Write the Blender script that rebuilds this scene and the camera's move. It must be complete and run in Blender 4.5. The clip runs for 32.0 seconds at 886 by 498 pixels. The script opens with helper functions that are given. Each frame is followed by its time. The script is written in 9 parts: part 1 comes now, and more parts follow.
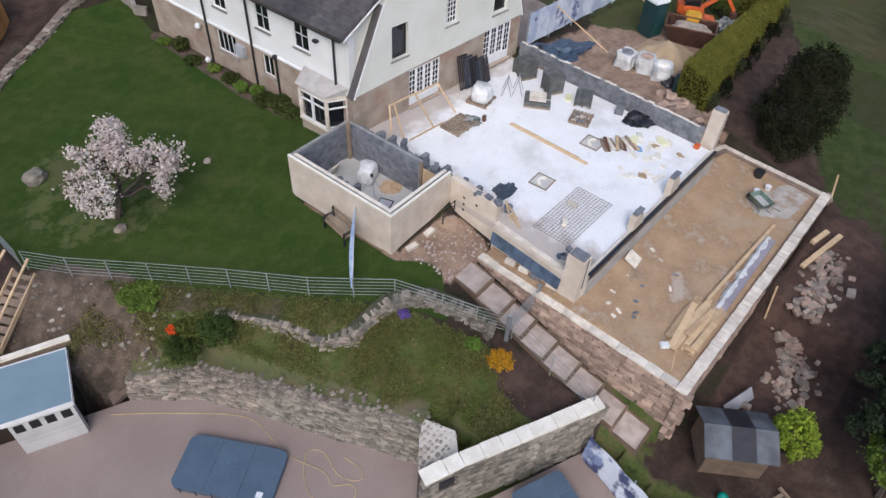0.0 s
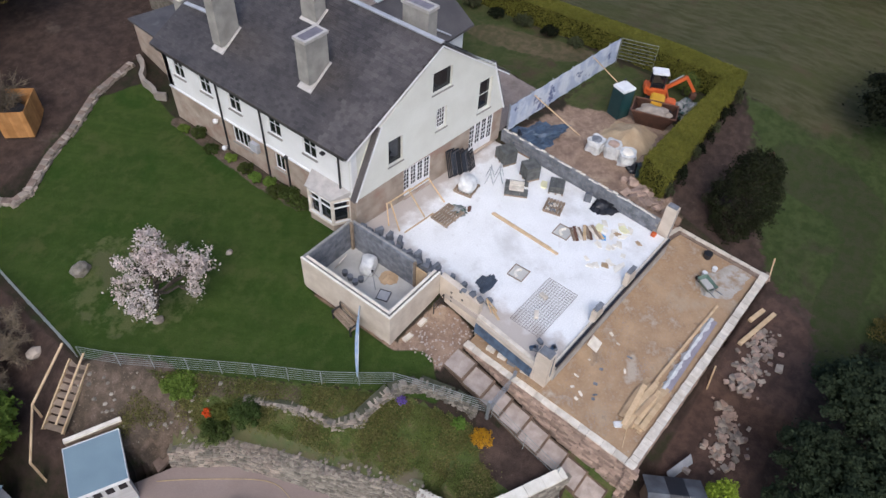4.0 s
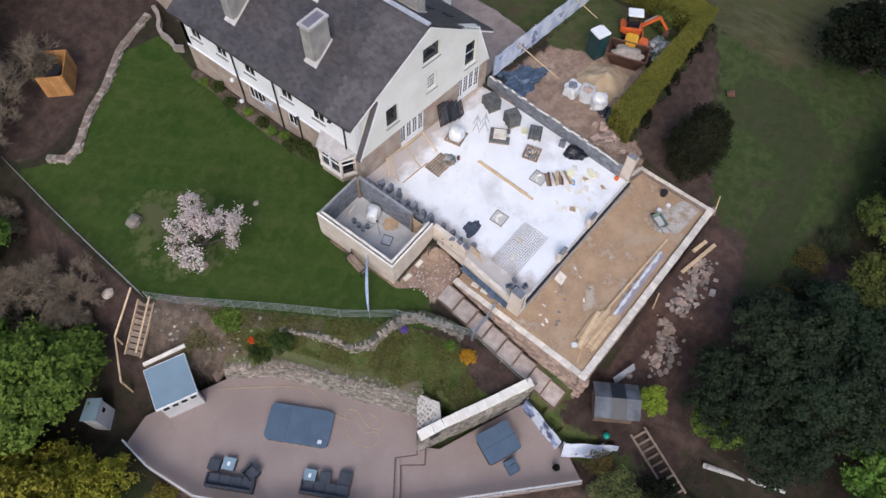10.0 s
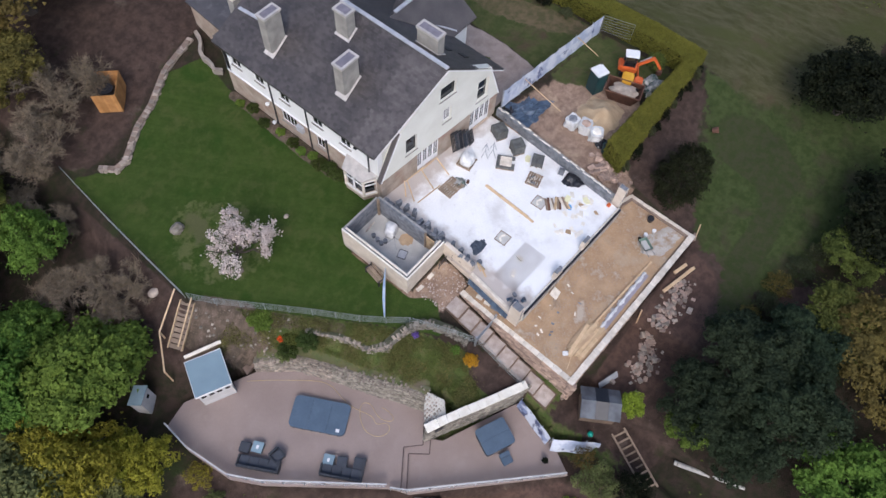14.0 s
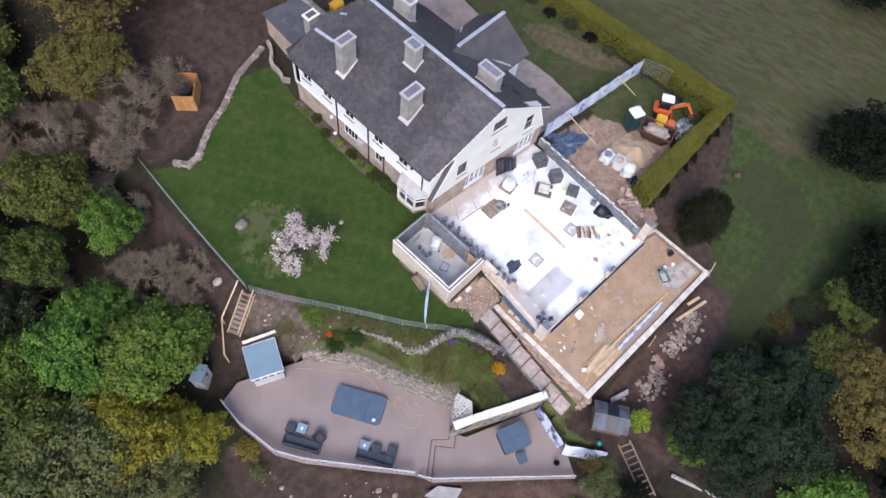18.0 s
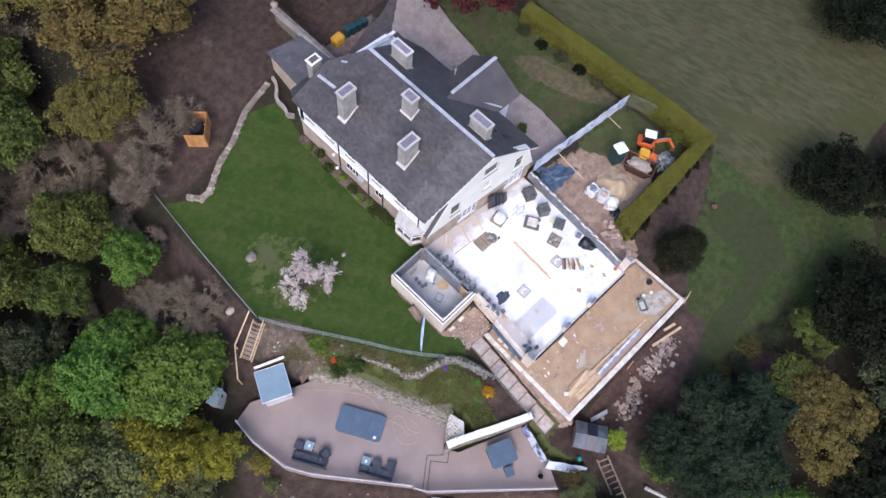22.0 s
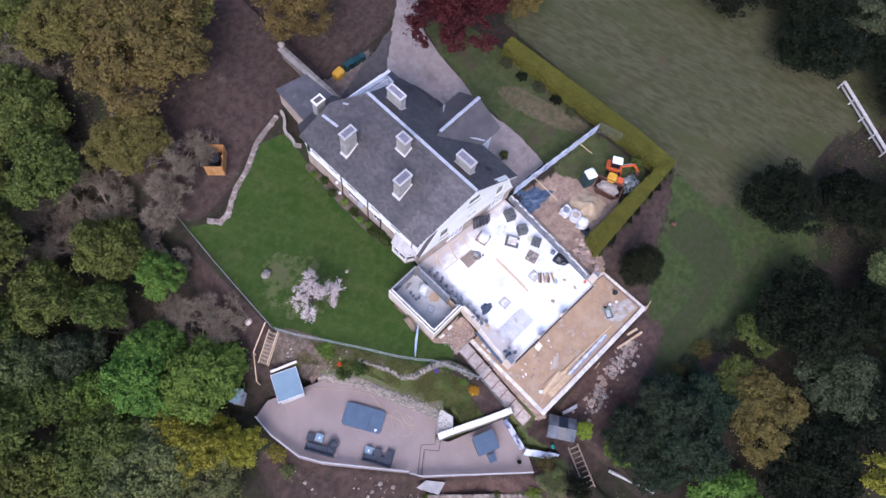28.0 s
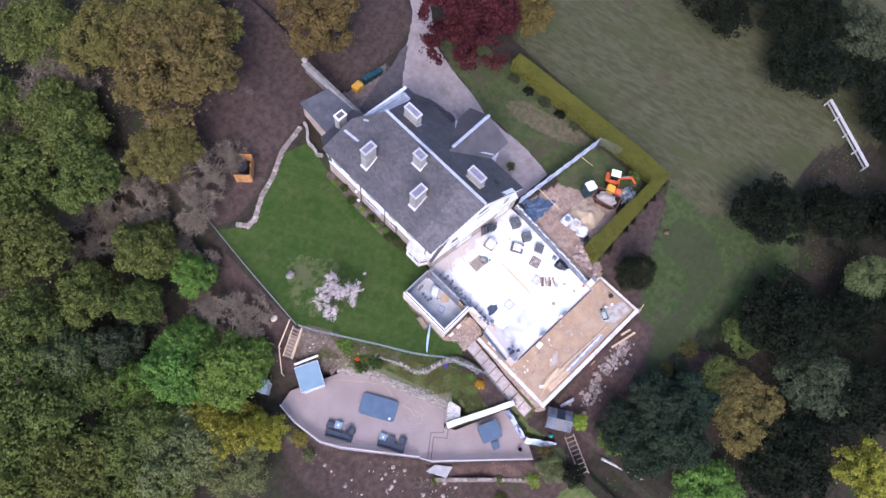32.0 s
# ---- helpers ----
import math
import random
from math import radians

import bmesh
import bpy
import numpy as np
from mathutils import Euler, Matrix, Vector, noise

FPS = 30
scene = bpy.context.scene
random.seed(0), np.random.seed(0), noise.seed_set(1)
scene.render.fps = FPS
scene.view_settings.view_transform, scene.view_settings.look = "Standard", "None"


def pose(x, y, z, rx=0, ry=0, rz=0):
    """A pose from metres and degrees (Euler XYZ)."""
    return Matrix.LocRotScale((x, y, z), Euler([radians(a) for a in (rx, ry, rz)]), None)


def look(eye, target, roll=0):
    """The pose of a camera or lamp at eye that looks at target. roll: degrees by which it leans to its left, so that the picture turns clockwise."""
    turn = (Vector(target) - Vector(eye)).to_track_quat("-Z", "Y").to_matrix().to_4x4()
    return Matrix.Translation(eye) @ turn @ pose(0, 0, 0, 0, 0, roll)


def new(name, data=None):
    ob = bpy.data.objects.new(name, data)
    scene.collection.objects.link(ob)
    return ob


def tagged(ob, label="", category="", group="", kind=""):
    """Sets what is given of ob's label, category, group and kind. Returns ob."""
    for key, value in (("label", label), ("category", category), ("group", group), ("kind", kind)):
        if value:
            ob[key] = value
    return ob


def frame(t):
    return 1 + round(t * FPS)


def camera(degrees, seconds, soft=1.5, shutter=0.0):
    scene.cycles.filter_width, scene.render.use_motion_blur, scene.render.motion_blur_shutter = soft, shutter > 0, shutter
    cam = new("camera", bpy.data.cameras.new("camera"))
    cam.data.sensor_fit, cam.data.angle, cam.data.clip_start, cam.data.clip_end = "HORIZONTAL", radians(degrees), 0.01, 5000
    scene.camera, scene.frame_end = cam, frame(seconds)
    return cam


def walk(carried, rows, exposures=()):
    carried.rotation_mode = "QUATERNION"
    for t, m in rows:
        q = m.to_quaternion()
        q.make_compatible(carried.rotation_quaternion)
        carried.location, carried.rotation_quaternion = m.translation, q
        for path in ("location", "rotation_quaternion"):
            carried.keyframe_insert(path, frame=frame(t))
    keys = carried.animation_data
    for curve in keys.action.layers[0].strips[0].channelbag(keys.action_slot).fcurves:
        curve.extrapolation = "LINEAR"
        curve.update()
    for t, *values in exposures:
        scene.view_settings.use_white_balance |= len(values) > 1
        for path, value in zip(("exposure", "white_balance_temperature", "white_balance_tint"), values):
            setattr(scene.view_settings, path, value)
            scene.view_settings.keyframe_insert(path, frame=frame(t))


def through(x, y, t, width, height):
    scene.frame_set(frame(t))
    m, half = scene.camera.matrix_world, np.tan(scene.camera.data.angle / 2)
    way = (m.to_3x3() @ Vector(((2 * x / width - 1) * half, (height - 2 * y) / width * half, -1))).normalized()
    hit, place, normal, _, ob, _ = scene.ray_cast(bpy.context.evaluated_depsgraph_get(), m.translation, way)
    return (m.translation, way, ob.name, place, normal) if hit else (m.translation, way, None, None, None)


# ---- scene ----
cam = camera(65.8, 32.0)
METRES, EYE, TILT, LEAN, TURN = 100.0, 30.0, -33.0, 0.0, -45.0
PATH = [
    (0, (-17.824, -12.946, 18.871), (-16.687, -12.105, 17.457), 3.6),
    (0.5, (-17.988, -12.379, 19.71), (-16.821, -11.592, 18.288), 4.7),
    (1, (-17.974, -12.15, 20.648), (-16.803, -11.391, 19.215), 4.8),
    (1.5, (-17.963, -12.088, 21.698), (-16.811, -11.319, 20.256), 5.0),
    (2, (-17.855, -12.08, 22.687), (-16.724, -11.302, 21.232), 4.9),
    (2.5, (-17.749, -12.169, 23.649), (-16.627, -11.39, 22.188), 4.6),
    (3, (-17.625, -12.29, 24.575), (-16.511, -11.507, 23.11), 4.3),
    (3.5, (-17.558, -12.385, 25.517), (-16.455, -11.598, 24.045), 4.1),
    (4.6, (-17.27, -12.498, 27.32), (-16.17, -11.715, 25.845), 3.8),
    (5.5, (-17.033, -12.591, 28.799), (-16.092, -11.893, 27.179), 3.5),
    (6, (-17.563, -12.634, 29.109), (-16.705, -12.017, 27.411), 4.3),
    (6.5, (-17.576, -12.592, 29.734), (-16.727, -11.971, 28.033), 4.6),
    (7, (-17.228, -12.695, 30.634), (-16.381, -12.093, 28.925), 3.4),
    (7.5, (-16.914, -12.731, 31.464), (-16.082, -12.135, 29.745), 2.7),
    (8, (-16.79, -12.652, 32.296), (-15.968, -12.061, 30.571), 2.7),
    (8.5, (-16.685, -12.526, 33.116), (-15.873, -11.944, 31.383), 2.9),
    (9, (-16.604, -12.406, 33.876), (-15.795, -11.837, 32.138), 3.0),
    (9.5, (-16.528, -12.489, 34.595), (-15.728, -11.917, 32.854), 2.9),
    (10, (-16.507, -12.557, 35.286), (-15.71, -11.986, 33.543), 2.7),
    (10.5, (-16.57, -12.548, 35.918), (-15.775, -11.976, 34.174), 3.0),
    (11, (-16.514, -12.563, 36.613), (-15.725, -11.994, 34.866), 3.0),
    (11.5, (-16.43, -12.589, 37.329), (-15.642, -12.03, 35.578), 2.8),
    (12, (-16.383, -12.621, 38.043), (-15.605, -12.058, 36.288), 2.8),
    (12.5, (-16.484, -12.661, 38.681), (-15.707, -12.099, 36.925), 2.8),
    (13, (-16.717, -12.742, 39.36), (-15.94, -12.184, 37.604), 3.1),
    (13.5, (-17.176, -12.751, 39.967), (-16.393, -12.201, 38.21), 3.6),
    (14, (-17.927, -12.63, 40.556), (-17.146, -12.075, 38.801), 4.9),
    (14.5, (-18.705, -12.444, 41.088), (-17.923, -11.889, 39.333), 6.2),
    (16.5, (-20.832, -11.596, 43.444), (-20.065, -11.027, 41.687), 9.5),
    (17, (-20.627, -11.165, 44.262), (-19.866, -10.613, 42.496), 9.7),
    (17.5, (-20.432, -10.687, 45.01), (-19.681, -10.148, 43.236), 10.1),
    (18, (-20.128, -10.263, 45.811), (-19.384, -9.741, 44.029), 10.3),
    (18.5, (-19.917, -9.904, 46.545), (-19.182, -9.39, 44.757), 10.5),
    (19, (-19.738, -9.516, 47.307), (-19.017, -9.005, 45.513), 10.8),
    (19.5, (-19.399, -9.176, 48.098), (-18.688, -8.675, 46.297), 11.0),
    (20, (-18.964, -8.87, 48.883), (-18.262, -8.382, 47.075), 11.1),
    (20.5, (-18.662, -8.684, 49.664), (-17.97, -8.202, 47.85), 11.0),
    (21, (-18.348, -8.467, 50.468), (-17.662, -7.996, 48.649), 11.1),
    (21.5, (-17.99, -8.243, 51.208), (-17.315, -7.778, 49.383), 11.1),
    (22, (-17.639, -8.016, 51.991), (-16.971, -7.563, 50.161), 11.2),
    (22.5, (-17.368, -7.737, 52.73), (-16.707, -7.295, 50.895), 11.6),
    (23, (-17.119, -7.469, 53.528), (-16.469, -7.033, 51.688), 11.8),
    (23.5, (-16.791, -7.314, 54.283), (-16.15, -6.885, 52.438), 11.8),
    (24, (-16.464, -7.203, 55.064), (-15.825, -6.786, 53.216), 11.8),
    (24.5, (-16.215, -7.034, 55.77), (-15.583, -6.623, 53.917), 11.8),
    (25, (-16.02, -6.839, 56.56), (-15.397, -6.434, 54.703), 11.9),
    (25.5, (-15.865, -6.715, 57.382), (-15.246, -6.319, 55.522), 12.1),
    (27.5, (-16.699, -7.194, 60.29), (-16.083, -6.799, 58.428), 12.3),
    (28, (-17.119, -7.309, 60.982), (-16.499, -6.92, 59.12), 12.7),
    (28.5, (-17.463, -7.334, 61.695), (-16.847, -6.948, 59.832), 13.0),
    (29, (-17.805, -7.251, 62.472), (-17.202, -6.86, 60.605), 13.2),
    (29.5, (-17.989, -7.185, 63.192), (-17.385, -6.805, 61.323), 13.5),
    (30, (-18.045, -7.067, 63.943), (-17.444, -6.697, 62.072), 13.7),
    (30.5, (-18.054, -6.871, 64.667), (-17.457, -6.508, 62.793), 13.9),
    (31, (-18.033, -6.641, 65.47), (-17.44, -6.283, 63.593), 14.0),
    (31.5, (-17.943, -6.292, 66.224), (-17.356, -5.941, 64.344), 14.3),
    (32, (-17.782, -5.807, 67.025), (-17.204, -5.46, 65.142), 14.6),
]
EXPOSURES = [(0, 0.13, 5880, 12), (6, 0.15, 5880, 12), (9, 0.20, 5880, 13), (14.5, 0.27, 5800, 14), (17, 0.55, 5700, 16), (22, 0.65, 5600, 18), (25, 0.73, 5450, 22), (28, 0.71, 5330, 24), (29, 0.75, 5330, 24), (32, 1.00, 5300, 25)]
walk(cam, [(t, look(eye, target, roll)) for t, eye, target, roll in PATH], EXPOSURES)

# ---- light ----
world = bpy.data.worlds.new("overcast_sky")
scene.world = world
world.use_nodes = True
_sky = world.node_tree.nodes.new("ShaderNodeTexSky")
_sky.sky_type, _sky.sun_disc = "NISHITA", False
_sky.sun_elevation, _sky.sun_rotation = radians(46), radians(236)
_sky.air_density, _sky.dust_density, _sky.ozone_density = 1.2, 4.0, 1.0
world.node_tree.links.new(_sky.outputs[0], world.node_tree.nodes["Background"].inputs[0])
world.node_tree.nodes["Background"].inputs[1].default_value = 0.145
_lamp = bpy.data.lights.new("sun", "SUN")
_lamp.energy, _lamp.angle, _lamp.color = 0.95, radians(34), (1.0, 0.97, 0.93)
sun = new("sun", _lamp)
sun.matrix_world = look((-36, -24, 45), (0, 0, 0))


# ---- materials ----
def mat(name, c1, c2=None, scale=2.0, rough=0.85, metal=0.0, bump=0.3, fine=30.0, spread=0.12, contrast=(0.35, 0.65)):
    """A surface with broad blotches between two colours, fine grain, a little change from piece to piece, and relief."""
    m = bpy.data.materials.new(name)
    m.use_nodes = True
    n, l = m.node_tree.nodes, m.node_tree.links
    b = n["Principled BSDF"]
    b.inputs["Roughness"].default_value, b.inputs["Metallic"].default_value = rough, metal
    c2 = c2 or tuple(v * 0.72 for v in c1)
    geo = n.new("ShaderNodeNewGeometry")
    big, small = n.new("ShaderNodeTexNoise"), n.new("ShaderNodeTexNoise")
    big.inputs["Scale"].default_value, big.inputs["Detail"].default_value = scale, 6
    small.inputs["Scale"].default_value, small.inputs["Detail"].default_value = fine, 4
    for t in (big, small):
        l.new(geo.outputs["Position"], t.inputs["Vector"])
    ramp = n.new("ShaderNodeMapRange")
    ramp.inputs[1].default_value, ramp.inputs[2].default_value = contrast
    l.new(big.outputs[0], ramp.inputs[0])
    mix = n.new("ShaderNodeMix")
    mix.data_type = "RGBA"
    mix.inputs[6].default_value, mix.inputs[7].default_value = (*c1, 1), (*c2, 1)
    l.new(ramp.outputs[0], mix.inputs[0])
    info = n.new("ShaderNodeObjectInfo")
    lift = n.new("ShaderNodeMapRange")
    lift.inputs[3].default_value, lift.inputs[4].default_value = 1 - spread, 1 + spread
    l.new(info.outputs["Random"], lift.inputs[0])
    isl = n.new("ShaderNodeMapRange")
    isl.inputs[3].default_value, isl.inputs[4].default_value = 1 - spread, 1 + spread
    l.new(geo.outputs["Random Per Island"], isl.inputs[0])
    grain = n.new("ShaderNodeMapRange")
    grain.inputs[3].default_value, grain.inputs[4].default_value = 0.82, 1.18
    l.new(small.outputs[0], grain.inputs[0])
    k1, k2 = n.new("ShaderNodeMath"), n.new("ShaderNodeMath")
    k1.operation = k2.operation = "MULTIPLY"
    l.new(lift.outputs[0], k1.inputs[0]), l.new(isl.outputs[0], k1.inputs[1])
    l.new(k1.outputs[0], k2.inputs[0]), l.new(grain.outputs[0], k2.inputs[1])
    out = n.new("ShaderNodeVectorMath")
    out.operation = "SCALE"
    l.new(mix.outputs[2], out.inputs[0]), l.new(k2.outputs[0], out.inputs["Scale"])
    l.new(out.outputs[0], b.inputs["Base Color"])
    if bump:
        bp = n.new("ShaderNodeBump")
        bp.inputs["Strength"].default_value, bp.inputs["Distance"].default_value = bump, 0.03
        l.new(small.outputs[0], bp.inputs["Height"]), l.new(bp.outputs[0], b.inputs["Normal"])
    return m


def leafy(name, c1, c2, rough=0.6, through=0.2, spread=0.25):
    """Leaves: colour changes from leaf to leaf and in clumps, and light comes through."""
    m = mat(name, c1, c2, scale=0.55, rough=rough, bump=0, fine=3.0, spread=spread, contrast=(0.3, 0.7))
    n, l = m.node_tree.nodes, m.node_tree.links
    b, out = n["Principled BSDF"], n["Material Output"]
    b.inputs["Specular IOR Level"].default_value = 0.06
    tr, add = n.new("ShaderNodeBsdfTranslucent"), n.new("ShaderNodeMixShader")
    l.new(b.inputs["Base Color"].links[0].from_socket, tr.inputs[0])
    add.inputs[0].default_value = through
    hue = n.new("ShaderNodeHueSaturation")
    oi, hr_, vr_ = n.new("ShaderNodeObjectInfo"), n.new("ShaderNodeMapRange"), n.new("ShaderNodeMapRange")
    hr_.inputs[3].default_value, hr_.inputs[4].default_value = 0.465, 0.505
    vr_.inputs[3].default_value, vr_.inputs[4].default_value = 1.15, 0.75
    l.new(oi.outputs["Random"], hr_.inputs[0]), l.new(oi.outputs["Random"], vr_.inputs[0])
    l.new(hr_.outputs[0], hue.inputs["Hue"]), l.new(vr_.outputs[0], hue.inputs["Value"])
    l.new(b.inputs["Base Color"].links[0].from_socket, hue.inputs["Color"])
    l.new(hue.outputs[0], b.inputs["Base Color"]), l.new(hue.outputs[0], tr.inputs[0])
    l.new(b.outputs[0], add.inputs[1]), l.new(tr.outputs[0], add.inputs[2]), l.new(add.outputs[0], out.inputs[0])
    return m


def patchy(m, colour, scale, lo, hi, amount=1.0, stretch=None):
    """Lays patches of another colour over a surface, with a ragged edge."""
    n, l = m.node_tree.nodes, m.node_tree.links
    b = n["Principled BSDF"]
    src = b.inputs["Base Color"].links[0].from_socket
    geo, t, r, x = n.new("ShaderNodeNewGeometry"), n.new("ShaderNodeTexNoise"), n.new("ShaderNodeMapRange"), n.new("ShaderNodeMix")
    t.inputs["Scale"].default_value, t.inputs["Detail"].default_value, t.inputs["Roughness"].default_value = scale, 8, 0.65
    vec = geo.outputs["Position"]
    if stretch:
        mp = n.new("ShaderNodeMapping")
        mp.inputs["Scale"].default_value = stretch
        l.new(vec, mp.inputs[0])
        vec = mp.outputs[0]
    l.new(vec, t.inputs["Vector"])
    r.inputs[1].default_value, r.inputs[2].default_value, r.inputs[4].default_value = lo, hi, amount
    l.new(t.outputs[0], r.inputs[0])
    x.data_type = "RGBA"
    x.inputs[7].default_value = (*colour, 1)
    l.new(r.outputs[0], x.inputs[0]), l.new(src, x.inputs[6]), l.new(x.outputs[2], b.inputs["Base Color"])
    return m


M_slab = mat("white_slab", (0.74, 0.74, 0.735), (0.66, 0.66, 0.65), scale=0.7, rough=0.8, fine=14, contrast=(0.4, 0.8))
patchy(M_slab, (0.50, 0.48, 0.45), 1.3, 0.6, 0.75, 0.5)
patchy(M_slab, (0.50, 0.48, 0.45), 0.3, 0.54, 0.68, 0.5)
patchy(M_slab, (0.40, 0.37, 0.34), 3.5, 0.62, 0.72, 0.45)


def dirty_edges(m, colour, x_edge, y_edge, reach):
    """Site dirt trodden in along two edges of a floor, fading out raggedly."""
    n, l = m.node_tree.nodes, m.node_tree.links
    b = n["Principled BSDF"]
    src = b.inputs["Base Color"].links[0].from_socket
    geo, sep, t = n.new("ShaderNodeNewGeometry"), n.new("ShaderNodeSeparateXYZ"), n.new("ShaderNodeTexNoise")
    t.inputs["Scale"].default_value, t.inputs["Detail"].default_value = 1.4, 7
    l.new(geo.outputs["Position"], sep.inputs[0]), l.new(geo.outputs["Position"], t.inputs["Vector"])
    rx, ry = n.new("ShaderNodeMapRange"), n.new("ShaderNodeMapRange")
    rx.inputs[1].default_value, rx.inputs[2].default_value = x_edge + reach, x_edge
    ry.inputs[1].default_value, ry.inputs[2].default_value = y_edge - reach, y_edge
    l.new(sep.outputs[0], rx.inputs[0]), l.new(sep.outputs[1], ry.inputs[0])
    top, k, r, x = n.new("ShaderNodeMath"), n.new("ShaderNodeMath"), n.new("ShaderNodeMapRange"), n.new("ShaderNodeMix")
    top.operation, k.operation = "MAXIMUM", "ADD"
    l.new(rx.outputs[0], top.inputs[0]), l.new(ry.outputs[0], top.inputs[1])
    l.new(top.outputs[0], k.inputs[0]), l.new(t.outputs[0], k.inputs[1])
    r.inputs[1].default_value, r.inputs[2].default_value, r.inputs[4].default_value = 0.85, 1.3, 0.75
    l.new(k.outputs[0], r.inputs[0])
    x.data_type = "RGBA"
    x.inputs[7].default_value = (*colour, 1)
    l.new(r.outputs[0], x.inputs[0]), l.new(src, x.inputs[6]), l.new(x.outputs[2], b.inputs["Base Color"])


dirty_edges(M_slab, (0.40, 0.325, 0.265), 0.2, 5.2, 2.2)
M_block = mat("grey_block", (0.20, 0.21, 0.23), (0.125, 0.132, 0.148), scale=3, fine=60, spread=0.18)
M_pack = mat("dark_block_pack", (0.125, 0.127, 0.122), (0.075, 0.077, 0.074), scale=3, fine=40)
M_flag = mat("pale_blue_flag", (0.30, 0.45, 0.72), (0.62, 0.70, 0.82), scale=4, bump=0, rough=0.6)
M_fold = mat("grey_blue_sheeting", (0.06, 0.075, 0.10), (0.04, 0.05, 0.07), scale=4, rough=0.45)
M_mortar = mat("mortar", (0.36, 0.35, 0.33), scale=4)
M_rconc = mat("room_concrete", (0.50, 0.49, 0.46), (0.40, 0.39, 0.365), scale=1.2, fine=20)
M_ashlar = mat("cream_stone", (0.66, 0.58, 0.485), (0.53, 0.45, 0.365), scale=1.3, fine=25, spread=0.1)
M_coping = mat("pale_coping", (0.72, 0.66, 0.57), (0.56, 0.50, 0.415), scale=2.5, fine=30, spread=0.13)
M_cap = mat("white_coping", (0.82, 0.78, 0.69), (0.70, 0.65, 0.55), scale=2.0, fine=30, spread=0.06)
M_rubble = mat("red_rubble_stone", (0.40, 0.29, 0.225), (0.26, 0.185, 0.145), scale=3, fine=30, spread=0.35)
M_grey_stone = mat("grey_rubble_stone", (0.25, 0.222, 0.182), (0.14, 0.125, 0.10), scale=3, fine=30, spread=0.4)
M_pale_stone = mat("pale_rubble_stone", (0.34, 0.285, 0.23), (0.23, 0.19, 0.155), scale=3, fine=30, spread=0.35)
M_joint = mat("dark_joint", (0.085, 0.065, 0.05), scale=4)
M_bedding = mat("earthy_mortar", (0.25, 0.185, 0.145), (0.17, 0.125, 0.10), scale=3)
M_kerb = mat("grey_kerb_concrete", (0.44, 0.42, 0.39), (0.33, 0.31, 0.285), scale=1.6, fine=20)
M_old_cap = mat("old_wall_capping", (0.30, 0.262, 0.225), (0.21, 0.182, 0.155), scale=1.5, fine=20)
M_render = mat("white_render", (0.80, 0.80, 0.79), (0.72, 0.72, 0.70), scale=0.7, fine=40, spread=0.02, bump=0.15)
M_cream = mat("cream_render", (0.70, 0.70, 0.64), (0.62, 0.615, 0.55), scale=0.6, fine=40, spread=0.02, bump=0.15)
M_base = mat("brown_ashlar", (0.46, 0.375, 0.30), (0.32, 0.255, 0.20), scale=1.4, fine=25, spread=0.12)
patchy(M_base, (0.34, 0.19, 0.14), 0.7, 0.52, 0.68, 0.6)
patchy(M_base, (0.52, 0.45, 0.38), 1.5, 0.58, 0.7, 0.5)
M_slate = mat("roof_slate", (0.092, 0.081, 0.078), (0.060, 0.053, 0.053), scale=0.7, rough=0.42, fine=18, spread=0.26)
patchy(M_slate, (0.22, 0.21, 0.19), 7.0, 0.64, 0.72, 0.6)
M_capping = mat("grey_stone_capping", (0.50, 0.47, 0.44), (0.40, 0.375, 0.35), scale=2.5, fine=30)
M_mauve = mat("mauve_slate_top", (0.20, 0.185, 0.215), (0.155, 0.145, 0.17), scale=3)
M_lead = mat("lead_flashing", (0.43, 0.44, 0.46), (0.33, 0.34, 0.37), scale=2, rough=0.5, spread=0.08)
M_chim = mat("chimney_render", (0.31, 0.295, 0.265), (0.22, 0.21, 0.19), scale=1.5, fine=30)
M_frame = mat("white_paint", (0.78, 0.78, 0.78), (0.7, 0.7, 0.7), bump=0, spread=0.03)
M_black = mat("black_plastic", (0.014, 0.014, 0.017), (0.022, 0.022, 0.026), rough=0.5, bump=0.1)
M_deck = mat("taupe_deck", (0.315, 0.245, 0.215), (0.275, 0.212, 0.185), scale=0.5, rough=0.8, fine=25, spread=0.03, bump=0.12)
patchy(M_deck, (0.35, 0.285, 0.25), 0.8, 0.55, 0.75, 0.5)
patchy(M_deck, (0.20, 0.15, 0.13), 2.4, 0.64, 0.76, 0.35)
M_deck_edge = mat("deck_edge", (0.13, 0.095, 0.085), scale=2)
M_cover = mat("blue_grey_cover", (0.085, 0.125, 0.175), (0.07, 0.105, 0.15), scale=1.2, rough=0.55, fine=8, spread=0.05)
M_shed_roof = mat("pale_blue_felt", (0.205, 0.29, 0.335), (0.18, 0.255, 0.3), scale=0.8, rough=0.7, spread=0.03)
M_shed = mat("pale_grey_boards", (0.52, 0.51, 0.50), (0.44, 0.43, 0.42), scale=1.5, spread=0.05)
M_oldshed = mat("weathered_felt", (0.13, 0.14, 0.155), (0.06, 0.062, 0.07), scale=1.2, spread=0.15)
M_wood = mat("new_pine", (0.58, 0.43, 0.265), (0.48, 0.34, 0.195), scale=3, fine=20, spread=0.18)
M_wood_old = mat("weathered_timber", (0.27, 0.205, 0.145), (0.19, 0.14, 0.1), scale=2, fine=20, spread=0.2)
M_orange_wood = mat("orange_fence_wood", (0.42, 0.21, 0.07), (0.32, 0.15, 0.045), scale=2, spread=0.15)
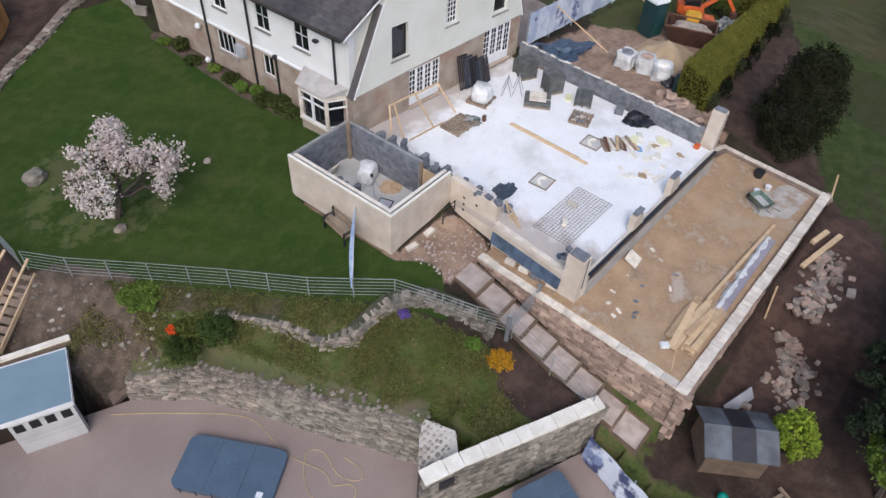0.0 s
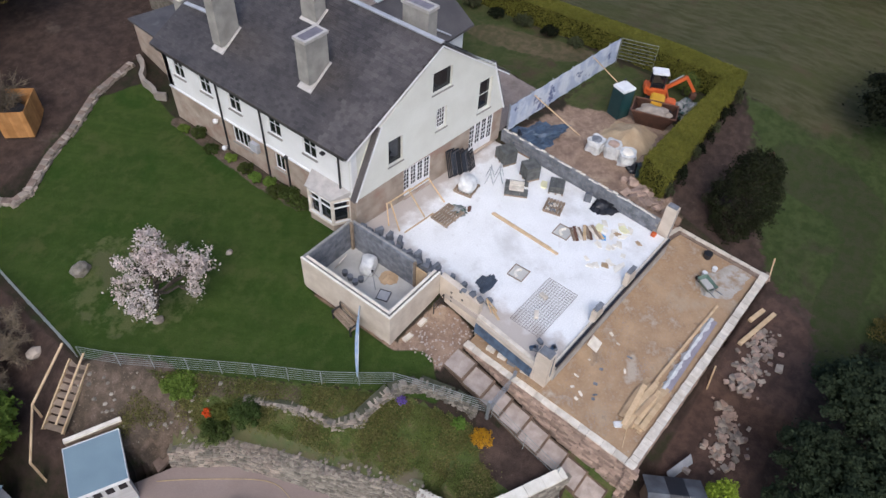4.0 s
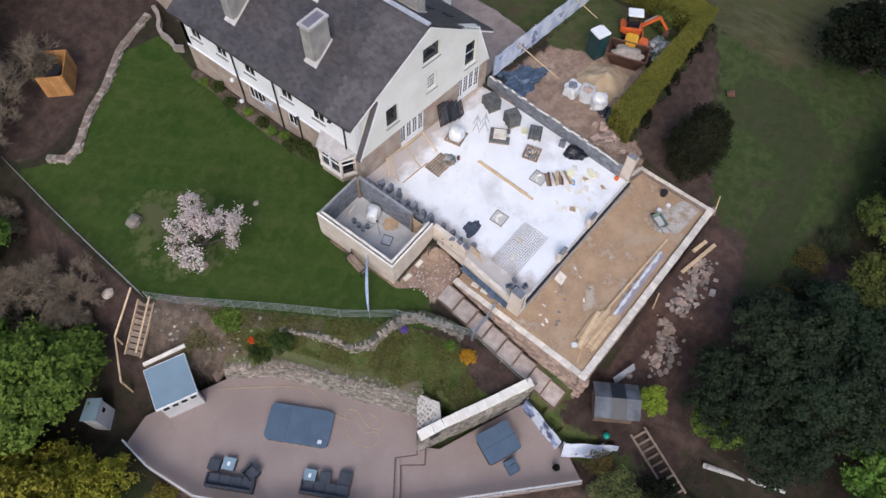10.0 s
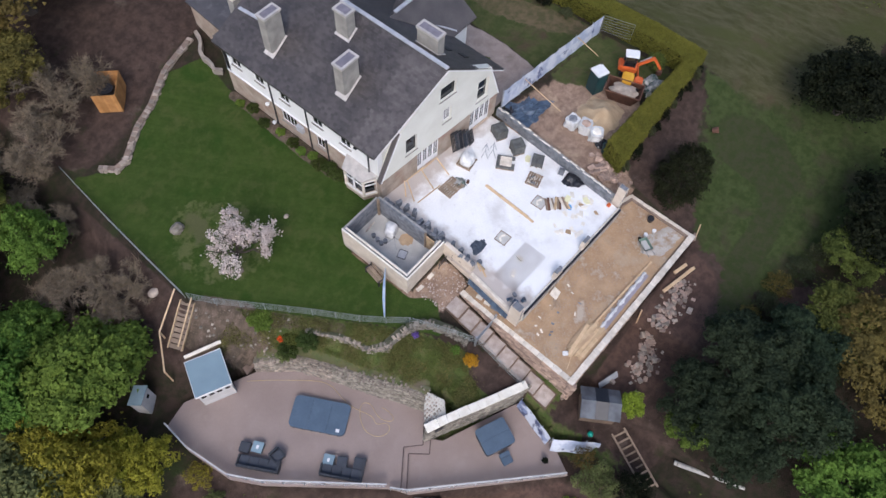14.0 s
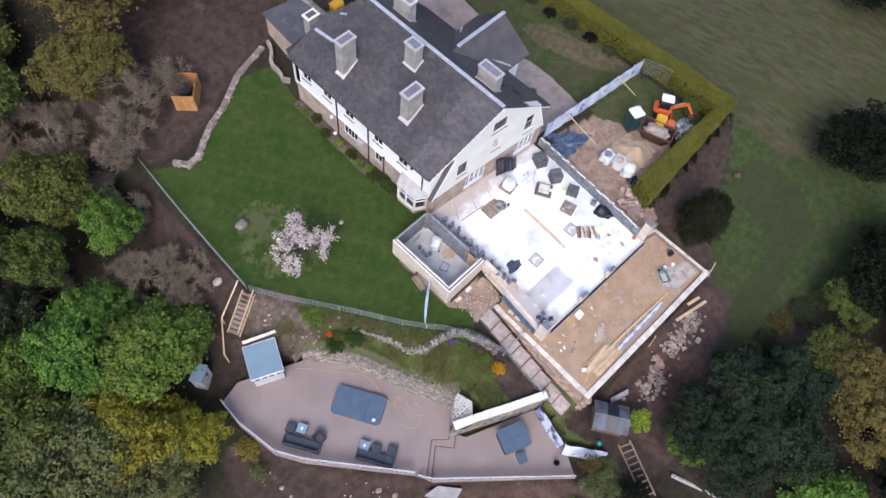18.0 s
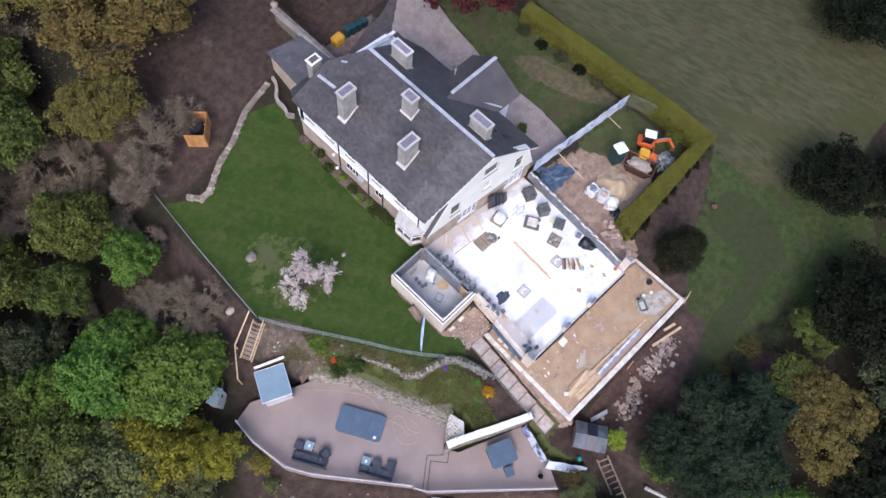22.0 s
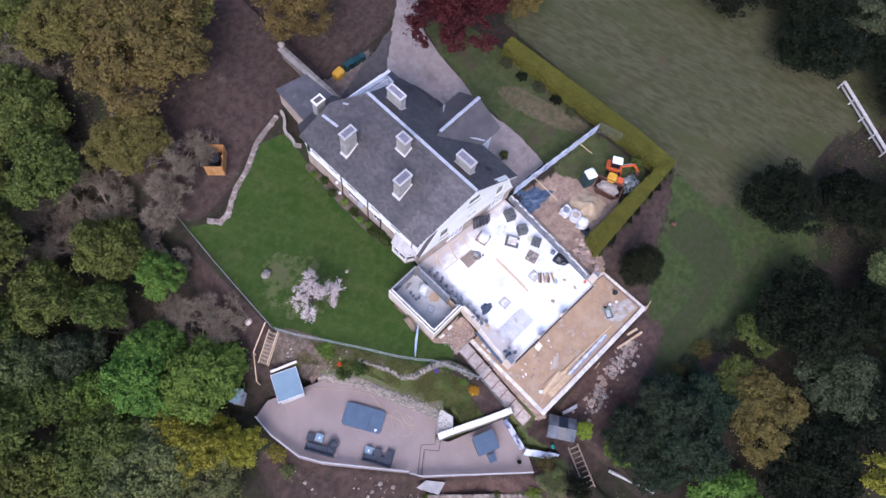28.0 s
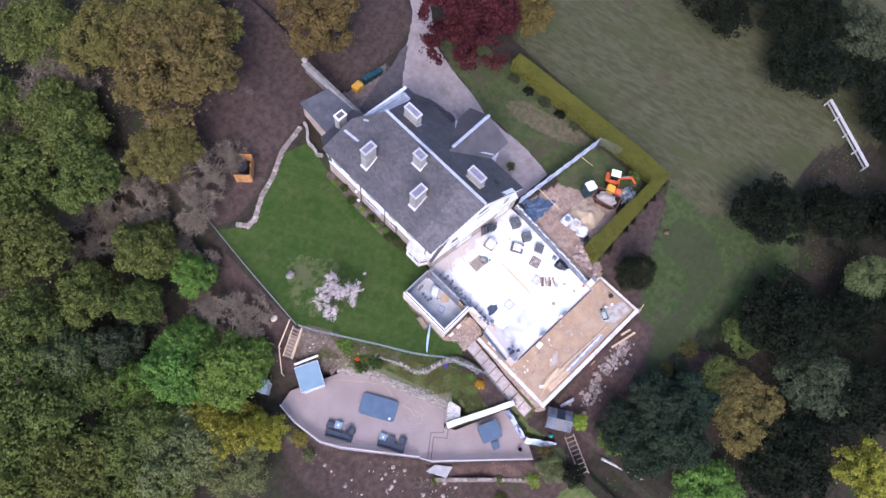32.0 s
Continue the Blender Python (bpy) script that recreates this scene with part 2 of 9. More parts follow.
M_galv = mat("galvanised_steel", (0.42, 0.44, 0.46), (0.33, 0.35, 0.37), rough=0.45, metal=0.6, bump=0, spread=0.05)
M_rail = mat("dull_galvanised_rail", (0.33, 0.36, 0.35), (0.24, 0.265, 0.25), rough=0.5, metal=0.4, bump=0, spread=0.05)
M_board = mat("stained_step_boards", (0.17, 0.115, 0.078), (0.11, 0.075, 0.05), scale=2, fine=20, spread=0.2)
M_tread = mat("step_gravel", (0.50, 0.425, 0.375), (0.36, 0.295, 0.25), scale=2.5, fine=40, spread=0.12)
M_rattan = mat("dark_rattan", (0.045, 0.05, 0.06), (0.03, 0.033, 0.04), scale=6, fine=50, rough=0.6)
M_cushion = mat("charcoal_cushion", (0.062, 0.07, 0.085), (0.05, 0.055, 0.068), scale=3, rough=0.9)
M_glass = bpy.data.materials.new("dark_glass")
M_glass.use_nodes = True
_b = M_glass.node_tree.nodes["Principled BSDF"]
_b.inputs["Base Color"].default_value, _b.inputs["Roughness"].default_value = (0.012, 0.014, 0.018, 1), 0.06
M_white_bag = mat("white_woven_sack", (0.72, 0.72, 0.70), (0.55, 0.55, 0.55), scale=4, rough=0.7)
M_blue_sheet = mat("blue_tarpaulin", (0.085, 0.125, 0.185), (0.042, 0.062, 0.095), scale=3, rough=0.5)
M_black_sheet = mat("black_polythene", (0.013, 0.014, 0.018), (0.02, 0.02, 0.026), rough=0.3, scale=3)
M_sand = mat("building_sand", (0.47, 0.335, 0.205), (0.38, 0.265, 0.155), scale=1.5, fine=30)
M_soil = mat("terrace_soil", (0.41, 0.28, 0.165), (0.27, 0.172, 0.10), scale=0.9, fine=9, contrast=(0.3, 0.7))
patchy(M_soil, (0.42, 0.335, 0.235), 0.55, 0.54, 0.68, 0.7)
patchy(M_soil, (0.44, 0.375, 0.29), 6.0, 0.58, 0.7, 0.7)
patchy(M_soil, (0.48, 0.42, 0.34), 0.9, 0.56, 0.66, 0.75)
patchy(M_soil, (0.12, 0.075, 0.05), 1.1, 0.6, 0.72, 0.55)
M_rust = mat("rusty_steel", (0.14, 0.065, 0.04), (0.09, 0.045, 0.03), scale=2, spread=0.1)
M_orange = mat("orange_paint", (0.62, 0.13, 0.03), (0.5, 0.1, 0.025), rough=0.45, bump=0, spread=0.04)
M_yellow = mat("yellow_paint", (0.66, 0.36, 0.03), (0.56, 0.3, 0.025), rough=0.45, bump=0, spread=0.04)
M_green_cabin = mat("dark_teal_plastic", (0.012, 0.048, 0.05), (0.009, 0.036, 0.04), rough=0.45, bump=0)
M_banner = mat("printed_banner", (0.055, 0.07, 0.15), (0.62, 0.66, 0.74), scale=1.6, rough=0.6, fine=6, contrast=(0.44, 0.53))
patchy(M_banner, (0.24, 0.30, 0.48), 0.9, 0.55, 0.6, 0.8)
M_banner_pale = mat("pale_printed_banner", (0.46, 0.52, 0.66), (0.66, 0.70, 0.78), scale=1.1, rough=0.6, fine=6, contrast=(0.45, 0.55))
patchy(M_banner_pale, (0.08, 0.10, 0.22), 0.9, 0.6, 0.64, 0.9)
M_bark = mat("bark", (0.085, 0.065, 0.05), (0.05, 0.04, 0.032), scale=5, fine=30)
M_gravel = mat("pinkish_gravel", (0.36, 0.305, 0.28), (0.29, 0.24, 0.215), scale=0.6, fine=35)
M_hedge = leafy("clipped_yew_leaves", (0.172, 0.182, 0.034), (0.125, 0.140, 0.028), spread=0.16)
M_leaf_bright = leafy("bright_green_leaves", (0.125, 0.235, 0.040), (0.078, 0.152, 0.028))
M_leaf_mid = leafy("mid_green_leaves", (0.125, 0.158, 0.036), (0.068, 0.088, 0.022))
M_leaf_olive = leafy("olive_leaves", (0.175, 0.152, 0.040), (0.098, 0.087, 0.025))
M_leaf_yellow = leafy("yellow_spring_leaves", (0.30, 0.31, 0.035), (0.19, 0.20, 0.025))
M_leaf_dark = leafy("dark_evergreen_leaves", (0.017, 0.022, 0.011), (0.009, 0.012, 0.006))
M_leaf_fir = leafy("blue_green_needles", (0.038, 0.057, 0.030), (0.020, 0.031, 0.017))
M_leaf_red = leafy("copper_leaves", (0.088, 0.026, 0.022), (0.050, 0.016, 0.015))
M_leaf_pale = leafy("pale_grey_green_leaves", (0.165, 0.192, 0.068), (0.102, 0.122, 0.045))
M_leaf_bush = leafy("dark_green_bush_leaves", (0.066, 0.098, 0.026), (0.036, 0.056, 0.015))
M_leaf_dim = leafy("dull_green_leaves", (0.080, 0.094, 0.046), (0.046, 0.056, 0.028))
M_blossom = leafy("pink_white_blossom", (0.86, 0.80, 0.745), (0.70, 0.59, 0.54), through=0.3)
M_twig = mat("bare_twigs", (0.236, 0.184, 0.122), (0.150, 0.116, 0.078), scale=4)
M_flower_y = leafy("yellow_flowers", (0.6, 0.38, 0.02), (0.42, 0.26, 0.02))
M_flower_o = leafy("orange_flowers", (0.75, 0.2, 0.02), (0.6, 0.14, 0.02))
M_flower_p = leafy("purple_flowers", (0.2, 0.12, 0.4), (0.13, 0.08, 0.28))
M_yew = leafy("yew_needles", (0.026, 0.034, 0.014), (0.014, 0.018, 0.009))
M_grass = leafy("grass_blades", (0.125, 0.16, 0.042), (0.09, 0.11, 0.03))
M_head = mat("mossy_wall_head", (0.20, 0.175, 0.135), (0.11, 0.115, 0.055), scale=1.6, fine=20)


# ---- building blocks ----
def thing(name, loc=(0, 0, 0), rz=0.0, label="", category="", group="", kind=""):
    e = new(name)
    e.matrix_world = pose(*loc, 0, 0, rz)
    return tagged(e, label, category, group, kind)


def finish(name, bm, material, smooth=False):
    bmesh.ops.recalc_face_normals(bm, faces=bm.faces)
    me = bpy.data.meshes.new(name)
    bm.to_mesh(me)
    bm.free()
    me.materials.append(material)
    if smooth:
        me.polygons.foreach_set("use_smooth", [True] * len(me.polygons))
    return me


def part(name, bm, material, parent=None, label="", smooth=False, **tags):
    ob = new(name, finish(name, bm, material, smooth))
    ob.parent = parent
    return tagged(ob, label, **tags)


def share(name, me, parent, m, label=""):
    ob = new(name, me)
    ob.parent = parent
    ob.matrix_basis = m
    return tagged(ob, label)


def bx(bm, x0, x1, y0, y1, z0, z1, m=None):
    """A box into bm."""
    v = [bm.verts.new((x, y, z)) for x in (x0, x1) for y in (y0, y1) for z in (z0, z1)]
    for f in ((0, 1, 3, 2), (4, 6, 7, 5), (0, 4, 5, 1), (2, 3, 7, 6), (0, 2, 6, 4), (1, 5, 7, 3)):
        bm.faces.new([v[i] for i in f])
    if m is not None:
        bmesh.ops.transform(bm, matrix=m, verts=v)
    return bm


def box(x0, x1, y0, y1, z0, z1, bevel=0.0, m=None):
    bm = bx(bmesh.new(), x0, x1, y0, y1, z0, z1, m)
    if bevel:
        bmesh.ops.bevel(bm, geom=bm.edges[:], offset=bevel, segments=2, affect="EDGES")
    return bm


def prism(pts, z0, z1, bm=None):
    """A flat polygon carried up from z0 to z1 (numbers, or one number for each corner)."""
    bm = bm or bmesh.new()
    n = len(pts)
    lo = z0 if hasattr(z0, "__len__") else [z0] * n
    hi = z1 if hasattr(z1, "__len__") else [z1] * n
    a = [bm.verts.new((x, y, z)) for (x, y), z in zip(pts, lo)]
    b = [bm.verts.new((x, y, z)) for (x, y), z in zip(pts, hi)]
    bm.faces.new(a[::-1]), bm.faces.new(b)
    for i in range(n):
        j = (i + 1) % n
        bm.faces.new((a[i], a[j], b[j], b[i]))
    return bm


def tube(bm, a, b, r0, r1=None, sides=8):
    """A round bar from a to b."""
    a, b = Vector(a), Vector(b)
    r1 = r0 if r1 is None else r1
    q = (b - a).to_track_quat("Z", "Y")
    rings = []
    for p, r in ((a, r0), (b, r1)):
        rings.append([bm.verts.new(p + q @ Vector((r * math.cos(k * math.tau / sides), r * math.sin(k * math.tau / sides), 0))) for k in range(sides)])
    for k in range(sides):
        bm.faces.new((rings[0][k], rings[0][(k + 1) % sides], rings[1][(k + 1) % sides], rings[1][k]))
    bm.faces.new(rings[0][::-1]), bm.faces.new(rings[1])
    return bm


def pipe(bm, pts, r, sides=6):
    """One bent round bar through the points."""
    pts = [Vector(p) for p in pts]
    rings = []
    for i, p in enumerate(pts):
        q = (pts[min(i + 1, len(pts) - 1)] - pts[max(i - 1, 0)]).to_track_quat("Z", "Y")
        rings.append([bm.verts.new(p + q @ Vector((r * math.cos(k * math.tau / sides), r * math.sin(k * math.tau / sides), 0))) for k in range(sides)])
    for a, b in zip(rings, rings[1:]):
        for k in range(sides):
            bm.faces.new((a[k], a[(k + 1) % sides], b[(k + 1) % sides], b[k]))
    bm.faces.new(rings[0][::-1]), bm.faces.new(rings[-1])
    return bm


def beam(bm, a, b, w, h):
    """A straight board from a to b, w wide and h high."""
    a, b = Vector(a), Vector(b)
    d = b - a
    m = Matrix.Translation(a) @ d.to_track_quat("X", "Z").to_matrix().to_4x4()
    return bx(bm, 0, d.length, -w / 2, w / 2, -h / 2, h / 2, m)


def lump(bm, c, r, seed, flat=0.7, rough=0.25, level=2, m=None):
    """A rough rounded heap or stone."""
    s = bmesh.ops.create_icosphere(bm, subdivisions=level, radius=1.0)
    for v in s["verts"]:
        k = 1 + rough * noise.noise(v.co * 1.7 + Vector((seed * 3.1, seed, -seed)))
        v.co = Vector((v.co.x * r[0] * k, v.co.y * r[1] * k, v.co.z * r[2] * k)) + Vector(c)
    return bm




def stone_meshes(material, count=6):
    """A few irregular squared stones, 1 x 1 x 1, to be scaled."""
    out = []
    for i in range(count):
        bm = bmesh.new()
        bx(bm, -0.5, 0.5, -0.5, 0.5, -0.5, 0.5)
        rnd = random.Random(i * 7 + 1)
        for v in bm.verts:
            v.co += Vector([rnd.uniform(-0.09, 0.09) for _ in range(3)])
        bmesh.ops.bevel(bm, geom=bm.edges[:], offset=0.1, segments=1, affect="EDGES")
        out.append(finish("stone", bm, material))
    return out


def stone_face(parent, path, z0, z1, meshes, joint, rnd, size=(0.42, 0.2), deep=0.25, limit=300, name="stone", thick=0.4, loose=1.0, batter=0.0):
    """A wall along a plan path with a core and stones proud of both faces. z0, z1: numbers or one for each corner."""
    lo = z0 if hasattr(z0, "__len__") else [z0] * len(path)
    hi = z1 if hasattr(z1, "__len__") else [z1] * len(path)
    rest = bmesh.new()
    made = 0
    for i in range(len(path) - 1):
        a, b = Vector(path[i]), Vector(path[i + 1])
        d = b - a
        L = d.length
        u = d / L
        nrm = Vector((u.y, -u.x))
        core = prism([a - nrm * thick, b - nrm * thick, b - nrm * 0.05, a - nrm * 0.05], [lo[i], lo[i + 1], lo[i + 1], lo[i]], [hi[i] - 0.03, hi[i + 1] - 0.03, hi[i + 1] - 0.03, hi[i] - 0.03])
        for v in core.verts:
            f = min(max((Vector((v.co.x, v.co.y)) - a).dot(u) / L, 0), 1)
            v.co.xy -= nrm * batter * (v.co.z - lo[i] - (lo[i + 1] - lo[i]) * f)
        part("core", core, joint, parent)
        ang = math.atan2(u.y, u.x)
        s = 0.0
        rows = []
        zc = min(lo[i], lo[i + 1])
        top = max(hi[i], hi[i + 1])
        while zc < top - 0.05:
            h = size[1] * rnd.uniform(0.75, 1.3)
            s = -rnd.uniform(0, size[0] * 0.5)
            while s < L:
                w = size[0] * rnd.uniform(0.55, 1.5)
                mid = min(max(s + w / 2, 0), L)
                f = mid / L
                zl, zh = lo[i] + (lo[i + 1] - lo[i]) * f, hi[i] + (hi[i + 1] - hi[i]) * f
                if zc + h * 0.5 > zl and zc + h * 0.6 < zh:
                    p = a + u * mid - nrm * (deep / 2 - 0.02 + rnd.uniform(-0.03, 0.03) * loose + batter * max(zc - zl, 0))
                    m = pose(p.x, p.y, min(zc + h / 2, zh - h * 0.4), rnd.uniform(-3, 3) * loose, rnd.uniform(-3, 3) * loose, math.degrees(ang) + rnd.uniform(-4, 4) * loose) @ Matrix.Diagonal((w * 0.95, deep, h * 0.93, 1))
                    me = rnd.choice(meshes)
                    if made < limit:
                        share(name, me, parent, m)
                        made += 1
                    else:
                        k = len(rest.verts)
                        rest.from_mesh(me)
                        rest.verts.ensure_lookup_table()
                        for v in rest.verts[k:]:
                            v.co = m @ v.co
                s += w
            zc += h
    if made >= limit:
        part(name + "work", rest, meshes[0].materials[0], parent, kind="stuff")
    else:
        rest.free()


# ---- ground ----
def ss(t):
    t = min(max(t, 0.0), 1.0)
    return t * t * (3 - 2 * t)


def inside(x, y, poly):
    odd = False
    for (x0, y0), (x1, y1) in zip(poly, poly[1:] + poly[:1]):
        if (y0 > y) != (y1 > y) and x < (x1 - x0) * (y - y0) / (y1 - y0) + x0:
            odd = not odd
    return odd


def past(x, y, line):
    """Metres beyond a line, to the right of the way it runs; negative to its left."""
    best = (1e9, 0.0)
    for (x0, y0), (x1, y1) in zip(line, line[1:]):
        dx, dy = x1 - x0, y1 - y0
        k = min(max(((x - x0) * dx + (y - y0) * dy) / (dx * dx + dy * dy), 0), 1)
        ox, oy = x - x0 - k * dx, y - y0 - k * dy
        d = math.hypot(ox, oy)
        if d < best[0]:
            best = (d, 1.0 if dy * ox - dx * oy > 0 else -1.0)
    return best[0] * best[1]


BANK = [(-11.0, 60.0), (-12.4, 25.0), (-13.2, 11.2), (-10.5, 6.6), (-6.3, -0.2), (-4.0, -4.4), (-3.2, -9.4), (-3.4, -13.5), (-3.0, -40.0)]
DECK_UP = [(-19.7, 7.1), (-17.9, 7.5), (-13.3, 5.4), (-11.4, 3.2), (-10.4, 0.9), (-9.5, -1.4), (-8.4, -3.9), (-8.0, -5.2), (-9.7, -6.5), (-10.63, -5.62), (-12.85, -7.3), (-13.24, -6.6), (-18.2, -0.4), (-19.3, 1.5), (-19.8, 4.8)]
DECK_LOW = [(-9.0, -6.6), (-9.85, -7.2), (-10.72, -6.12), (-12.65, -7.65), (-12.6, -7.8), (-5.0, -15.0), (-3.9, -13.0), (-3.3, -9.6), (-8.6, -7.3)]
PIT = [(-20.0, 7.3), (-17.9, 7.9), (-12.7, 6.0), (-10.55, 3.6), (-9.55, 1.2), (-8.65, -1.1), (-7.55, -3.6), (-7.1, -5.1), (-8.4, -6.8), (-7.9, -6.85), (-5.5, -8.1), (-2.9, -9.45), (-3.6, -12.95), (-2.2, -15.3), (-4.8, -15.5), (-12.9, -8.0), (-18.6, -0.6), (-20.0, 3.5)]
TERRACE = [(-1.3, -2.55), (-1.35, -11.8), (13.4, -12.3), (13.0, -7.0)]
LAWN = [(-12.4, 24.6), (-13.1, 11.2), (-10.5, 6.6), (-6.3, -0.2), (-4.2, -3.6), (-2.7, -1.6), (-3.8, -0.3), (-3.9, 5.2), (0.2, 5.5), (0.2, 21.5), (0.9, 25.0), (-1.9, 25.9), (-6.6, 23.9), (-9.0, 22.3), (-10.7, 23.3)]
YARD = [(11.2, 4.6), (16.0, 3.4), (20.0, 2.2), (21.6, -1.5), (19.0, -3.8), (14.5, -4.6), (13.3, -7.0), (11.2, -7.0)]
DRIVE = [(11.9, 5.0), (17.2, 4.6), (17.7, 8.6), (17.4, 14.4), (18.2, 17.1), (18.8, 21.1), (19.7, 24.4), (23.5, 29.5), (34.0, 42.0), (31.0, 45.0), (20.6, 29.2), (17.3, 26.8), (12.9, 23.2), (12.3, 19.0), (11.8, 14.0)]
TARMAC = [(17.6, 26.8), (16.2, 26.7), (14.4, 26.0), (11.2, 25.5), (8.0, 24.6), (6.7, 23.6), (6.7, 21.0), (11.4, 21.0), (11.4, 14.6), (12.9, 14.6), (14.7, 16.4), (14.4, 19.6), (12.9, 23.0), (14.6, 24.6)]
MUDDY = [(14.6, 26.5), (12.6, 26.7), (6.8, 27.0), (6.7, 23.6), (8.2, 24.6), (11.6, 25.4)]
YARD_GRASS = [(16.8, 3.6), (23.8, 2.6), (24.1, -3.6), (21.0, -3.8), (20.0, -0.4), (18.0, 1.4)]
TAN_E = [(20.0, 14.5), (22.0, 12.6), (23.2, 8.0), (24.0, 4.6), (23.0, 3.2), (21.0, 6.6), (19.6, 11.0)]
BANK_BARE = [(-13.6, 11.0), (-12.1, 10.4), (-10.6, 7.4), (-11.4, 6.0), (-11.9, 4.2), (-13.4, 5.4), (-15.2, 8.2), (-15.4, 10.0)]
UNDER_FENCE = [(-11.2, 7.2), (-10.4, 6.3), (-8.8, 3.6), (-7.6, 1.6), (-8.3, 1.4), (-9.8, 3.9), (-11.4, 6.4)]
PATH_E = [(26.5, -12.0), (24.0, -15.4), (18.0, -17.0), (13.5, -17.3), (10.0, -19.0), (8.6, -17.0), (13.0, -15.0), (18.0, -15.0), (23.0, -13.0)]
PATCH_E = [(12.3, -19.2), (14.6, -19.2), (16.9, -22.2), (15.6, -23.6), (12.6, -22.0)]
WALL_BED = [(0.4, 9.3), (-0.45, 9.3), (-0.75, 13.0), (-0.5, 17.0), (-0.3, 21.3), (0.5, 21.3)]
RUBBLE_BED = [(0.5, -12.5), (13.0, -12.7), (12.0, -15.4), (8.0, -16.6), (2.0, -16.4), (-0.6, -14.0)]
LOW_BED = [(-12.0, -9.0), (-5.0, -15.4), (-5.7, -16.4), (-12.4, -10.6)]
LOW_GRASS = [(-11.9, -11.6), (-6.6, -16.4), (-7.6, -18.6), (-13.2, -12.6)]
EAST = [(17.0, 4.2), (23.8, 2.9), (24.2, 16.5), (23.6, 23.0), (20.2, 25.0), (18.9, 21.0), (18.3, 17.0), (17.5, 14.4), (17.8, 8.6)]
GRASS_E = [(27.0, -4.5), (23.0, -7.6), (20.4, -8.4), (16.2, -10.4), (13.6, -12.6), (12.0, -13.6), (13.6, -16.5), (10.5, -18.5), (13.3, -19.5), (22.0, -21.5), (30.0, -22.0), (38.0, -16.0), (34.0, -12.5), (29.0, -9.5)]
BARE_E = [(20.5, -9.0), (24.5, -8.6), (26.0, -12.5), (23.0, -17.0), (20.5, -14.0)]
HALO = [(-9.3, 17.4), (-12.0, 14.0), (-11.6, 10.6), (-8.6, 8.8), (-6.6, 9.4), (-5.8, 12.5), (-7.0, 15.5)]
FIELD = [(26.5, -4.2), (26.2, -8.0), (27.6, -12.0), (31.0, -13.0), (34.0, -16.0), (44.0, -15.0), (60.0, -30.0), (300.0, -60.0), (300.0, 90.0), (60.0, 60.0), (27.0, 19.0)]
BARE = [(-1.3, -12.0), (13.6, -12.4), (13.4, -7.0), (13.6, -5.0), (25.6, -4.9), (24.4, -6.6), (20.4, -8.4), (16.0, -11.0), (14.0, -14.6), (10.2, -18.8), (6.0, -19.5), (-2.0, -19.0), (-3.2, -10.0)]
DIRT_NW = [(-12.6, 25.2), (-10.5, 24.0), (-6.6, 24.6), (-1.9, 26.6), (1.0, 27.2), (6.5, 27.2), (14.6, 26.8), (20.4, 28.4), (22.0, 34.0), (10.0, 43.0), (-4.0, 44.0), (-13.0, 36.0)]
FRONT = [(-4.1, -1.1), (-3.3, -0.2), (0.0, 0.0), (-0.3, -2.5), (-2.9, -2.6)]
FOOT = [(-4.5, 0.2), (-3.6, -0.6), (-3.6, 5.4), (-4.4, 5.0)]
BACK = [(-6.9, -7.2), (-6.5, -5.6), (-4.3, -5.0), (-2.9, -5.0), (-2.7, -9.5), (-5.5, -8.05)]
WEDGE = [(-4.3, -5.2), (-3.0, -5.0), (-2.7, -9.9), (-5.9, -8.6), (-4.9, -7.0)]
SLOPE_S = [(-22.0, 5.0), (-19.0, 4.0), (-17.0, -0.4), (-12.0, -7.0), (-4.0, -14.0), (-3.0, -19.0), (-12.0, -20.0), (-20.0, -9.0), (-23.5, 0.0)]
SLOPE_W = [(-13.4, 25.0), (-13.2, 11.0), (-14.2, 8.0), (-16.5, 8.0), (-17.5, 12.0), (-15.5, 20.0)]


def ground_z(x, y):
    west = -0.3 - 0.12 * min(max(-x, 0), 13)
    z = west
    if x > -1:
        z += 0.55 * ss((x - 8) / 5) + 0.02 * max(x - 14, 0)
    if y > 20:
        z += (1.3 if x < 8 else 0.4) * ss((y - 21) / 10) + 0.04 * max(y - 30, 0)
    if y < -2.3 and x < 6:
        z = min(z, -1.16 - (0.35 if x < 0.5 else 0.25) * min(max(-2.3 - y, 0), 10))
    elif y < 0 and x < 6:
        z = min(z, -0.58 + 0.25 * y)
    if y < -4 and x > -2:
        out = -3.3 + 0.065 * (x + 1.4)
        k = ss((-4 - y) / 9)
        z = z * (1 - k) + min(z, out + 0.5) * k - 0.09 * max(-14 - y, 0)
    d = past(x, y, BANK)
    if d > 0:
        z -= 1.75 * ss(d / 3.0) + 2.2 * ss((d - 3.2) / 3.0) + 0.16 * max(d - 6, 0)
    if x > 40 or y > 50:
        z += 0.01 * max(x - 40, 0)
    if inside(x, y, BACK):
        z = max(z, -3.15 + 0.05 * (x + 8))
    return z + 0.10 * noise.noise(Vector((x * 0.5, y * 0.5, 0))) * ss(abs(d) / 2)


def ground_at(x, y):
    if inside(x, y, PIT):
        return -6.1
    if inside(x, y, TERRACE) or (0.1 < x < 11.1 and -6.4 < y < 5.2) or (-3.5 < x < 0.3 and 0.3 < y < 5.6) or (0.8 < x < 11.0 and 5.0 < y < 21):
        return -3.4
    return ground_z(x, y)


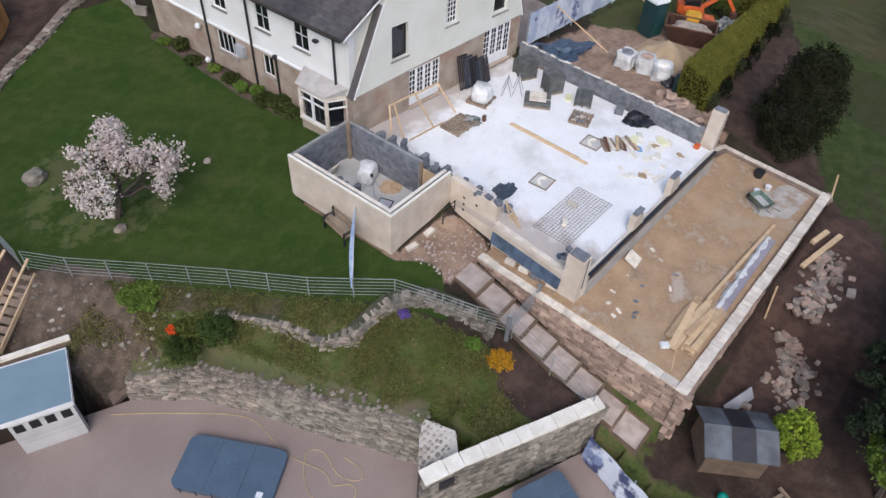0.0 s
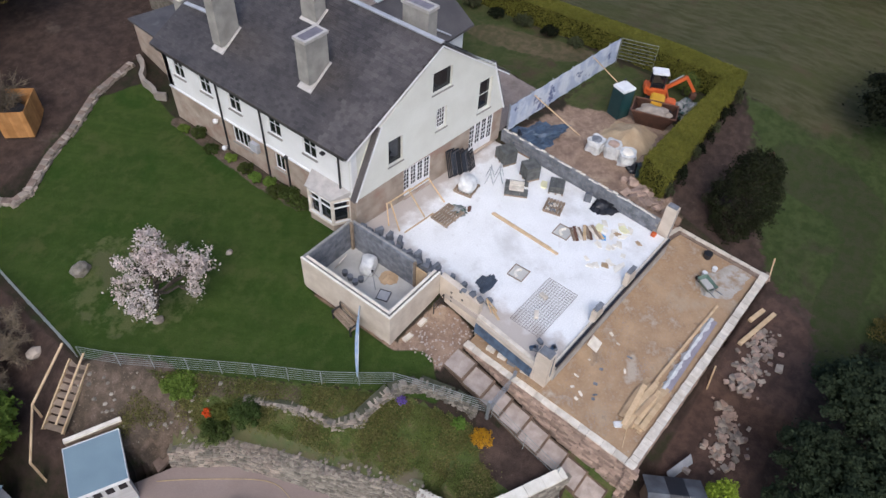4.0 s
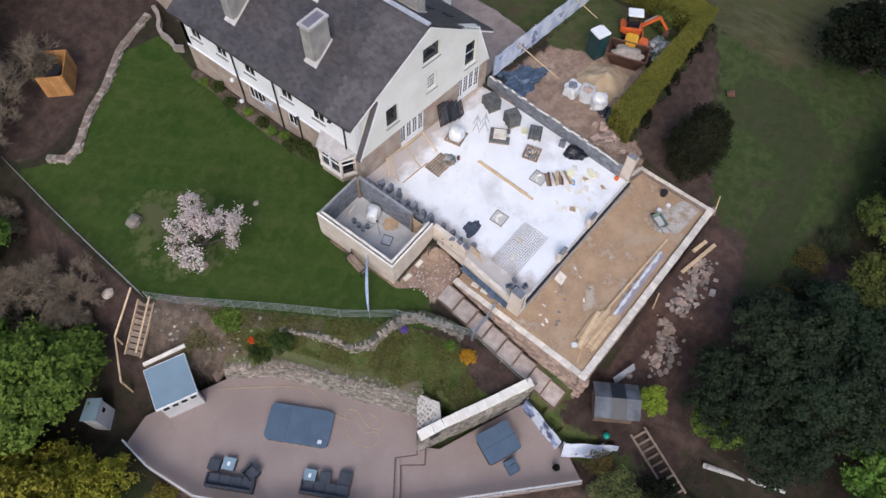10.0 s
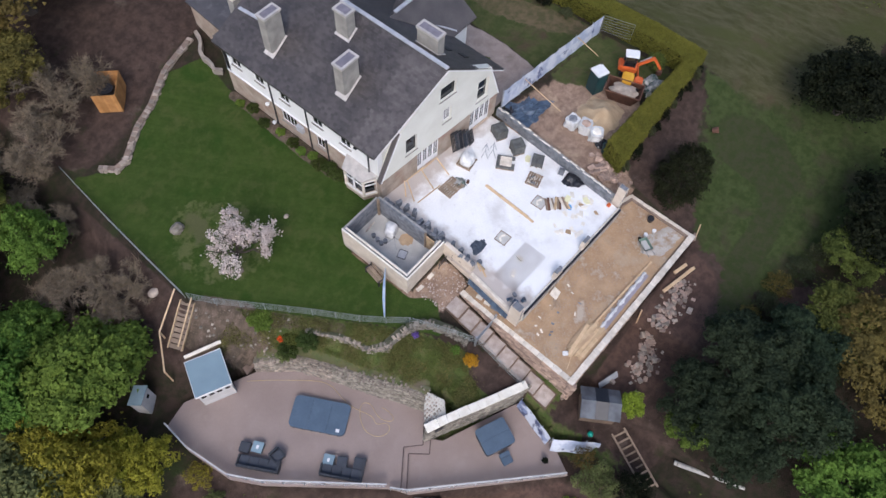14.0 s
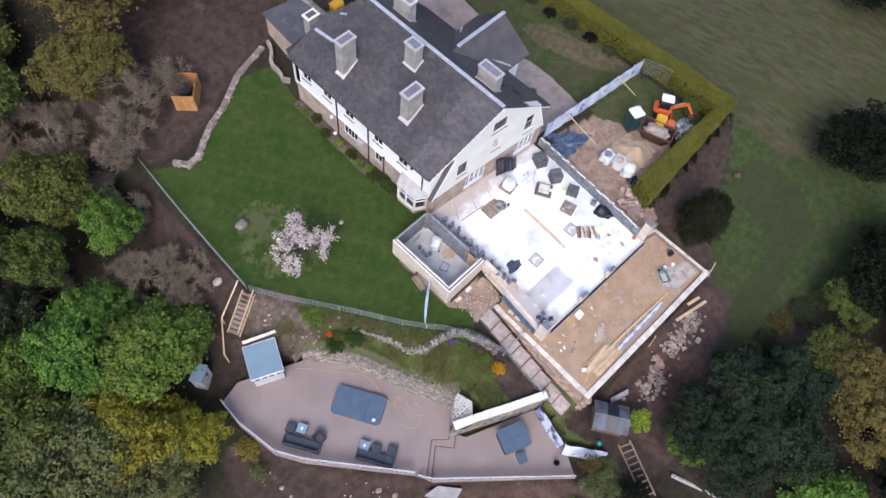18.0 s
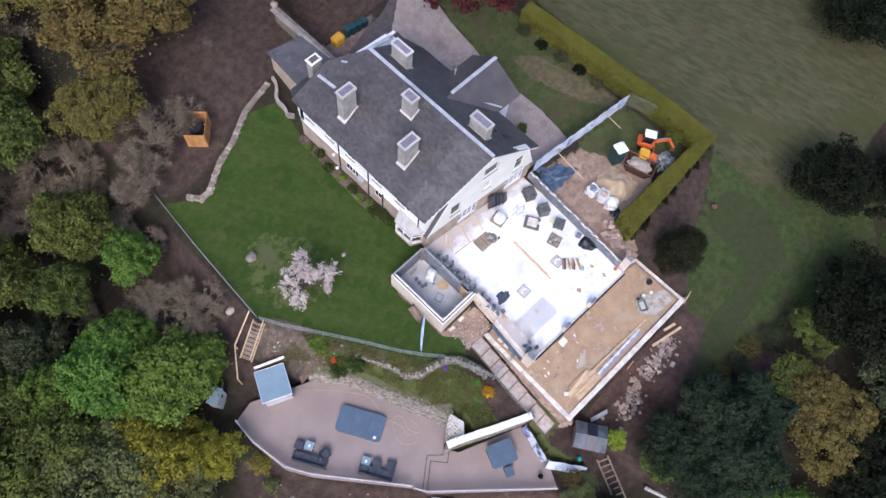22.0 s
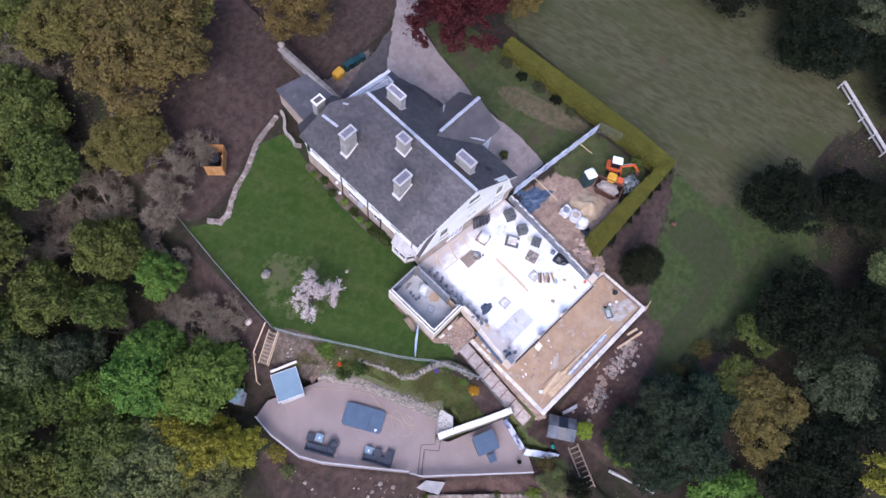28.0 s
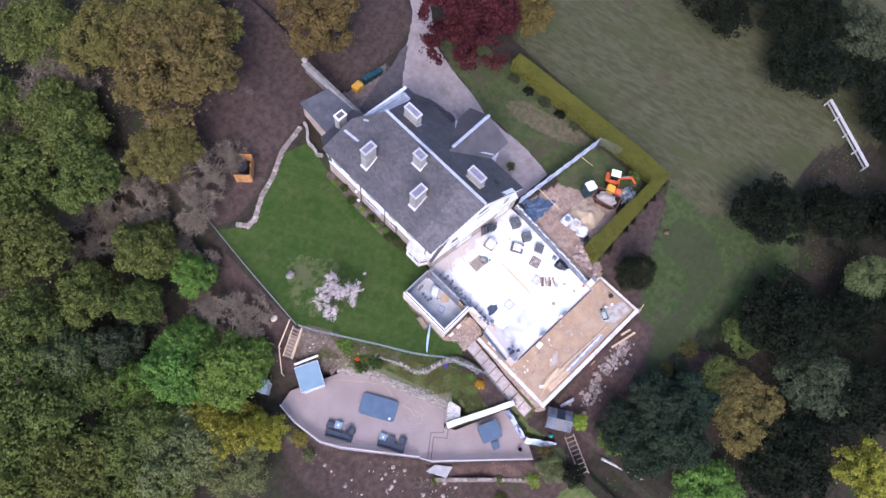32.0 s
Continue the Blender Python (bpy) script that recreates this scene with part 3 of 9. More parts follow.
def axis_steps(lo, hi, step, far):
    s = list(np.arange(lo, hi + 0.01, step))
    grow, a, b = step, lo, hi
    while b < far:
        grow *= 1.2
        a, b = a - grow, b + grow
        s = [a] + s + [b]
    return s


def ground_material():
    m = bpy.data.materials.new("garden_ground")
    m.use_nodes = True
    n, l = m.node_tree.nodes, m.node_tree.links
    b = n["Principled BSDF"]
    b.inputs["Roughness"].default_value = 0.95
    b.inputs["Specular IOR Level"].default_value = 0.15
    geo = n.new("ShaderNodeNewGeometry")

    def tex(scale, detail=5, squash=None):
        t = n.new("ShaderNodeTexNoise")
        t.inputs["Scale"].default_value, t.inputs["Detail"].default_value, t.inputs["Roughness"].default_value = scale, detail + 3, 0.66
        src = geo.outputs["Position"]
        if squash:
            for k, v in (("Rotation", (0, 0, radians(squash[0]))), ("Scale", squash[1])):
                mp = n.new("ShaderNodeMapping")
                mp.inputs[k].default_value = v
                l.new(src, mp.inputs[0])
                src = mp.outputs[0]
        l.new(src, t.inputs["Vector"])
        return t.outputs[0]

    def mix(f, a, c):
        x = n.new("ShaderNodeMix")
        x.data_type = "RGBA"
        for s, v in ((x.inputs[0], f), (x.inputs[6], a), (x.inputs[7], c)):
            if hasattr(v, "links"):
                l.new(v, s)
            else:
                s.default_value = v if not isinstance(v, tuple) else (*v, 1)
        return x.outputs[2]

    def rng(v, a, c, lo=0.0, hi=1.0):
        x = n.new("ShaderNodeMapRange")
        x.interpolation_type = "SMOOTHSTEP"
        for s, w in zip(x.inputs[1:5], (a, c, lo, hi)):
            s.default_value = w
        l.new(v, x.inputs[0])
        return x.outputs[0]

    broad, mid, fine, grit = tex(0.35), tex(1.6), tex(9), tex(40, 3)
    stripes = tex(1.1, 3, (-30, (1, 0.07, 1)))
    rows = tex(2.0, 6, (-12, (1, 0.3, 1)))
    wide_rows = tex(0.3, 5, (-12, (1, 0.35, 1)))
    lawn = mix(rng(mid, 0.35, 0.7), (0.030, 0.054, 0.009), (0.042, 0.069, 0.013))
    patches = tex(0.8, 6)
    lawn = mix(rng(stripes, 0.42, 0.70, 0.0, 0.6), lawn, (0.054, 0.078, 0.017))
    lawn = mix(rng(patches, 0.50, 0.68, 0.0, 0.7), lawn, (0.060, 0.074, 0.020))
    lawn = mix(rng(broad, 0.56, 0.76), lawn, (0.072, 0.080, 0.025))
    lawn = mix(rng(broad, 0.46, 0.32), lawn, (0.026, 0.054, 0.008))
    lawn = mix(rng(fine, 0.55, 0.8), lawn, (0.060, 0.086, 0.024))
    halo = mix(rng(mid, 0.42, 0.6), lawn, (0.085, 0.098, 0.034))
    halo = mix(rng(broad, 0.5, 0.58), halo, (0.080, 0.086, 0.036))
    field = mix(rng(rows, 0.34, 0.66), (0.052, 0.054, 0.021), (0.084, 0.080, 0.042))
    field = mix(rng(wide_rows, 0.50, 0.66), field, (0.058, 0.064, 0.023))
    field = mix(rng(broad, 0.54, 0.72), field, (0.074, 0.060, 0.034))
    field = mix(rng(fine, 0.58, 0.75), field, (0.108, 0.106, 0.058))
    rough_b = mix(rng(mid, 0.4, 0.6), (0.050, 0.052, 0.025), (0.037, 0.050, 0.016))
    rough_e = mix(rng(mid, 0.35, 0.65), (0.034, 0.052, 0.014), (0.058, 0.074, 0.025))
    rough_e = mix(rng(broad, 0.50, 0.70, 0.0, 0.8), rough_e, (0.062, 0.052, 0.032))
    soil = mix(rng(mid, 0.35, 0.65), (0.078, 0.052, 0.041), (0.043, 0.030, 0.024))
    soil = mix(rng(broad, 0.58, 0.75), soil, (0.13, 0.10, 0.08))
    soil = mix(rng(broad, 0.42, 0.30), soil, (0.040, 0.040, 0.020))
    soil = mix(rng(fine, 0.64, 0.72), soil, (0.19, 0.15, 0.122))
    clay = mix(rng(mid, 0.38, 0.62), (0.112, 0.070, 0.054), (0.072, 0.046, 0.036))
    drive = mix(rng(mid, 0.3, 0.7), (0.33, 0.275, 0.25), (0.25, 0.207, 0.185))
    drive = mix(rng(broad, 0.52, 0.72), drive, (0.19, 0.155, 0.135))
    tarmac = mix(rng(mid, 0.35, 0.65), (0.070, 0.062, 0.062), (0.100, 0.086, 0.080))
    yard = mix(rng(mid, 0.35, 0.65), (0.33, 0.235, 0.17), (0.21, 0.142, 0.105))
    yard = mix(rng(broad, 0.5, 0.66), yard, (0.42, 0.31, 0.215))
    yard = mix(rng(fine, 0.6, 0.72), yard, (0.42, 0.32, 0.24))
    mud = mix(rng(mid, 0.35, 0.65), (0.20, 0.155, 0.125), (0.115, 0.088, 0.075))
    verge = mix(rng(mid, 0.38, 0.62), (0.048, 0.064, 0.020), (0.074, 0.080, 0.030))
    verge = mix(rng(broad, 0.5, 0.66), verge, (0.074, 0.056, 0.034))
    tan = mix(rng(mid, 0.36, 0.6), (0.135, 0.105, 0.062), (0.082, 0.076, 0.036))
    litter = mix(rng(mid, 0.35, 0.65), (0.046, 0.032, 0.025), (0.024, 0.023, 0.013))
    litter = mix(rng(broad, 0.5, 0.7), litter, (0.030, 0.040, 0.014))
    bank = mix(rng(mid, 0.38, 0.62), (0.062, 0.088, 0.022), (0.100, 0.106, 0.038))
    bank = mix(rng(mid, 0.57, 0.66), bank, (0.135, 0.100, 0.062))
    bank = mix(rng(mid, 0.42, 0.34), bank, (0.040, 0.050, 0.015))
    bank = mix(rng(broad, 0.55, 0.64), bank, (0.110, 0.084, 0.050))
    bank = mix(rng(fine, 0.6, 0.74), bank, (0.15, 0.135, 0.07))
    scree = mix(rng(mid, 0.35, 0.6), (0.150, 0.112, 0.085), (0.080, 0.062, 0.045))
    scree = mix(rng(fine, 0.58, 0.68), scree, (0.26, 0.21, 0.17))
    at = n.new("ShaderNodeAttribute")
    at.attribute_name = "cover"
    sep = n.new("ShaderNodeSeparateColor")
    l.new(at.outputs["Color"], sep.inputs[0])
    at2 = n.new("ShaderNodeAttribute")
    at2.attribute_name = "cover_b"
    sep2 = n.new("ShaderNodeSeparateColor")
    l.new(at2.outputs["Color"], sep2.inputs[0])

    at3 = n.new("ShaderNodeAttribute")
    at3.attribute_name = "cover_c"
    sep3 = n.new("ShaderNodeSeparateColor")
    l.new(at3.outputs["Color"], sep3.inputs[0])

    at4 = n.new("ShaderNodeAttribute")
    at4.attribute_name = "cover_d"
    sep4 = n.new("ShaderNodeSeparateColor")
    l.new(at4.outputs["Color"], sep4.inputs[0])
    at5 = n.new("ShaderNodeAttribute")
    at5.attribute_name = "cover_e"
    sep5 = n.new("ShaderNodeSeparateColor")
    l.new(at5.outputs["Color"], sep5.inputs[0])

    def masked(sock, wob):
        s = n.new("ShaderNodeMath")
        s.operation = "MULTIPLY_ADD"
        l.new(mid, s.inputs[0])
        s.inputs[1].default_value = wob
        l.new(sock, s.inputs[2])
        return rng(s.outputs[0], 0.42 + wob * 0.5, 0.58 + wob * 0.5)

    col = litter
    for sock, c, wob in ((sep2.outputs[0], bank, 0.8), (sep.outputs[2], soil, 0.8), (sep3.outputs[0], rough_e, 1.0), (sep3.outputs[2], rough_b, 1.0), (sep.outputs[1], field, 0.6), (sep2.outputs[2], yard, 0.5), (sep4.outputs[1], verge, 0.7), (sep4.outputs[2], tan, 0.9), (sep5.outputs[1], mud, 0.6), (sep2.outputs[1], drive, 0.3), (sep4.outputs[0], tarmac, 0.3), (sep.outputs[0], lawn, 0.25), (sep5.outputs[0], scree, 0.8), (sep5.outputs[2], clay, 0.9), (sep3.outputs[1], halo, 0.9)):
        col = mix(masked(sock, wob), col, c)
    shade = n.new("ShaderNodeVectorMath")
    shade.operation = "SCALE"
    l.new(col, shade.inputs[0]), l.new(rng(grit, 0.25, 0.75, 0.72, 1.28), shade.inputs["Scale"])
    l.new(shade.outputs[0], b.inputs["Base Color"])
    bp = n.new("ShaderNodeBump")
    bp.inputs["Strength"].default_value, bp.inputs["Distance"].default_value = 0.6, 0.08
    l.new(fine, bp.inputs["Height"]), l.new(bp.outputs[0], b.inputs["Normal"])
    return m


def soft(x, y, polys, r=1.2):
    """How far a place belongs to any of the polygons, with an edge about r metres wide."""
    if not (-40 < x < 70 and -70 < y < 95):
        return float(any(inside(x, y, p) for p in polys))
    polys = [p for p in polys if min(q[0] for q in p) - 1.3 < x < max(q[0] for q in p) + 1.3 and min(q[1] for q in p) - 1.3 < y < max(q[1] for q in p) + 1.3]
    if not polys:
        return 0.0
    n = 0
    for dx, dy in ((0, 0), (1, 0), (-1, 0), (0, 1), (0, -1), (0.5, 0.5), (-0.5, 0.5), (0.5, -0.5), (-0.5, -0.5)):
        n += any(inside(x + dx * r, y + dy * r, p) for p in polys)
    return n / 9


def build_ground():
    xs, ys = axis_steps(-24, 30, 0.27, 700), axis_steps(-24, 34, 0.27, 700)
    nx = len(xs)
    co = [(x, y, ground_at(x, y)) for y in ys for x in xs]
    faces = [(j * nx + i, j * nx + i + 1, (j + 1) * nx + i + 1, (j + 1) * nx + i) for j in range(len(ys) - 1) for i in range(nx - 1)]
    me = bpy.data.meshes.new("ground")
    me.from_pydata(co, [], faces)
    one, two, three, four, five = [], [], [], [], []
    for x, y, z in co:
        lawn = inside(x, y, LAWN)
        bank = not lawn and 0 < past(x, y, BANK) < 6 and y < 9 and x > -14
        one += [soft(x, y, (LAWN,), 0.3), soft(x, y, (FIELD,), 2.2), soft(x, y, (BARE, DIRT_NW, SLOPE_W, SLOPE_S)) if not (-5 < x < 0.2 and -10 < y < 6) else float(inside(x, y, FRONT) or inside(x, y, FOOT) or inside(x, y, WEDGE)), 1.0]
        two += [max(float(bank or (-6 < x < 1 and -17.5 < y < -9)), soft(x, y, (LOW_GRASS,), 0.5)), soft(x, y, (DRIVE,), 0.3), soft(x, y, (YARD,)) if x > 8 else soft(x, y, (FRONT, FOOT), 0.5), 1.0]
        three += [soft(x, y, (GRASS_E,), 2.0), soft(x, y, (HALO,), 1.5), soft(x, y, (BARE_E, PATH_E), 1.2), 1.0]
        four += [soft(x, y, (TARMAC,), 0.3), soft(x, y, (EAST, YARD_GRASS), 0.6), soft(x, y, (TAN_E,), 0.8), 1.0]
        five += [soft(x, y, (BANK_BARE, UNDER_FENCE, WALL_BED), 0.4), soft(x, y, (MUDDY,), 0.5), soft(x, y, (LOW_BED, PATCH_E, RUBBLE_BED), 0.8), 1.0]
    for key, val in (("cover", one), ("cover_b", two), ("cover_c", three), ("cover_d", four), ("cover_e", five)):
        me.attributes.new(key, "FLOAT_COLOR", "POINT").data.foreach_set("color", val)
    me.polygons.foreach_set("use_smooth", [True] * len(faces))
    me.materials.append(ground_material())
    return tagged(new("ground", me), "sloping garden ground with lawn, bare earth and rough grass", "ground", kind="structure")


build_ground()




# ---- slab, terrace and extension walls ----
part("floor_slab", prism([(0.3, 6.0), (-0.1, -2.3), (-0.4, -6.62), (10.72, -7.06), (11.5, 4.75)], -0.35, 0.0), M_slab, label="white concrete floor slab of an unfinished extension", category="floor", kind="structure")
def TZ(x, y):
    return -1.0 - 0.115 * max(0.0, -6.7 - y)


_a = [(-1.0, -2.6), (-1.03, -6.7), (-0.45, -6.7), (-0.2, -2.6)]
_c = [(-1.03, -6.7), (-1.05, -11.5), (13.05, -11.95), (12.7, -7.0), (10.7, -6.7)]
part("terrace_ground", prism(_c, -3.0, [TZ(*p) for p in _c], prism(_a, -3.0, [TZ(*p) for p in _a])), M_soil, label="bare sandy brown earth of the raised terrace", category="ground", kind="structure")
rng = random.Random(3)


def block_mesh(material, w=0.44, d=0.1, h=0.215, bevel=0.008):
    return finish("block", box(-w / 2, w / 2, -d / 2, d / 2, -h / 2, h / 2, bevel), material)


def blockwork(parent, a, b, z0, z1, mesh, side=1, gaps=(), course=0.225, unit=0.45, back=0.034, name="block"):
    """Courses of blocks in stretcher bond on the face from a to b; side: on which side of that line they stand proud."""
    a, b = Vector(a), Vector(b)
    u = (b - a).normalized()
    nrm = Vector((-u.y, u.x)) * side
    ang = math.degrees(math.atan2(u.y, u.x))
    k, z = 0, z0
    while z + course * 0.6 < z1:
        s = 0.0 if k % 2 else unit / 2
        while s < (b - a).length + 0.01:
            lo, hi = max(s - unit / 2, 0), min(s + unit / 2, (b - a).length)
            mid = (lo + hi) / 2
            if hi - lo > 0.1 and not any(g0 < mid < g1 and h0 < z + course / 2 < h1 for g0, g1, h0, h1 in gaps):
                p = a + u * mid - nrm * back
                share(name, mesh, parent, pose(p.x, p.y, z + course / 2, 0, 0, ang) @ Matrix.Diagonal(((hi - lo - 0.012) / 0.44, 1, 1, 1)))
            s += unit
        k, z = k + 1, z + course


ME_block = block_mesh(M_block)
ME_loose = block_mesh(M_block, 0.44, 0.215, 0.21, 0.012)

# low blockwork wall between slab and yard
we = thing("wall_east", label="low grey blockwork wall with pale mortar on top", category="wall", kind="structure")
part("core", prism([(11.55, 4.5), (10.7, -6.4), (11.0, -6.42), (11.85, 4.45)], -0.4, 0.86), M_mortar, we)
blockwork(we, (11.56, 4.5), (10.70, -6.4), 0.0, 0.9, ME_block, side=-1)
bm = bmesh.new()
for i in range(34):
    f = i / 34
    x, y = 11.72 - 0.85 * f, 4.3 - 10.6 * f
    if rng.random() < 0.7 or f > 0.6:
        bx(bm, -0.05, 0.05, -0.16, 0.16, 0.86, 0.9 + rng.uniform(0, 0.02), pose(x + rng.uniform(-0.08, 0.08), y, 0, 0, 0, rng.uniform(-12, 12) - 4))
part("mortar_bed", bm, M_cap, we, "pale dabs of mortar along the top")

# the roofless room
room = thing("block_room", label="roofless small block-built room with smooth cream stone outer face", category="building")
RX0, RX1, RY0, RY1, RT = -3.7, 0.0, 0.05, 5.8, 1.28
part("outer_leaf", prism([(RX0, RY0), (RX1, RY0), (RX1, RY0 + 0.11), (RX0 + 0.11, RY0 + 0.11), (RX0 + 0.11, RY1), (RX0, RY1)], -1.3, RT), M_ashlar, room)
part("inner_leaf", prism([(RX0 + 0.2, RY0 + 0.2), (RX1 - 0.02, RY0 + 0.2), (RX1 - 0.02, RY0 + 0.34), (RX0 + 0.34, RY0 + 0.34), (RX0 + 0.34, RY1 - 0.1), (RX0 + 0.2, RY1 - 0.1)], -0.7, RT - 0.02), M_mortar, room)
# black fill between the leaves imitates the shade down the open cavity
part("cavity_tray", prism([(RX0 + 0.112, RY0 + 0.112), (RX1 - 0.03, RY0 + 0.112), (RX1 - 0.03, RY0 + 0.198), (RX0 + 0.198, RY0 + 0.198), (RX0 + 0.198, RY1 - 0.1), (RX0 + 0.112, RY1 - 0.1)], -0.8, RT - 0.12), M_black_sheet, room, "black fill for the shade in the open cavity between the leaves")
part("north_wall", prism([(RX0 + 0.12, RY1 - 0.12), (RX1 - 0.3, RY1 - 0.12), (RX1 - 0.3, RY1), (RX0 + 0.12, RY1)], -1.2, RT), M_mortar, room)
part("coping", prism([(RX0 - 0.01, RY0 - 0.01), (RX1, RY0 - 0.01), (RX1, RY0 + 0.10), (RX0 + 0.10, RY0 + 0.10), (RX0 + 0.10, RY1), (RX0 - 0.01, RY1)], RT + 0.002, RT + 0.035), M_cap, room, "white bedding along the wall top")
part("inner_coping", prism([(RX0 + 0.2, RY0 + 0.2), (RX1 - 0.05, RY0 + 0.2), (RX1 - 0.05, RY0 + 0.34), (RX0 + 0.34, RY0 + 0.34), (RX0 + 0.34, RY1 - 0.15), (RX0 + 0.2, RY1 - 0.15)], RT - 0.015, RT + 0.025), M_coping, room)
part("east_wall", prism([(-0.3, 1.5), (-0.06, 1.5), (-0.06, 5.7), (-0.3, 5.7)], -0.9, RT - 0.12), M_mortar, room)
part("east_pier", prism([(-0.3, 0.39), (-0.06, 0.39), (-0.06, 0.65), (-0.3, 0.65)], -0.9, RT - 0.3), M_mortar, room)
part("room_floor", prism([(RX0 + 0.36, RY0 + 0.36), (-0.02, RY0 + 0.36), (-0.02, RY1 - 0.13), (RX0 + 0.36, RY1 - 0.13)], -0.95, -0.6), M_rconc, room, "grey concrete floor")
blockwork(room, (-3.36, RY1 - 0.12), (-0.32, RY1 - 0.12), -0.6, RT, ME_block, side=-1)
blockwork(room, (-0.30, 5.6), (-0.30, 1.5), -0.6, RT - 0.1, ME_block, side=-1)
blockwork(room, (-3.36, 0.5), (-3.36, 5.6), -0.6, RT - 0.05, ME_block, side=-1)
blockwork(room, (-3.3, 0.39), (-0.3, 0.39), -0.6, RT - 0.05, ME_block, side=1)
part("door_post", box(-0.34, -0.2, 1.36, 1.5, -0.6, 1.2, 0.01), M_wood_old, room, "rough timber post beside an opening")
part("plywood_panel", box(-0.28, -0.24, 0.68, 1.34, -0.6, 0.95), M_wood, room, "pale plywood panel in the opening")
part("corner_post", box(-0.5, -0.36, 5.45, 5.6, -0.6, 1.35, 0.01), M_wood_old, room, "rough timber post in the corner")
rng = random.Random(11)

# cream wall running on from the room
ws = thing("wall_side", label="cream stone wall stub with putlog holes", category="wall", kind="structure")
part("face", prism([(-0.02, -2.35), (0.28, -2.35), (0.3, 0.04), (0.0, 0.04)], -1.3, [0.75, 0.75, 1.05, 1.05]), M_ashlar, ws)
# black plates on the face take the place of shaded putlog holes
for y, z in ((-0.7, 0.35), (-0.7, 0.0), (-0.7, -0.3), (-1.35, 0.3), (-1.3, -0.25)):
    part("putlog_hole", box(-0.026, -0.0205, y - 0.05, y + 0.05, z - 0.06, z + 0.06), M_black, ws, "black plate for the shade in a small square hole")
part("back_leaf", prism([(0.0, 0.06), (0.3, 0.06), (0.32, 5.45), (0.02, 5.45)], -0.3, 0.738), M_block, ws, "grey block leaf behind the room")
bm = bmesh.new()
for i in range(17):
    y = 5.3 - i * 0.47
    bx(bm, -0.12, 0.12, -0.16, 0.16, 0, 0.14 + rng.uniform(0, 0.06), pose(0.16 + rng.uniform(-0.06, 0.06), y, 0, 0, 0, rng.uniform(-20, 20)) @ Matrix.Translation((0, 0, 0.74)))
part("top_course", bm, M_block, ws, "broken grey blocks along the top")
for i, (x, y, n) in enumerate(((0.72, 4.7, 3), (0.78, 4.05, 3), (0.72, 3.3, 4), (0.66, 2.6, 2), (0.6, 1.95, 4), (0.62, 1.3, 3), (0.56, 0.72, 4), (0.6, -0.2, 3), (0.58, -0.9, 3), (0.55, -1.6, 2))):
    t = thing("block_stack", (x, y, 0.0), rng.uniform(-25, 60), "small stack of dark grey concrete blocks beside the room wall", "blocks", "block stacks along the wall")
    for k in range(n):
        share("block", ME_loose, t, pose(rng.uniform(-0.04, 0.04), rng.uniform(-0.03, 0.03), 0.215 * k + 0.108, 0, 0, rng.uniform(-14, 14)))

# low front wall with board, membrane and blocks
wf = thing("wall_front", label="low foundation wall with pale board on top and blue membrane", category="wall", kind="structure")
part("core", prism([(-0.32, -2.45), (0.02, -2.42), (-0.4, -6.1), (-0.75, -6.1)], -1.3, 0.02), M_ashlar, wf)
part("board", prism([(-0.16, -2.42), (0.04, -2.42), (-0.4, -6.05), (-0.6, -6.05)], 0.024, 0.085), M_coping, wf, "long pale board")
part("membrane", prism([(-0.50, -2.5), (-0.33, -2.46), (-0.76, -6.0), (-0.90, -6.0)], [-0.72, -0.3, -0.3, -0.72], [-0.66, -0.22, -0.22, -0.66]), M_blue_sheet, wf, "blue damp-proof membrane")
for y in (-3.7, -4.35, -4.9, -5.65):
    b = part("pale_block", box(-0.22, 0.22, -0.11, 0.11, 0, 0.2, 0.01), M_coping if y != -4.9 else M_block, label="pale building block set down on the terrace edge", category="block", group="blocks along the front wall")
    b.matrix_world = pose(-0.78 - 0.02 * y, y, -0.98, 0, 0, 97)

# kerb along the terrace side with pier stubs
wk = thing("wall_kerb", label="low concrete kerb wall with dark damp course", category="wall", kind="structure")
part("kerb", prism([(-0.2, -6.86), (-0.2, -6.6), (10.75, -7.05), (10.75, -7.3)], -1.2, 0.1), M_kerb, wk)
part("damp_course", prism([(-0.18, -6.885), (-0.18, -6.75), (10.7, -7.2), (10.7, -7.325)], -0.12, 0.122), M_black_sheet, wk, "dark strip of damp course")
part("top_plate", prism([(-0.18, -6.7), (-0.18, -6.62), (10.7, -7.07), (10.7, -7.15)], 0.104, 0.125), M_coping, wk)


def pier(loc, w, d, z0, z1, label, taper=0.0, rz=-2.5):
    t = thing("stone_pier", (loc[0], loc[1], 0), rz, label, "pier")
    bm = prism([(-w / 2, -d / 2), (w / 2, -d / 2), (w / 2, d / 2), (-w / 2, d / 2)], z0, z1)
    for v in bm.verts:
        if v.co.z > z0 + 0.01:
            v.co.x -= taper * (1 if v.co.x > 0 else 0)
    part("shaft", bm, M_ashlar, t)
    part("top_block", box(-w * 0.42, w * 0.30, -d * 0.42, d * 0.42, z1 + 0.003, z1 + 0.1, 0.01), M_block, t, "broken grey blocks on top")
    part("cavity_lining", box(-w * 0.1, w * 0.05, -d / 2 - 0.012, d / 2 + 0.012, z0 + 0.8, z1 - 0.02), M_block, t)
    return t


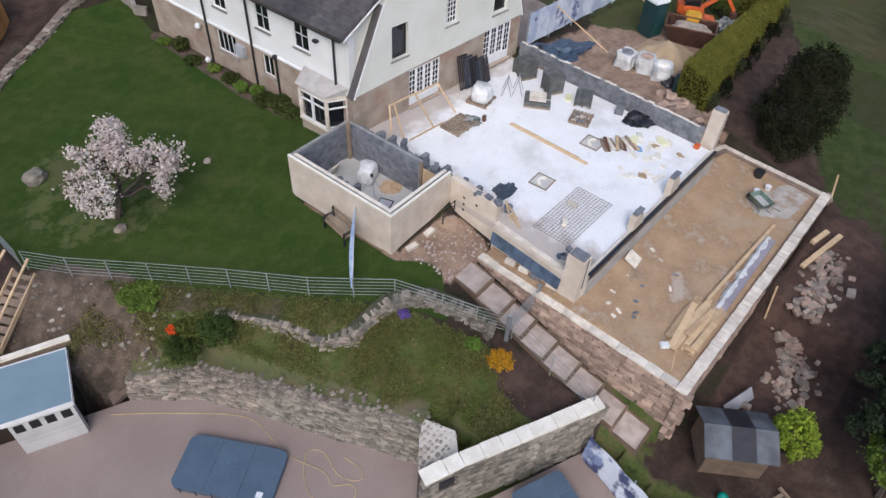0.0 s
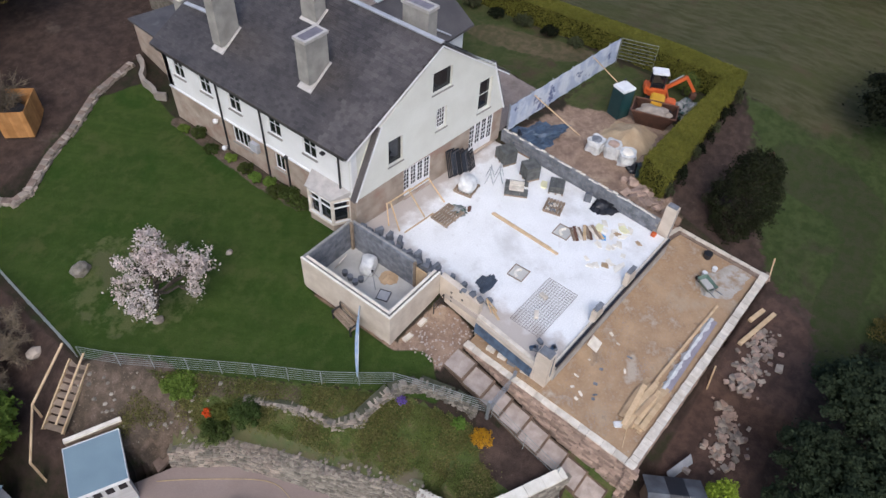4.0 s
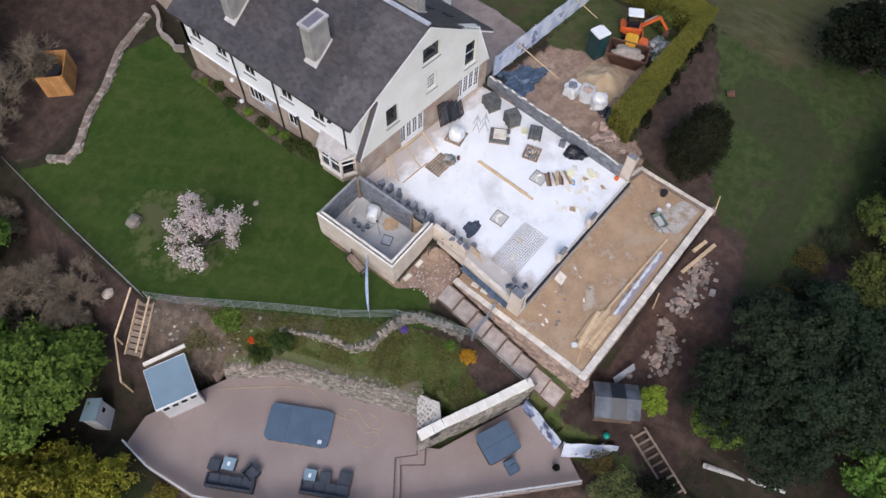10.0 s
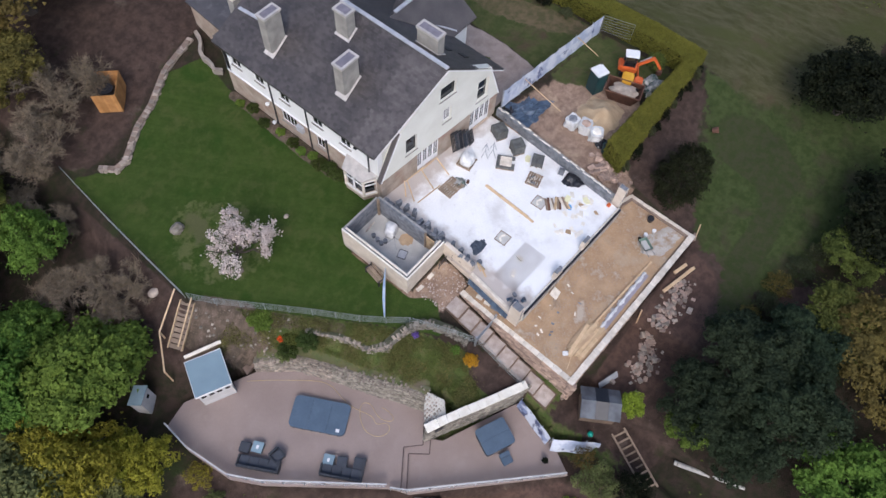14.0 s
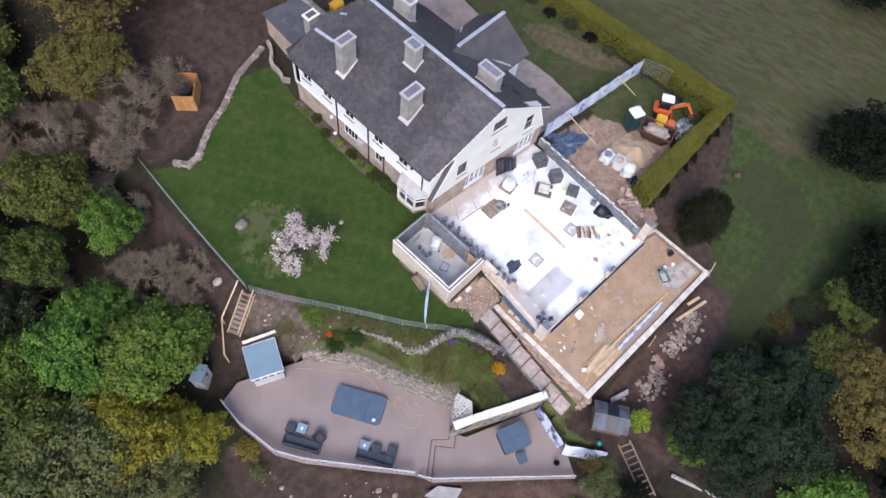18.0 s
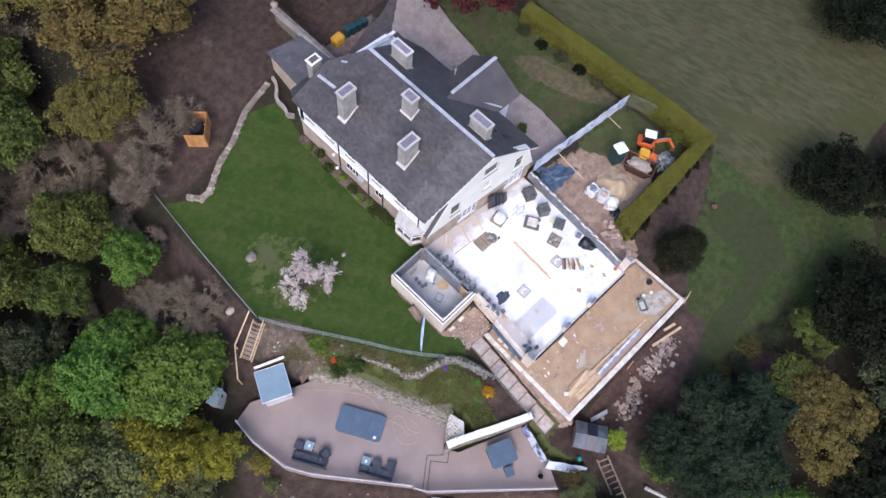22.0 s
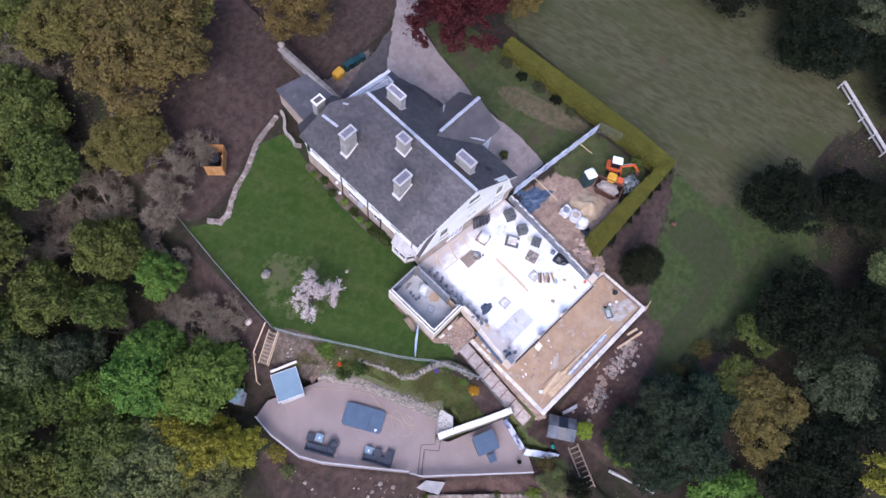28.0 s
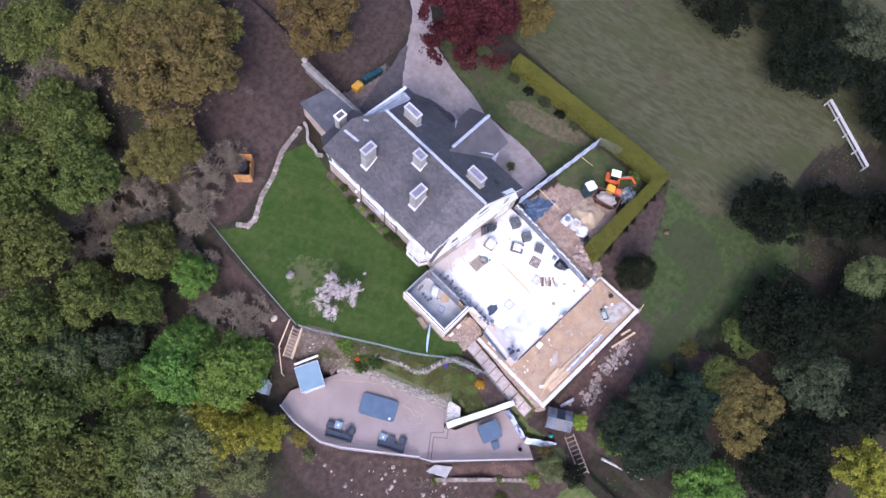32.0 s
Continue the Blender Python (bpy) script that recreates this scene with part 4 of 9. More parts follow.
pier((-0.45, -6.4), 0.62, 0.75, -1.2, 1.15, "cream stone corner pier topped with broken grey blocks", 0.1)
pier((3.55, -6.8), 0.85, 0.28, 0.1, 0.85, "short cream pier stub on the kerb wall", 0.3)
pier((6.6, -6.93), 0.85, 0.28, 0.1, 0.95, "short cream pier stub on the kerb wall", 0.3)
pier((11.05, -6.75), 0.42, 0.62, -1.0, 1.95, "tall slender cream stone pier at the slab corner", 0.02)

# terrace retaining walls
ME_red = stone_meshes(M_rubble, 7)
ME_grey = stone_meshes(M_grey_stone, 7)
ME_pale = stone_meshes(M_pale_stone, 7)
tw = thing("terrace_wall", label="tall reddish rubble stone retaining wall of the terrace", category="wall", kind="structure")
stone_face(tw, [(-1.28, -2.5), (-1.33, -7.0), (-1.4, -11.85)], [-1.7, -3.2, -4.4], [-1.04, -1.28, -1.55], ME_red, M_bedding, random.Random(5), (0.46, 0.2), limit=260, loose=0.5)
tw2 = thing("terrace_wall_outer", label="rubble stone outer wall of the terrace with pale coping", category="wall", kind="structure")
stone_face(tw2, [(-1.4, -11.87), (6.0, -12.15), (13.42, -12.4)], [-4.4, -3.7, -3.1], [-1.55, -1.5, -1.46], ME_red, M_bedding, random.Random(6), (0.46, 0.2), limit=230, loose=0.5)
tw3 = thing("terrace_wall_end", label="narrow stone end wall of the terrace", category="wall", kind="structure")
stone_face(tw3, [(13.42, -12.38), (13.1, -7.0), (11.4, -6.6)], [-3.1, -2.2, -1.6], [-1.46, -0.95, -0.8], ME_red, M_bedding, random.Random(7), (0.46, 0.22), limit=120, loose=0.5)
ME_cope = finish("coping_stone", box(-0.5, 0.5, -0.5, 0.5, -0.5, 0.5, 0.04), M_coping)


def coping(parent, path, z, unit, wide, thick, inset, rnd, mesh=None):
    for (a, b), (za, zb) in zip(zip(path, path[1:]), zip(z, z[1:])):
        a, b = Vector(a), Vector(b)
        u = (b - a).normalized()
        nrm = Vector((u.y, -u.x))
        L, s = (b - a).length, 0.0
        while s < L - 0.05:
            w = min(unit * rnd.uniform(0.7, 1.35), L - s)
            k = (s + w / 2) / L
            p = a + u * (s + w / 2) - nrm * inset
            share("coping_stone", mesh or ME_cope, parent, pose(p.x, p.y, za + (zb - za) * k + thick / 2 + rnd.uniform(-0.012, 0.012), 0, math.degrees(-math.atan2(zb - za, L)), math.degrees(math.atan2(u.y, u.x)) + rnd.uniform(-1, 1)) @ Matrix.Diagonal((w - 0.015, wide * rnd.uniform(0.94, 1.05), thick, 1)))
            s += w


coping(tw, [(-1.28, -2.5), (-1.33, -7.0), (-1.4, -11.85)], [-1.05, -1.29, -1.56], 0.6, 0.36, 0.1, 0.16, random.Random(8))
coping(tw2, [(-1.4, -11.87), (6.0, -12.15), (13.42, -12.4)], [-1.56, -1.51, -1.47], 0.36, 0.42, 0.1, 0.19, random.Random(9))
coping(tw3, [(13.42, -12.3), (13.1, -7.0), (11.4, -6.6)], [-1.47, -0.96, -0.81], 0.9, 0.24, 0.06, 0.12, random.Random(10))

# ---- house ----
house = thing("house", (0, 0, 0), label="two-storey white rendered house with brown stone base and dark slate roof", category="house")
GA, GB = Vector((0.45, 5.95)), Vector((11.6, 4.75))
MG = pose(GA.x, GA.y, 0, 0, 0, math.degrees(math.atan2(GB.y - GA.y, GB.x - GA.x)))
MW = pose(0.5, 21.2, 0, 0, 0, -90)


def lerp(pts, x):
    for (x0, y0), (x1, y1) in zip(pts, pts[1:]):
        if x <= x1:
            return y0 + (y1 - y0) * (x - x0) / max(x1 - x0, 1e-6)
    return pts[-1][1]


def wall_strips(lo, hi, holes, y0, y1, m):
    """A wall in its own plane, cut into upright strips at its corners and openings (x0, x1, z0, z1), which go right through."""
    xs = sorted({round(p[0], 4) for p in lo + hi} | {h[k] for h in holes for k in (0, 1)})
    a, b = max(lo[0][0], hi[0][0]), min(lo[-1][0], hi[-1][0])
    xs = [x for x in xs if a <= x <= b]
    bm = bmesh.new()
    for x0, x1 in zip(xs, xs[1:]):
        mid = (x0 + x1) / 2
        cuts = sorted((h[2], h[3]) for h in holes if h[0] < mid < h[1])
        pieces, low = [], [lerp(lo, x0 + 1e-5), lerp(lo, x1 - 1e-5)]
        for z0, z1 in cuts:
            pieces.append((low, [z0, z0]))
            low = [z1, z1]
        pieces.append((low, [lerp(hi, x0 + 1e-5), lerp(hi, x1 - 1e-5)]))
        for l, h in pieces:
            if max(h[0] - l[0], h[1] - l[1]) > 0.01:
                v = [bm.verts.new((x, y, z)) for x, zl, zh in ((x0, l[0], h[0]), (x1, l[1], h[1])) for z in (zl, max(zh, zl + 0.001)) for y in (y0, y1)]
                for f in ((0, 2, 6, 4), (1, 5, 7, 3), (0, 1, 3, 2), (4, 6, 7, 5), (0, 4, 5, 1), (2, 3, 7, 6)):
                    bm.faces.new([v[i] for i in f])
    bmesh.ops.remove_doubles(bm, verts=bm.verts, dist=1e-4)
    bmesh.ops.transform(bm, matrix=m, verts=bm.verts)
    return bm


def window(m, x0, x1, z0, z1, cols, rows, name="window", label="", deep=0.12, bar=0.03, rim=0.055, sill=True, frame_mat=None, blind=0.0, sill_mat=None):
    """A window in an opening of a wall's plane: frame, bars, panes and sill."""
    fm = frame_mat or M_frame
    w = new(name)
    w.parent = house
    w.matrix_basis = m
    tagged(w, label)
    bm = bmesh.new()
    y0, y1 = deep, deep + 0.06
    bx(bm, x0, x1, y0, y1, z0, z0 + rim), bx(bm, x0, x1, y0, y1, z1 - rim, z1)
    bx(bm, x0, x0 + rim, y0, y1, z0 + rim, z1 - rim), bx(bm, x1 - rim, x1, y0, y1, z0 + rim, z1 - rim)
    part("window_frame", bm, fm, w)
    if cols * rows > 1:
        bm = bmesh.new()
        for i in range(1, cols):
            x = x0 + rim + (x1 - x0 - 2 * rim) * i / cols
            bx(bm, x - bar / 2, x + bar / 2, y0 + 0.004, y1 - 0.01, z0 + rim, z1 - rim)
        for j in range(1, rows):
            z = z0 + rim + (z1 - z0 - 2 * rim) * j / rows
            bx(bm, x0 + rim, x1 - rim, y0 + 0.006, y1 - 0.012, z - bar / 2, z + bar / 2)
        part("glazing_grid", bm, fm, w)
    part("pane", box(x0 + rim, x1 - rim, y1 - 0.03, y1 - 0.02, z0 + rim, z1 - rim), M_glass, w)
    # black sheet behind the pane gives the darkness of an unlit room
    part("room_behind", box(x0 - 0.02, x1 + 0.02, 0.62, 0.66, z0 - 0.02, z1 + 0.02), M_black, w)
    if sill:
        part("window_sill", box(x0 - 0.08, x1 + 0.08, -0.09, deep, z0 - 0.09, z0 - 0.005, 0.01), sill_mat or M_chim, w)
    return w


def french_door(m, x0, x1, z0, z1, label):
    """White glazed doors: four narrow leaves of small panes over solid panels."""
    d = new("french_door")
    d.parent = house
    d.matrix_basis = m
    tagged(d, label)
    part("door_frame", prism([(x0, 0.05), (x1, 0.05), (x1, 0.13), (x0, 0.13)], z1 - 0.06, z1), M_frame, d)
    n = 4
    w = (x1 - x0) / n
    for i in range(n):
        a, b = x0 + i * w + 0.004, x0 + (i + 1) * w - 0.004
        bm = bmesh.new()
        low = z0 + (0.55 if i in (1, 2) else 0.45)
        bx(bm, a, b, 0.06, 0.12, z0, low), bx(bm, a, b, 0.06, 0.12, z1 - 0.12, z1 - 0.062)
        bx(bm, a, a + 0.075, 0.06, 0.12, low, z1 - 0.12), bx(bm, b - 0.075, b, 0.06, 0.12, low, z1 - 0.12)
        bx(bm, (a + b) / 2 - 0.018, (a + b) / 2 + 0.018, 0.07, 0.11, low, z1 - 0.12)
        for j in range(1, 5):
            z = low + (z1 - 0.12 - low) * j / 5
            bx(bm, a + 0.075, b - 0.075, 0.07, 0.108, z - 0.018, z + 0.018)
        part("door_leaf", bm, M_frame, d)
        part("pane", box(a + 0.07, b - 0.07, 0.085, 0.095, low, z1 - 0.12), M_glass, d)
    # black sheet again, for the unlit room behind the doors
    part("room_behind", box(x0, x1, 0.5, 0.54, z0, z1), M_black, d)
    part("threshold", box(x0 - 0.05, x1 + 0.05, -0.1, 0.12, z0 - 0.12, z0 - 0.004, 0.01), M_base, d)


D1, D2 = (3.3, 5.35, 0.14, 2.1), (8.5, 10.55, 0.22, 2.35)
G1, G2, G3, G4 = (2.2, 3.18, 3.0, 4.62), (5.25, 6.65, 6.0, 7.25), (5.6, 6.4, 3.55, 4.9), (8.95, 10.02, 3.05, 5.1)
flat = lambda z: [(-0.05, z), (11.25, z)]
part("gable_base", wall_strips([(-0.05, -0.6), (11.25, -0.6)], [(-0.05, 2.0), (3.0, 2.16), (8.2, 2.3), (11.25, 2.4)], [D1, D2], 0.0, 0.45, MG), M_base, house, "brown stone ground-floor wall")
VERGE = [(-0.12, 2.02), (1.6, 5.72), (5.8, 8.5), (10.1, 5.82), (11.35, 2.42)]
part("gable_wall", wall_strips([(-0.12, 2.01), (3.0, 2.17), (8.2, 2.31), (11.35, 2.41)], VERGE, [G1, G2, G3, G4], -0.04, 0.4, MG), M_cream, house, "cream rendered gable")
for s, i in (((-0.16, 1.95, 1.66, 5.8), 0), ((11.42, 2.35, 10.12, 5.9), 1)):
    bm = bmesh.new()
    beam(bm, (s[0], 0.12, s[1]), (s[2], 0.12, s[3]), 0.34, 0.09)
    bmesh.ops.transform(bm, matrix=MG, verts=bm.verts)
    part("slate_edge", bm, M_slate, house, "dark slated sloping edge of the gable")
    bm = bmesh.new()
    beam(bm, (s[0] + (0.1 if i == 0 else -0.1), -0.06, s[1]), (s[2] + (0.1 if i == 0 else -0.1), -0.06, s[3]), 0.05, 0.09)
    bmesh.ops.transform(bm, matrix=MG, verts=bm.verts)
    part("edge_board", bm, M_frame, house)
# end wall beside the gable, and the other outer walls
part("end_wall", wall_strips([(0.0, -1.0), (10.9, -1.0)], [(0.0, 4.75), (5.7, 8.35), (10.9, 4.9)], [], 0.42, 0.62, MG), M_cream, house)
UP = [(21.2 - y - 0.48, 21.2 - y + 0.48, 3.1, 4.5) for y in (19.85, 17.5, 15.0, 11.82, 9.2)]
LOW = [(21.2 - 15.7, 21.2 - 14.15, 0.7, 1.85), (21.2 - 12.2, 21.2 - 11.4, 0.7, 1.8)]
part("west_wall", wall_strips([(0.0, 2.0), (14.95, 2.0)], [(0.0, 4.75), (14.95, 4.75)], UP, 0.0, 0.4, MW), M_render, house, "white rendered upper wall")
part("west_base", wall_strips([(0.0, -1.6), (14.93, -1.6)], [(0.0, 1.995), (14.93, 1.995)], LOW, -0.03, 0.4, MW), M_base, house, "brown stone ground-floor wall")
part("string_course", box(0.0, 14.94, -0.08, -0.001, 1.96, 2.06, 0.0, MW), M_frame, house, "white drip band")
part("north_wall", box(0.5, 11.3, 20.8, 21.2, -1.2, 4.7), M_render, house)
part("east_wall", box(11.0, 11.4, 5.2, 20.8, -1.0, 4.55), M_render, house)
for u0, u1, z0, z1 in UP:
    window(MW, u0, u1, z0, z1, 2, 2, label="white-framed upstairs sash window", deep=0.05, bar=0.028, rim=0.04)
window(MW, *LOW[0], 4, 1, label="wide downstairs window in the stone wall", deep=0.05)
window(MW, *LOW[1], 2, 1, label="small downstairs window in the stone wall", deep=0.05)
window(MG, *G1, 1, 1, label="dark boarded opening with slate sill", rim=0.02, frame_mat=M_black)
window(MG, *G2, 1, 1, label="dark attic opening with slate sill", rim=0.02, frame_mat=M_black)
window(MG, *G3, 4, 5, label="white small-paned casement window")
window(MG, *G4, 1, 2, label="tall dark sash window", frame_mat=M_cream)
french_door(MG, *D1, "white small-paned french doors in the gable")
french_door(MG, *D2, "white small-paned french doors beside the blockwork")

# bay window
bay = new("bay_window")
bay.parent = house
tagged(bay, "stone bay window with pale sloping roof")
OUT = [(0.5, 9.1), (-0.35, 8.7), (-0.35, 7.0), (0.5, 6.5)]
IN = [(0.5, 8.9), (-0.2, 8.58), (-0.2, 7.1), (0.5, 6.7)]
part("bay_base", prism(OUT, -1.6, 0.15), M_base, bay)
part("bay_head", prism(OUT, 1.72, 1.95), M_coping, bay)
bm = bmesh.new()
for (x0, y0), (x1, y1) in zip(OUT, OUT[1:]):
    n = 2 if abs(y1 - y0) > 1.2 else 1
    for i in range(n + 1):
        k = i / n
        if 0 < i < n:
            bx(bm, -0.05, 0.05, -0.05, 0.05, 0.25, 1.72, Matrix.Translation((x0 + (x1 - x0) * k, y0 + (y1 - y0) * k, 0)))
    for z in (0.28, 1.3, 1.69):
        beam(bm, (x0 + 0.02, y0, z), (x1 + 0.02, y1, z), 0.07, 0.06)
part("mullions", bm, M_frame, bay)
for x, y in OUT:
    part("stone_jamb", tube(bmesh.new(), (x + 0.05, y, 0.25), (x + 0.05, y, 1.72), 0.1, 0.1, 8), M_coping, bay, "cream stone jamb")
part("bay_sill", prism([(0.5, 9.2), (-0.43, 8.75), (-0.43, 6.95), (0.5, 6.4)], 0.15, 0.252), M_coping, bay)
part("bay_glass", prism(IN, 0.25, 1.72), M_glass, bay)
part("bay_roof", prism([(0.5, 9.2), (-0.48, 8.8), (-0.48, 6.95), (0.5, 6.4)], [1.955] * 4, [2.3, 2.0, 2.0, 2.3]), M_capping, bay, "pale lead-grey sloping roof")

# downpipes and small fittings
for y, z0, z1 in ((16.35, -0.9, 4.6), (12.8, -1.0, 4.6), (11.1, -1.0, 1.95), (7.03, -0.4, 4.6)):
    bm = bmesh.new()
    tube(bm, (0.4, y, z0), (0.4, y, z1), 0.055)
    bx(bm, 0.3, 0.47, y - 0.1, y + 0.1, z1 - 0.02, z1 + 0.16)
    part("downpipe", bm, M_black, house, "black downpipe with hopper head")
part("gutter", box(0.12, 14.9, -0.42, -0.3, 4.62, 4.72, 0.02, MW), M_black, house)
for y, z in ((16.9, 1.6), (16.6, -0.2)):
    bm = bmesh.new()
    bmesh.ops.create_uvsphere(bm, u_segments=12, v_segments=8, radius=0.16, matrix=Matrix.Translation((0.25, y, z)))
    tube(bm, (0.25, y, z), (0.5, y, z + 0.05), 0.02)
    part("globe_lamp", bm, M_frame, house, "white globe wall lamp", smooth=True)
part("meter_box", box(0.2, 0.46, 13.35, 13.95, 1.1, 1.7, 0.02), M_lead, house, "grey wall box")
part("floodlight", box(0.28, 0.5, 8.0, 8.25, 3.9, 4.02, 0.02), M_black, house)

# roof
RIDGE, RZ, EZ = 6.15, 8.75, 4.85
roof = new("roof")
roof.parent = house
tagged(roof, "dark grey slate roof with lead ridge")


def slope_face(pts, thick=0.14):
    bm = bmesh.new()
    a = [bm.verts.new(p) for p in pts]
    c = [bm.verts.new((p[0], p[1], p[2] - thick)) for p in pts]
    bm.faces.new(a), bm.faces.new(c[::-1])
    for i in range(len(pts)):
        bm.faces.new((a[i], a[(i + 1) % len(pts)], c[(i + 1) % len(pts)], c[i]))
    return bm


WEST = [(0.08, 6.15, EZ), (RIDGE, 5.28, RZ), (RIDGE, 18.6, RZ), (3.6, 21.0, 7.1), (0.08, 21.5, EZ)]
EASTS = [(11.85, 4.7, 4.7), (RIDGE, 5.28, RZ), (RIDGE, 18.6, RZ), (9.6, 19.0, 6.3), (11.2, 19.6, 5.16), (11.85, 18.2, 4.7)]
part("slope_bed", slope_face(WEST), M_slate, roof)
part("slope_bed", slope_face(EASTS), M_slate, roof)
part("slope_bed", slope_face([(0.3, 21.5, 4.8), (3.6, 21.0, 7.1), (RIDGE, 18.6, RZ), (5.7, 20.5, 5.3)]), M_slate, roof)
bm = bmesh.new()
v = [bm.verts.new((x, y, z)) for y in (18.25, 18.5) for x, z in ((RIDGE - 0.6, 4.6), (11.7, 4.6), (RIDGE, RZ - 0.2))]
for f in ((0, 1, 2), (5, 4, 3), (0, 3, 4, 1), (1, 4, 5, 2), (2, 5, 3, 0)):
    bm.faces.new([v[i] for i in f])
part("north_gable", bm, M_render, house)
ME_slate = finish("slate", box(-0.5, 0.5, -0.5, 0.5, -0.5, 0.5), M_slate)


def slates(parent, x_eave, z_eave, x_top, z_top, edge, north, limit_y, rnd, exposure=0.21, width=0.29):
    """Overlapping slates, row by row from the eaves to the ridge."""
    run, rise = x_top - x_eave, z_top - z_eave
    L = math.hypot(run, rise)
    ux, uz = run / L, rise / L
    tilt = math.degrees(math.atan2(rise, abs(run)))
    loose = bmesh.new()
    tmpl = bmesh.new()
    tmpl.from_mesh(ME_slate)
    t_co = [v.co.copy() for v in tmpl.verts]
    t_f = [[v.index for v in f.verts] for f in tmpl.faces]
    tmpl.free()
    co, faces = [], []
    rows = int(L / exposure)
    for r in range(rows):
        d = (r + 0.5) * exposure
        x, z = x_eave + ux * d, z_eave + uz * d
        y = edge(d / L) + (0.5 if r % 2 else 0.0) * width
        while y < north(d / L):
            m = Matrix.Translation((x, y, z + 0.035 + rnd.uniform(-0.002, 0.002))) @ Euler((0, math.copysign(radians(tilt - 5), -run), 0)).to_matrix().to_4x4() @ Matrix.Diagonal((exposure * 1.12, width * rnd.uniform(0.965, 0.99), 0.02, 1))
            if y < limit_y:
                share("slate", ME_slate, parent, m)
            else:
                k = len(co)
                co += [m @ c for c in t_co]
                faces += [[k + i for i in f] for f in t_f]
            y += width
    loose.free()
    me = bpy.data.meshes.new("slating")
    me.from_pydata(co, [], faces)
    me.materials.append(M_slate)
    ob = new("slating", me)
    ob.parent = parent
    tagged(ob, kind="stuff")


slates(roof, 0.08, EZ, RIDGE, RZ, lambda k: 6.2 - 0.85 * k, lambda k: 21.4 - (0.5 * k / 0.58 if k < 0.58 else 0.5 + 2.4 * (k - 0.58) / 0.42), 8.1, random.Random(21))
slates(roof, 11.85, 4.7, RIDGE, RZ, lambda k: 4.78 + 0.55 * k, lambda k: 18.2 + 0.25 * k, 4.0, random.Random(22))


def strip(name, a, b, w, h, material, parent, label=""):
    bm = bmesh.new()
    beam(bm, a, b, w, h)
    return part(name, bm, material, parent, label)


strip("ridge_capping", (RIDGE, 5.25, RZ + 0.09), (RIDGE, 18.7, RZ + 0.09), 0.28, 0.07, M_lead, roof, "pale lead ridge")
strip("verge_board", (0.1, 6.06, EZ - 0.09), (RIDGE, 5.18, RZ - 0.09), 0.04, 0.07, M_frame, roof)
strip("verge_board", (11.8, 4.64, 4.6), (RIDGE, 5.18, RZ - 0.09), 0.04, 0.07, M_frame, roof)
strip("hip_capping", (2.5, 20.75, 6.62), (2.65, 18.9, 6.66), 0.26, 0.06, M_lead, roof)
strip("hip_capping", (4.3, 19.9, 7.62), (4.5, 19.4, 7.78), 0.2, 0.05, M_lead, roof)
for x, y, z in ((9.0, 7.6, 6.76), (9.6, 6.6, 6.36)):
    b = part("rooflight", box(-0.3, 0.3, -0.28, 0.28, 0, 0.06, 0.01), M_black, roof, "small dark rooflight")
    b.matrix_basis = pose(x, y, z, 0, 35.5, 0)


def chimney(x, y, w, d, z0, z1):
    c = new("chimney")
    c.parent = roof
    c.matrix_basis = Matrix.Translation((x, y, 0))
    tagged(c, "rendered chimney stack with pale capping")
    part("shaft", box(-w / 2, w / 2, -d / 2, d / 2, z0, z1 - 0.12), M_chim, c)
    bm = bmesh.new()
    a, b = w / 2 + 0.07, d / 2 + 0.07
    for q in ((-a, a, -b, -b + 0.15), (-a, a, b - 0.15, b), (-a, -a + 0.15, -b + 0.15, b - 0.15), (a - 0.15, a, -b + 0.15, b - 0.15)):
        bx(bm, *q, z1 - 0.12, z1 + 0.04)
    part("capping", bm, M_capping, c, "pale capping rim")
    part("slate_cap", box(-a + 0.14, a - 0.14, -b + 0.14, b - 0.14, z1 - 0.1, z1 + 0.01), M_mauve, c, "mauve slate top")
    b = part("flashing", box(-w / 2 / 0.84 - 0.1, w / 2 / 0.84 + 0.1, -d / 2 - 0.1, d / 2 + 0.1, -0.02, 0.05), M_capping, c, "pale mortar fillet at its foot")
    west = x < RIDGE
    b.matrix_basis = pose(0, 0, (EZ + (x - 0.08) * (RZ - EZ) / (RIDGE - 0.08) if west else RZ - (x - RIDGE) * (RZ - 4.7) / (11.85 - RIDGE)) + 0.06, 0, -32.7 if west else 35.4, 0)


chimney(2.5, 10.5, 1.45, 0.75, 6.35, 8.75)
chimney(2.05, 16.8, 1.35, 0.7, 6.05, 9.0)
chimney(4.85, 12.75, 0.75, 1.05, 7.85, 9.8)
chimney(7.5, 7.8, 0.7, 1.7, 7.7, 9.4)
chimney(7.8, 16.65, 0.65, 1.7, 7.5, 9.4)

# east wing
wing = new("wing")
wing.parent = house
wing.matrix_basis = pose(0.45, 0.4, -0.1)
tagged(wing, "slate-roofed east wing with hipped end")
part("wall", box(10.9, 13.7, 9.3, 13.7, -1.0, 4.85), M_render, wing)
part("wing_slope", slope_face([(7.6, 11.5, 7.55), (13.4, 11.5, 7.55), (14.0, 8.75, 4.95), (11.3, 8.75, 4.95)]), M_slate, wing)
part("wing_slope", slope_face([(7.6, 11.5, 7.55), (13.4, 11.5, 7.55), (14.0, 14.25, 4.95), (11.3, 14.25, 4.95)]), M_slate, wing)
part("gable_end", slope_face([(13.4, 11.45, 7.5), (13.95, 8.8, 4.9), (13.95, 14.2, 4.9)], 0.05), M_slate, wing)
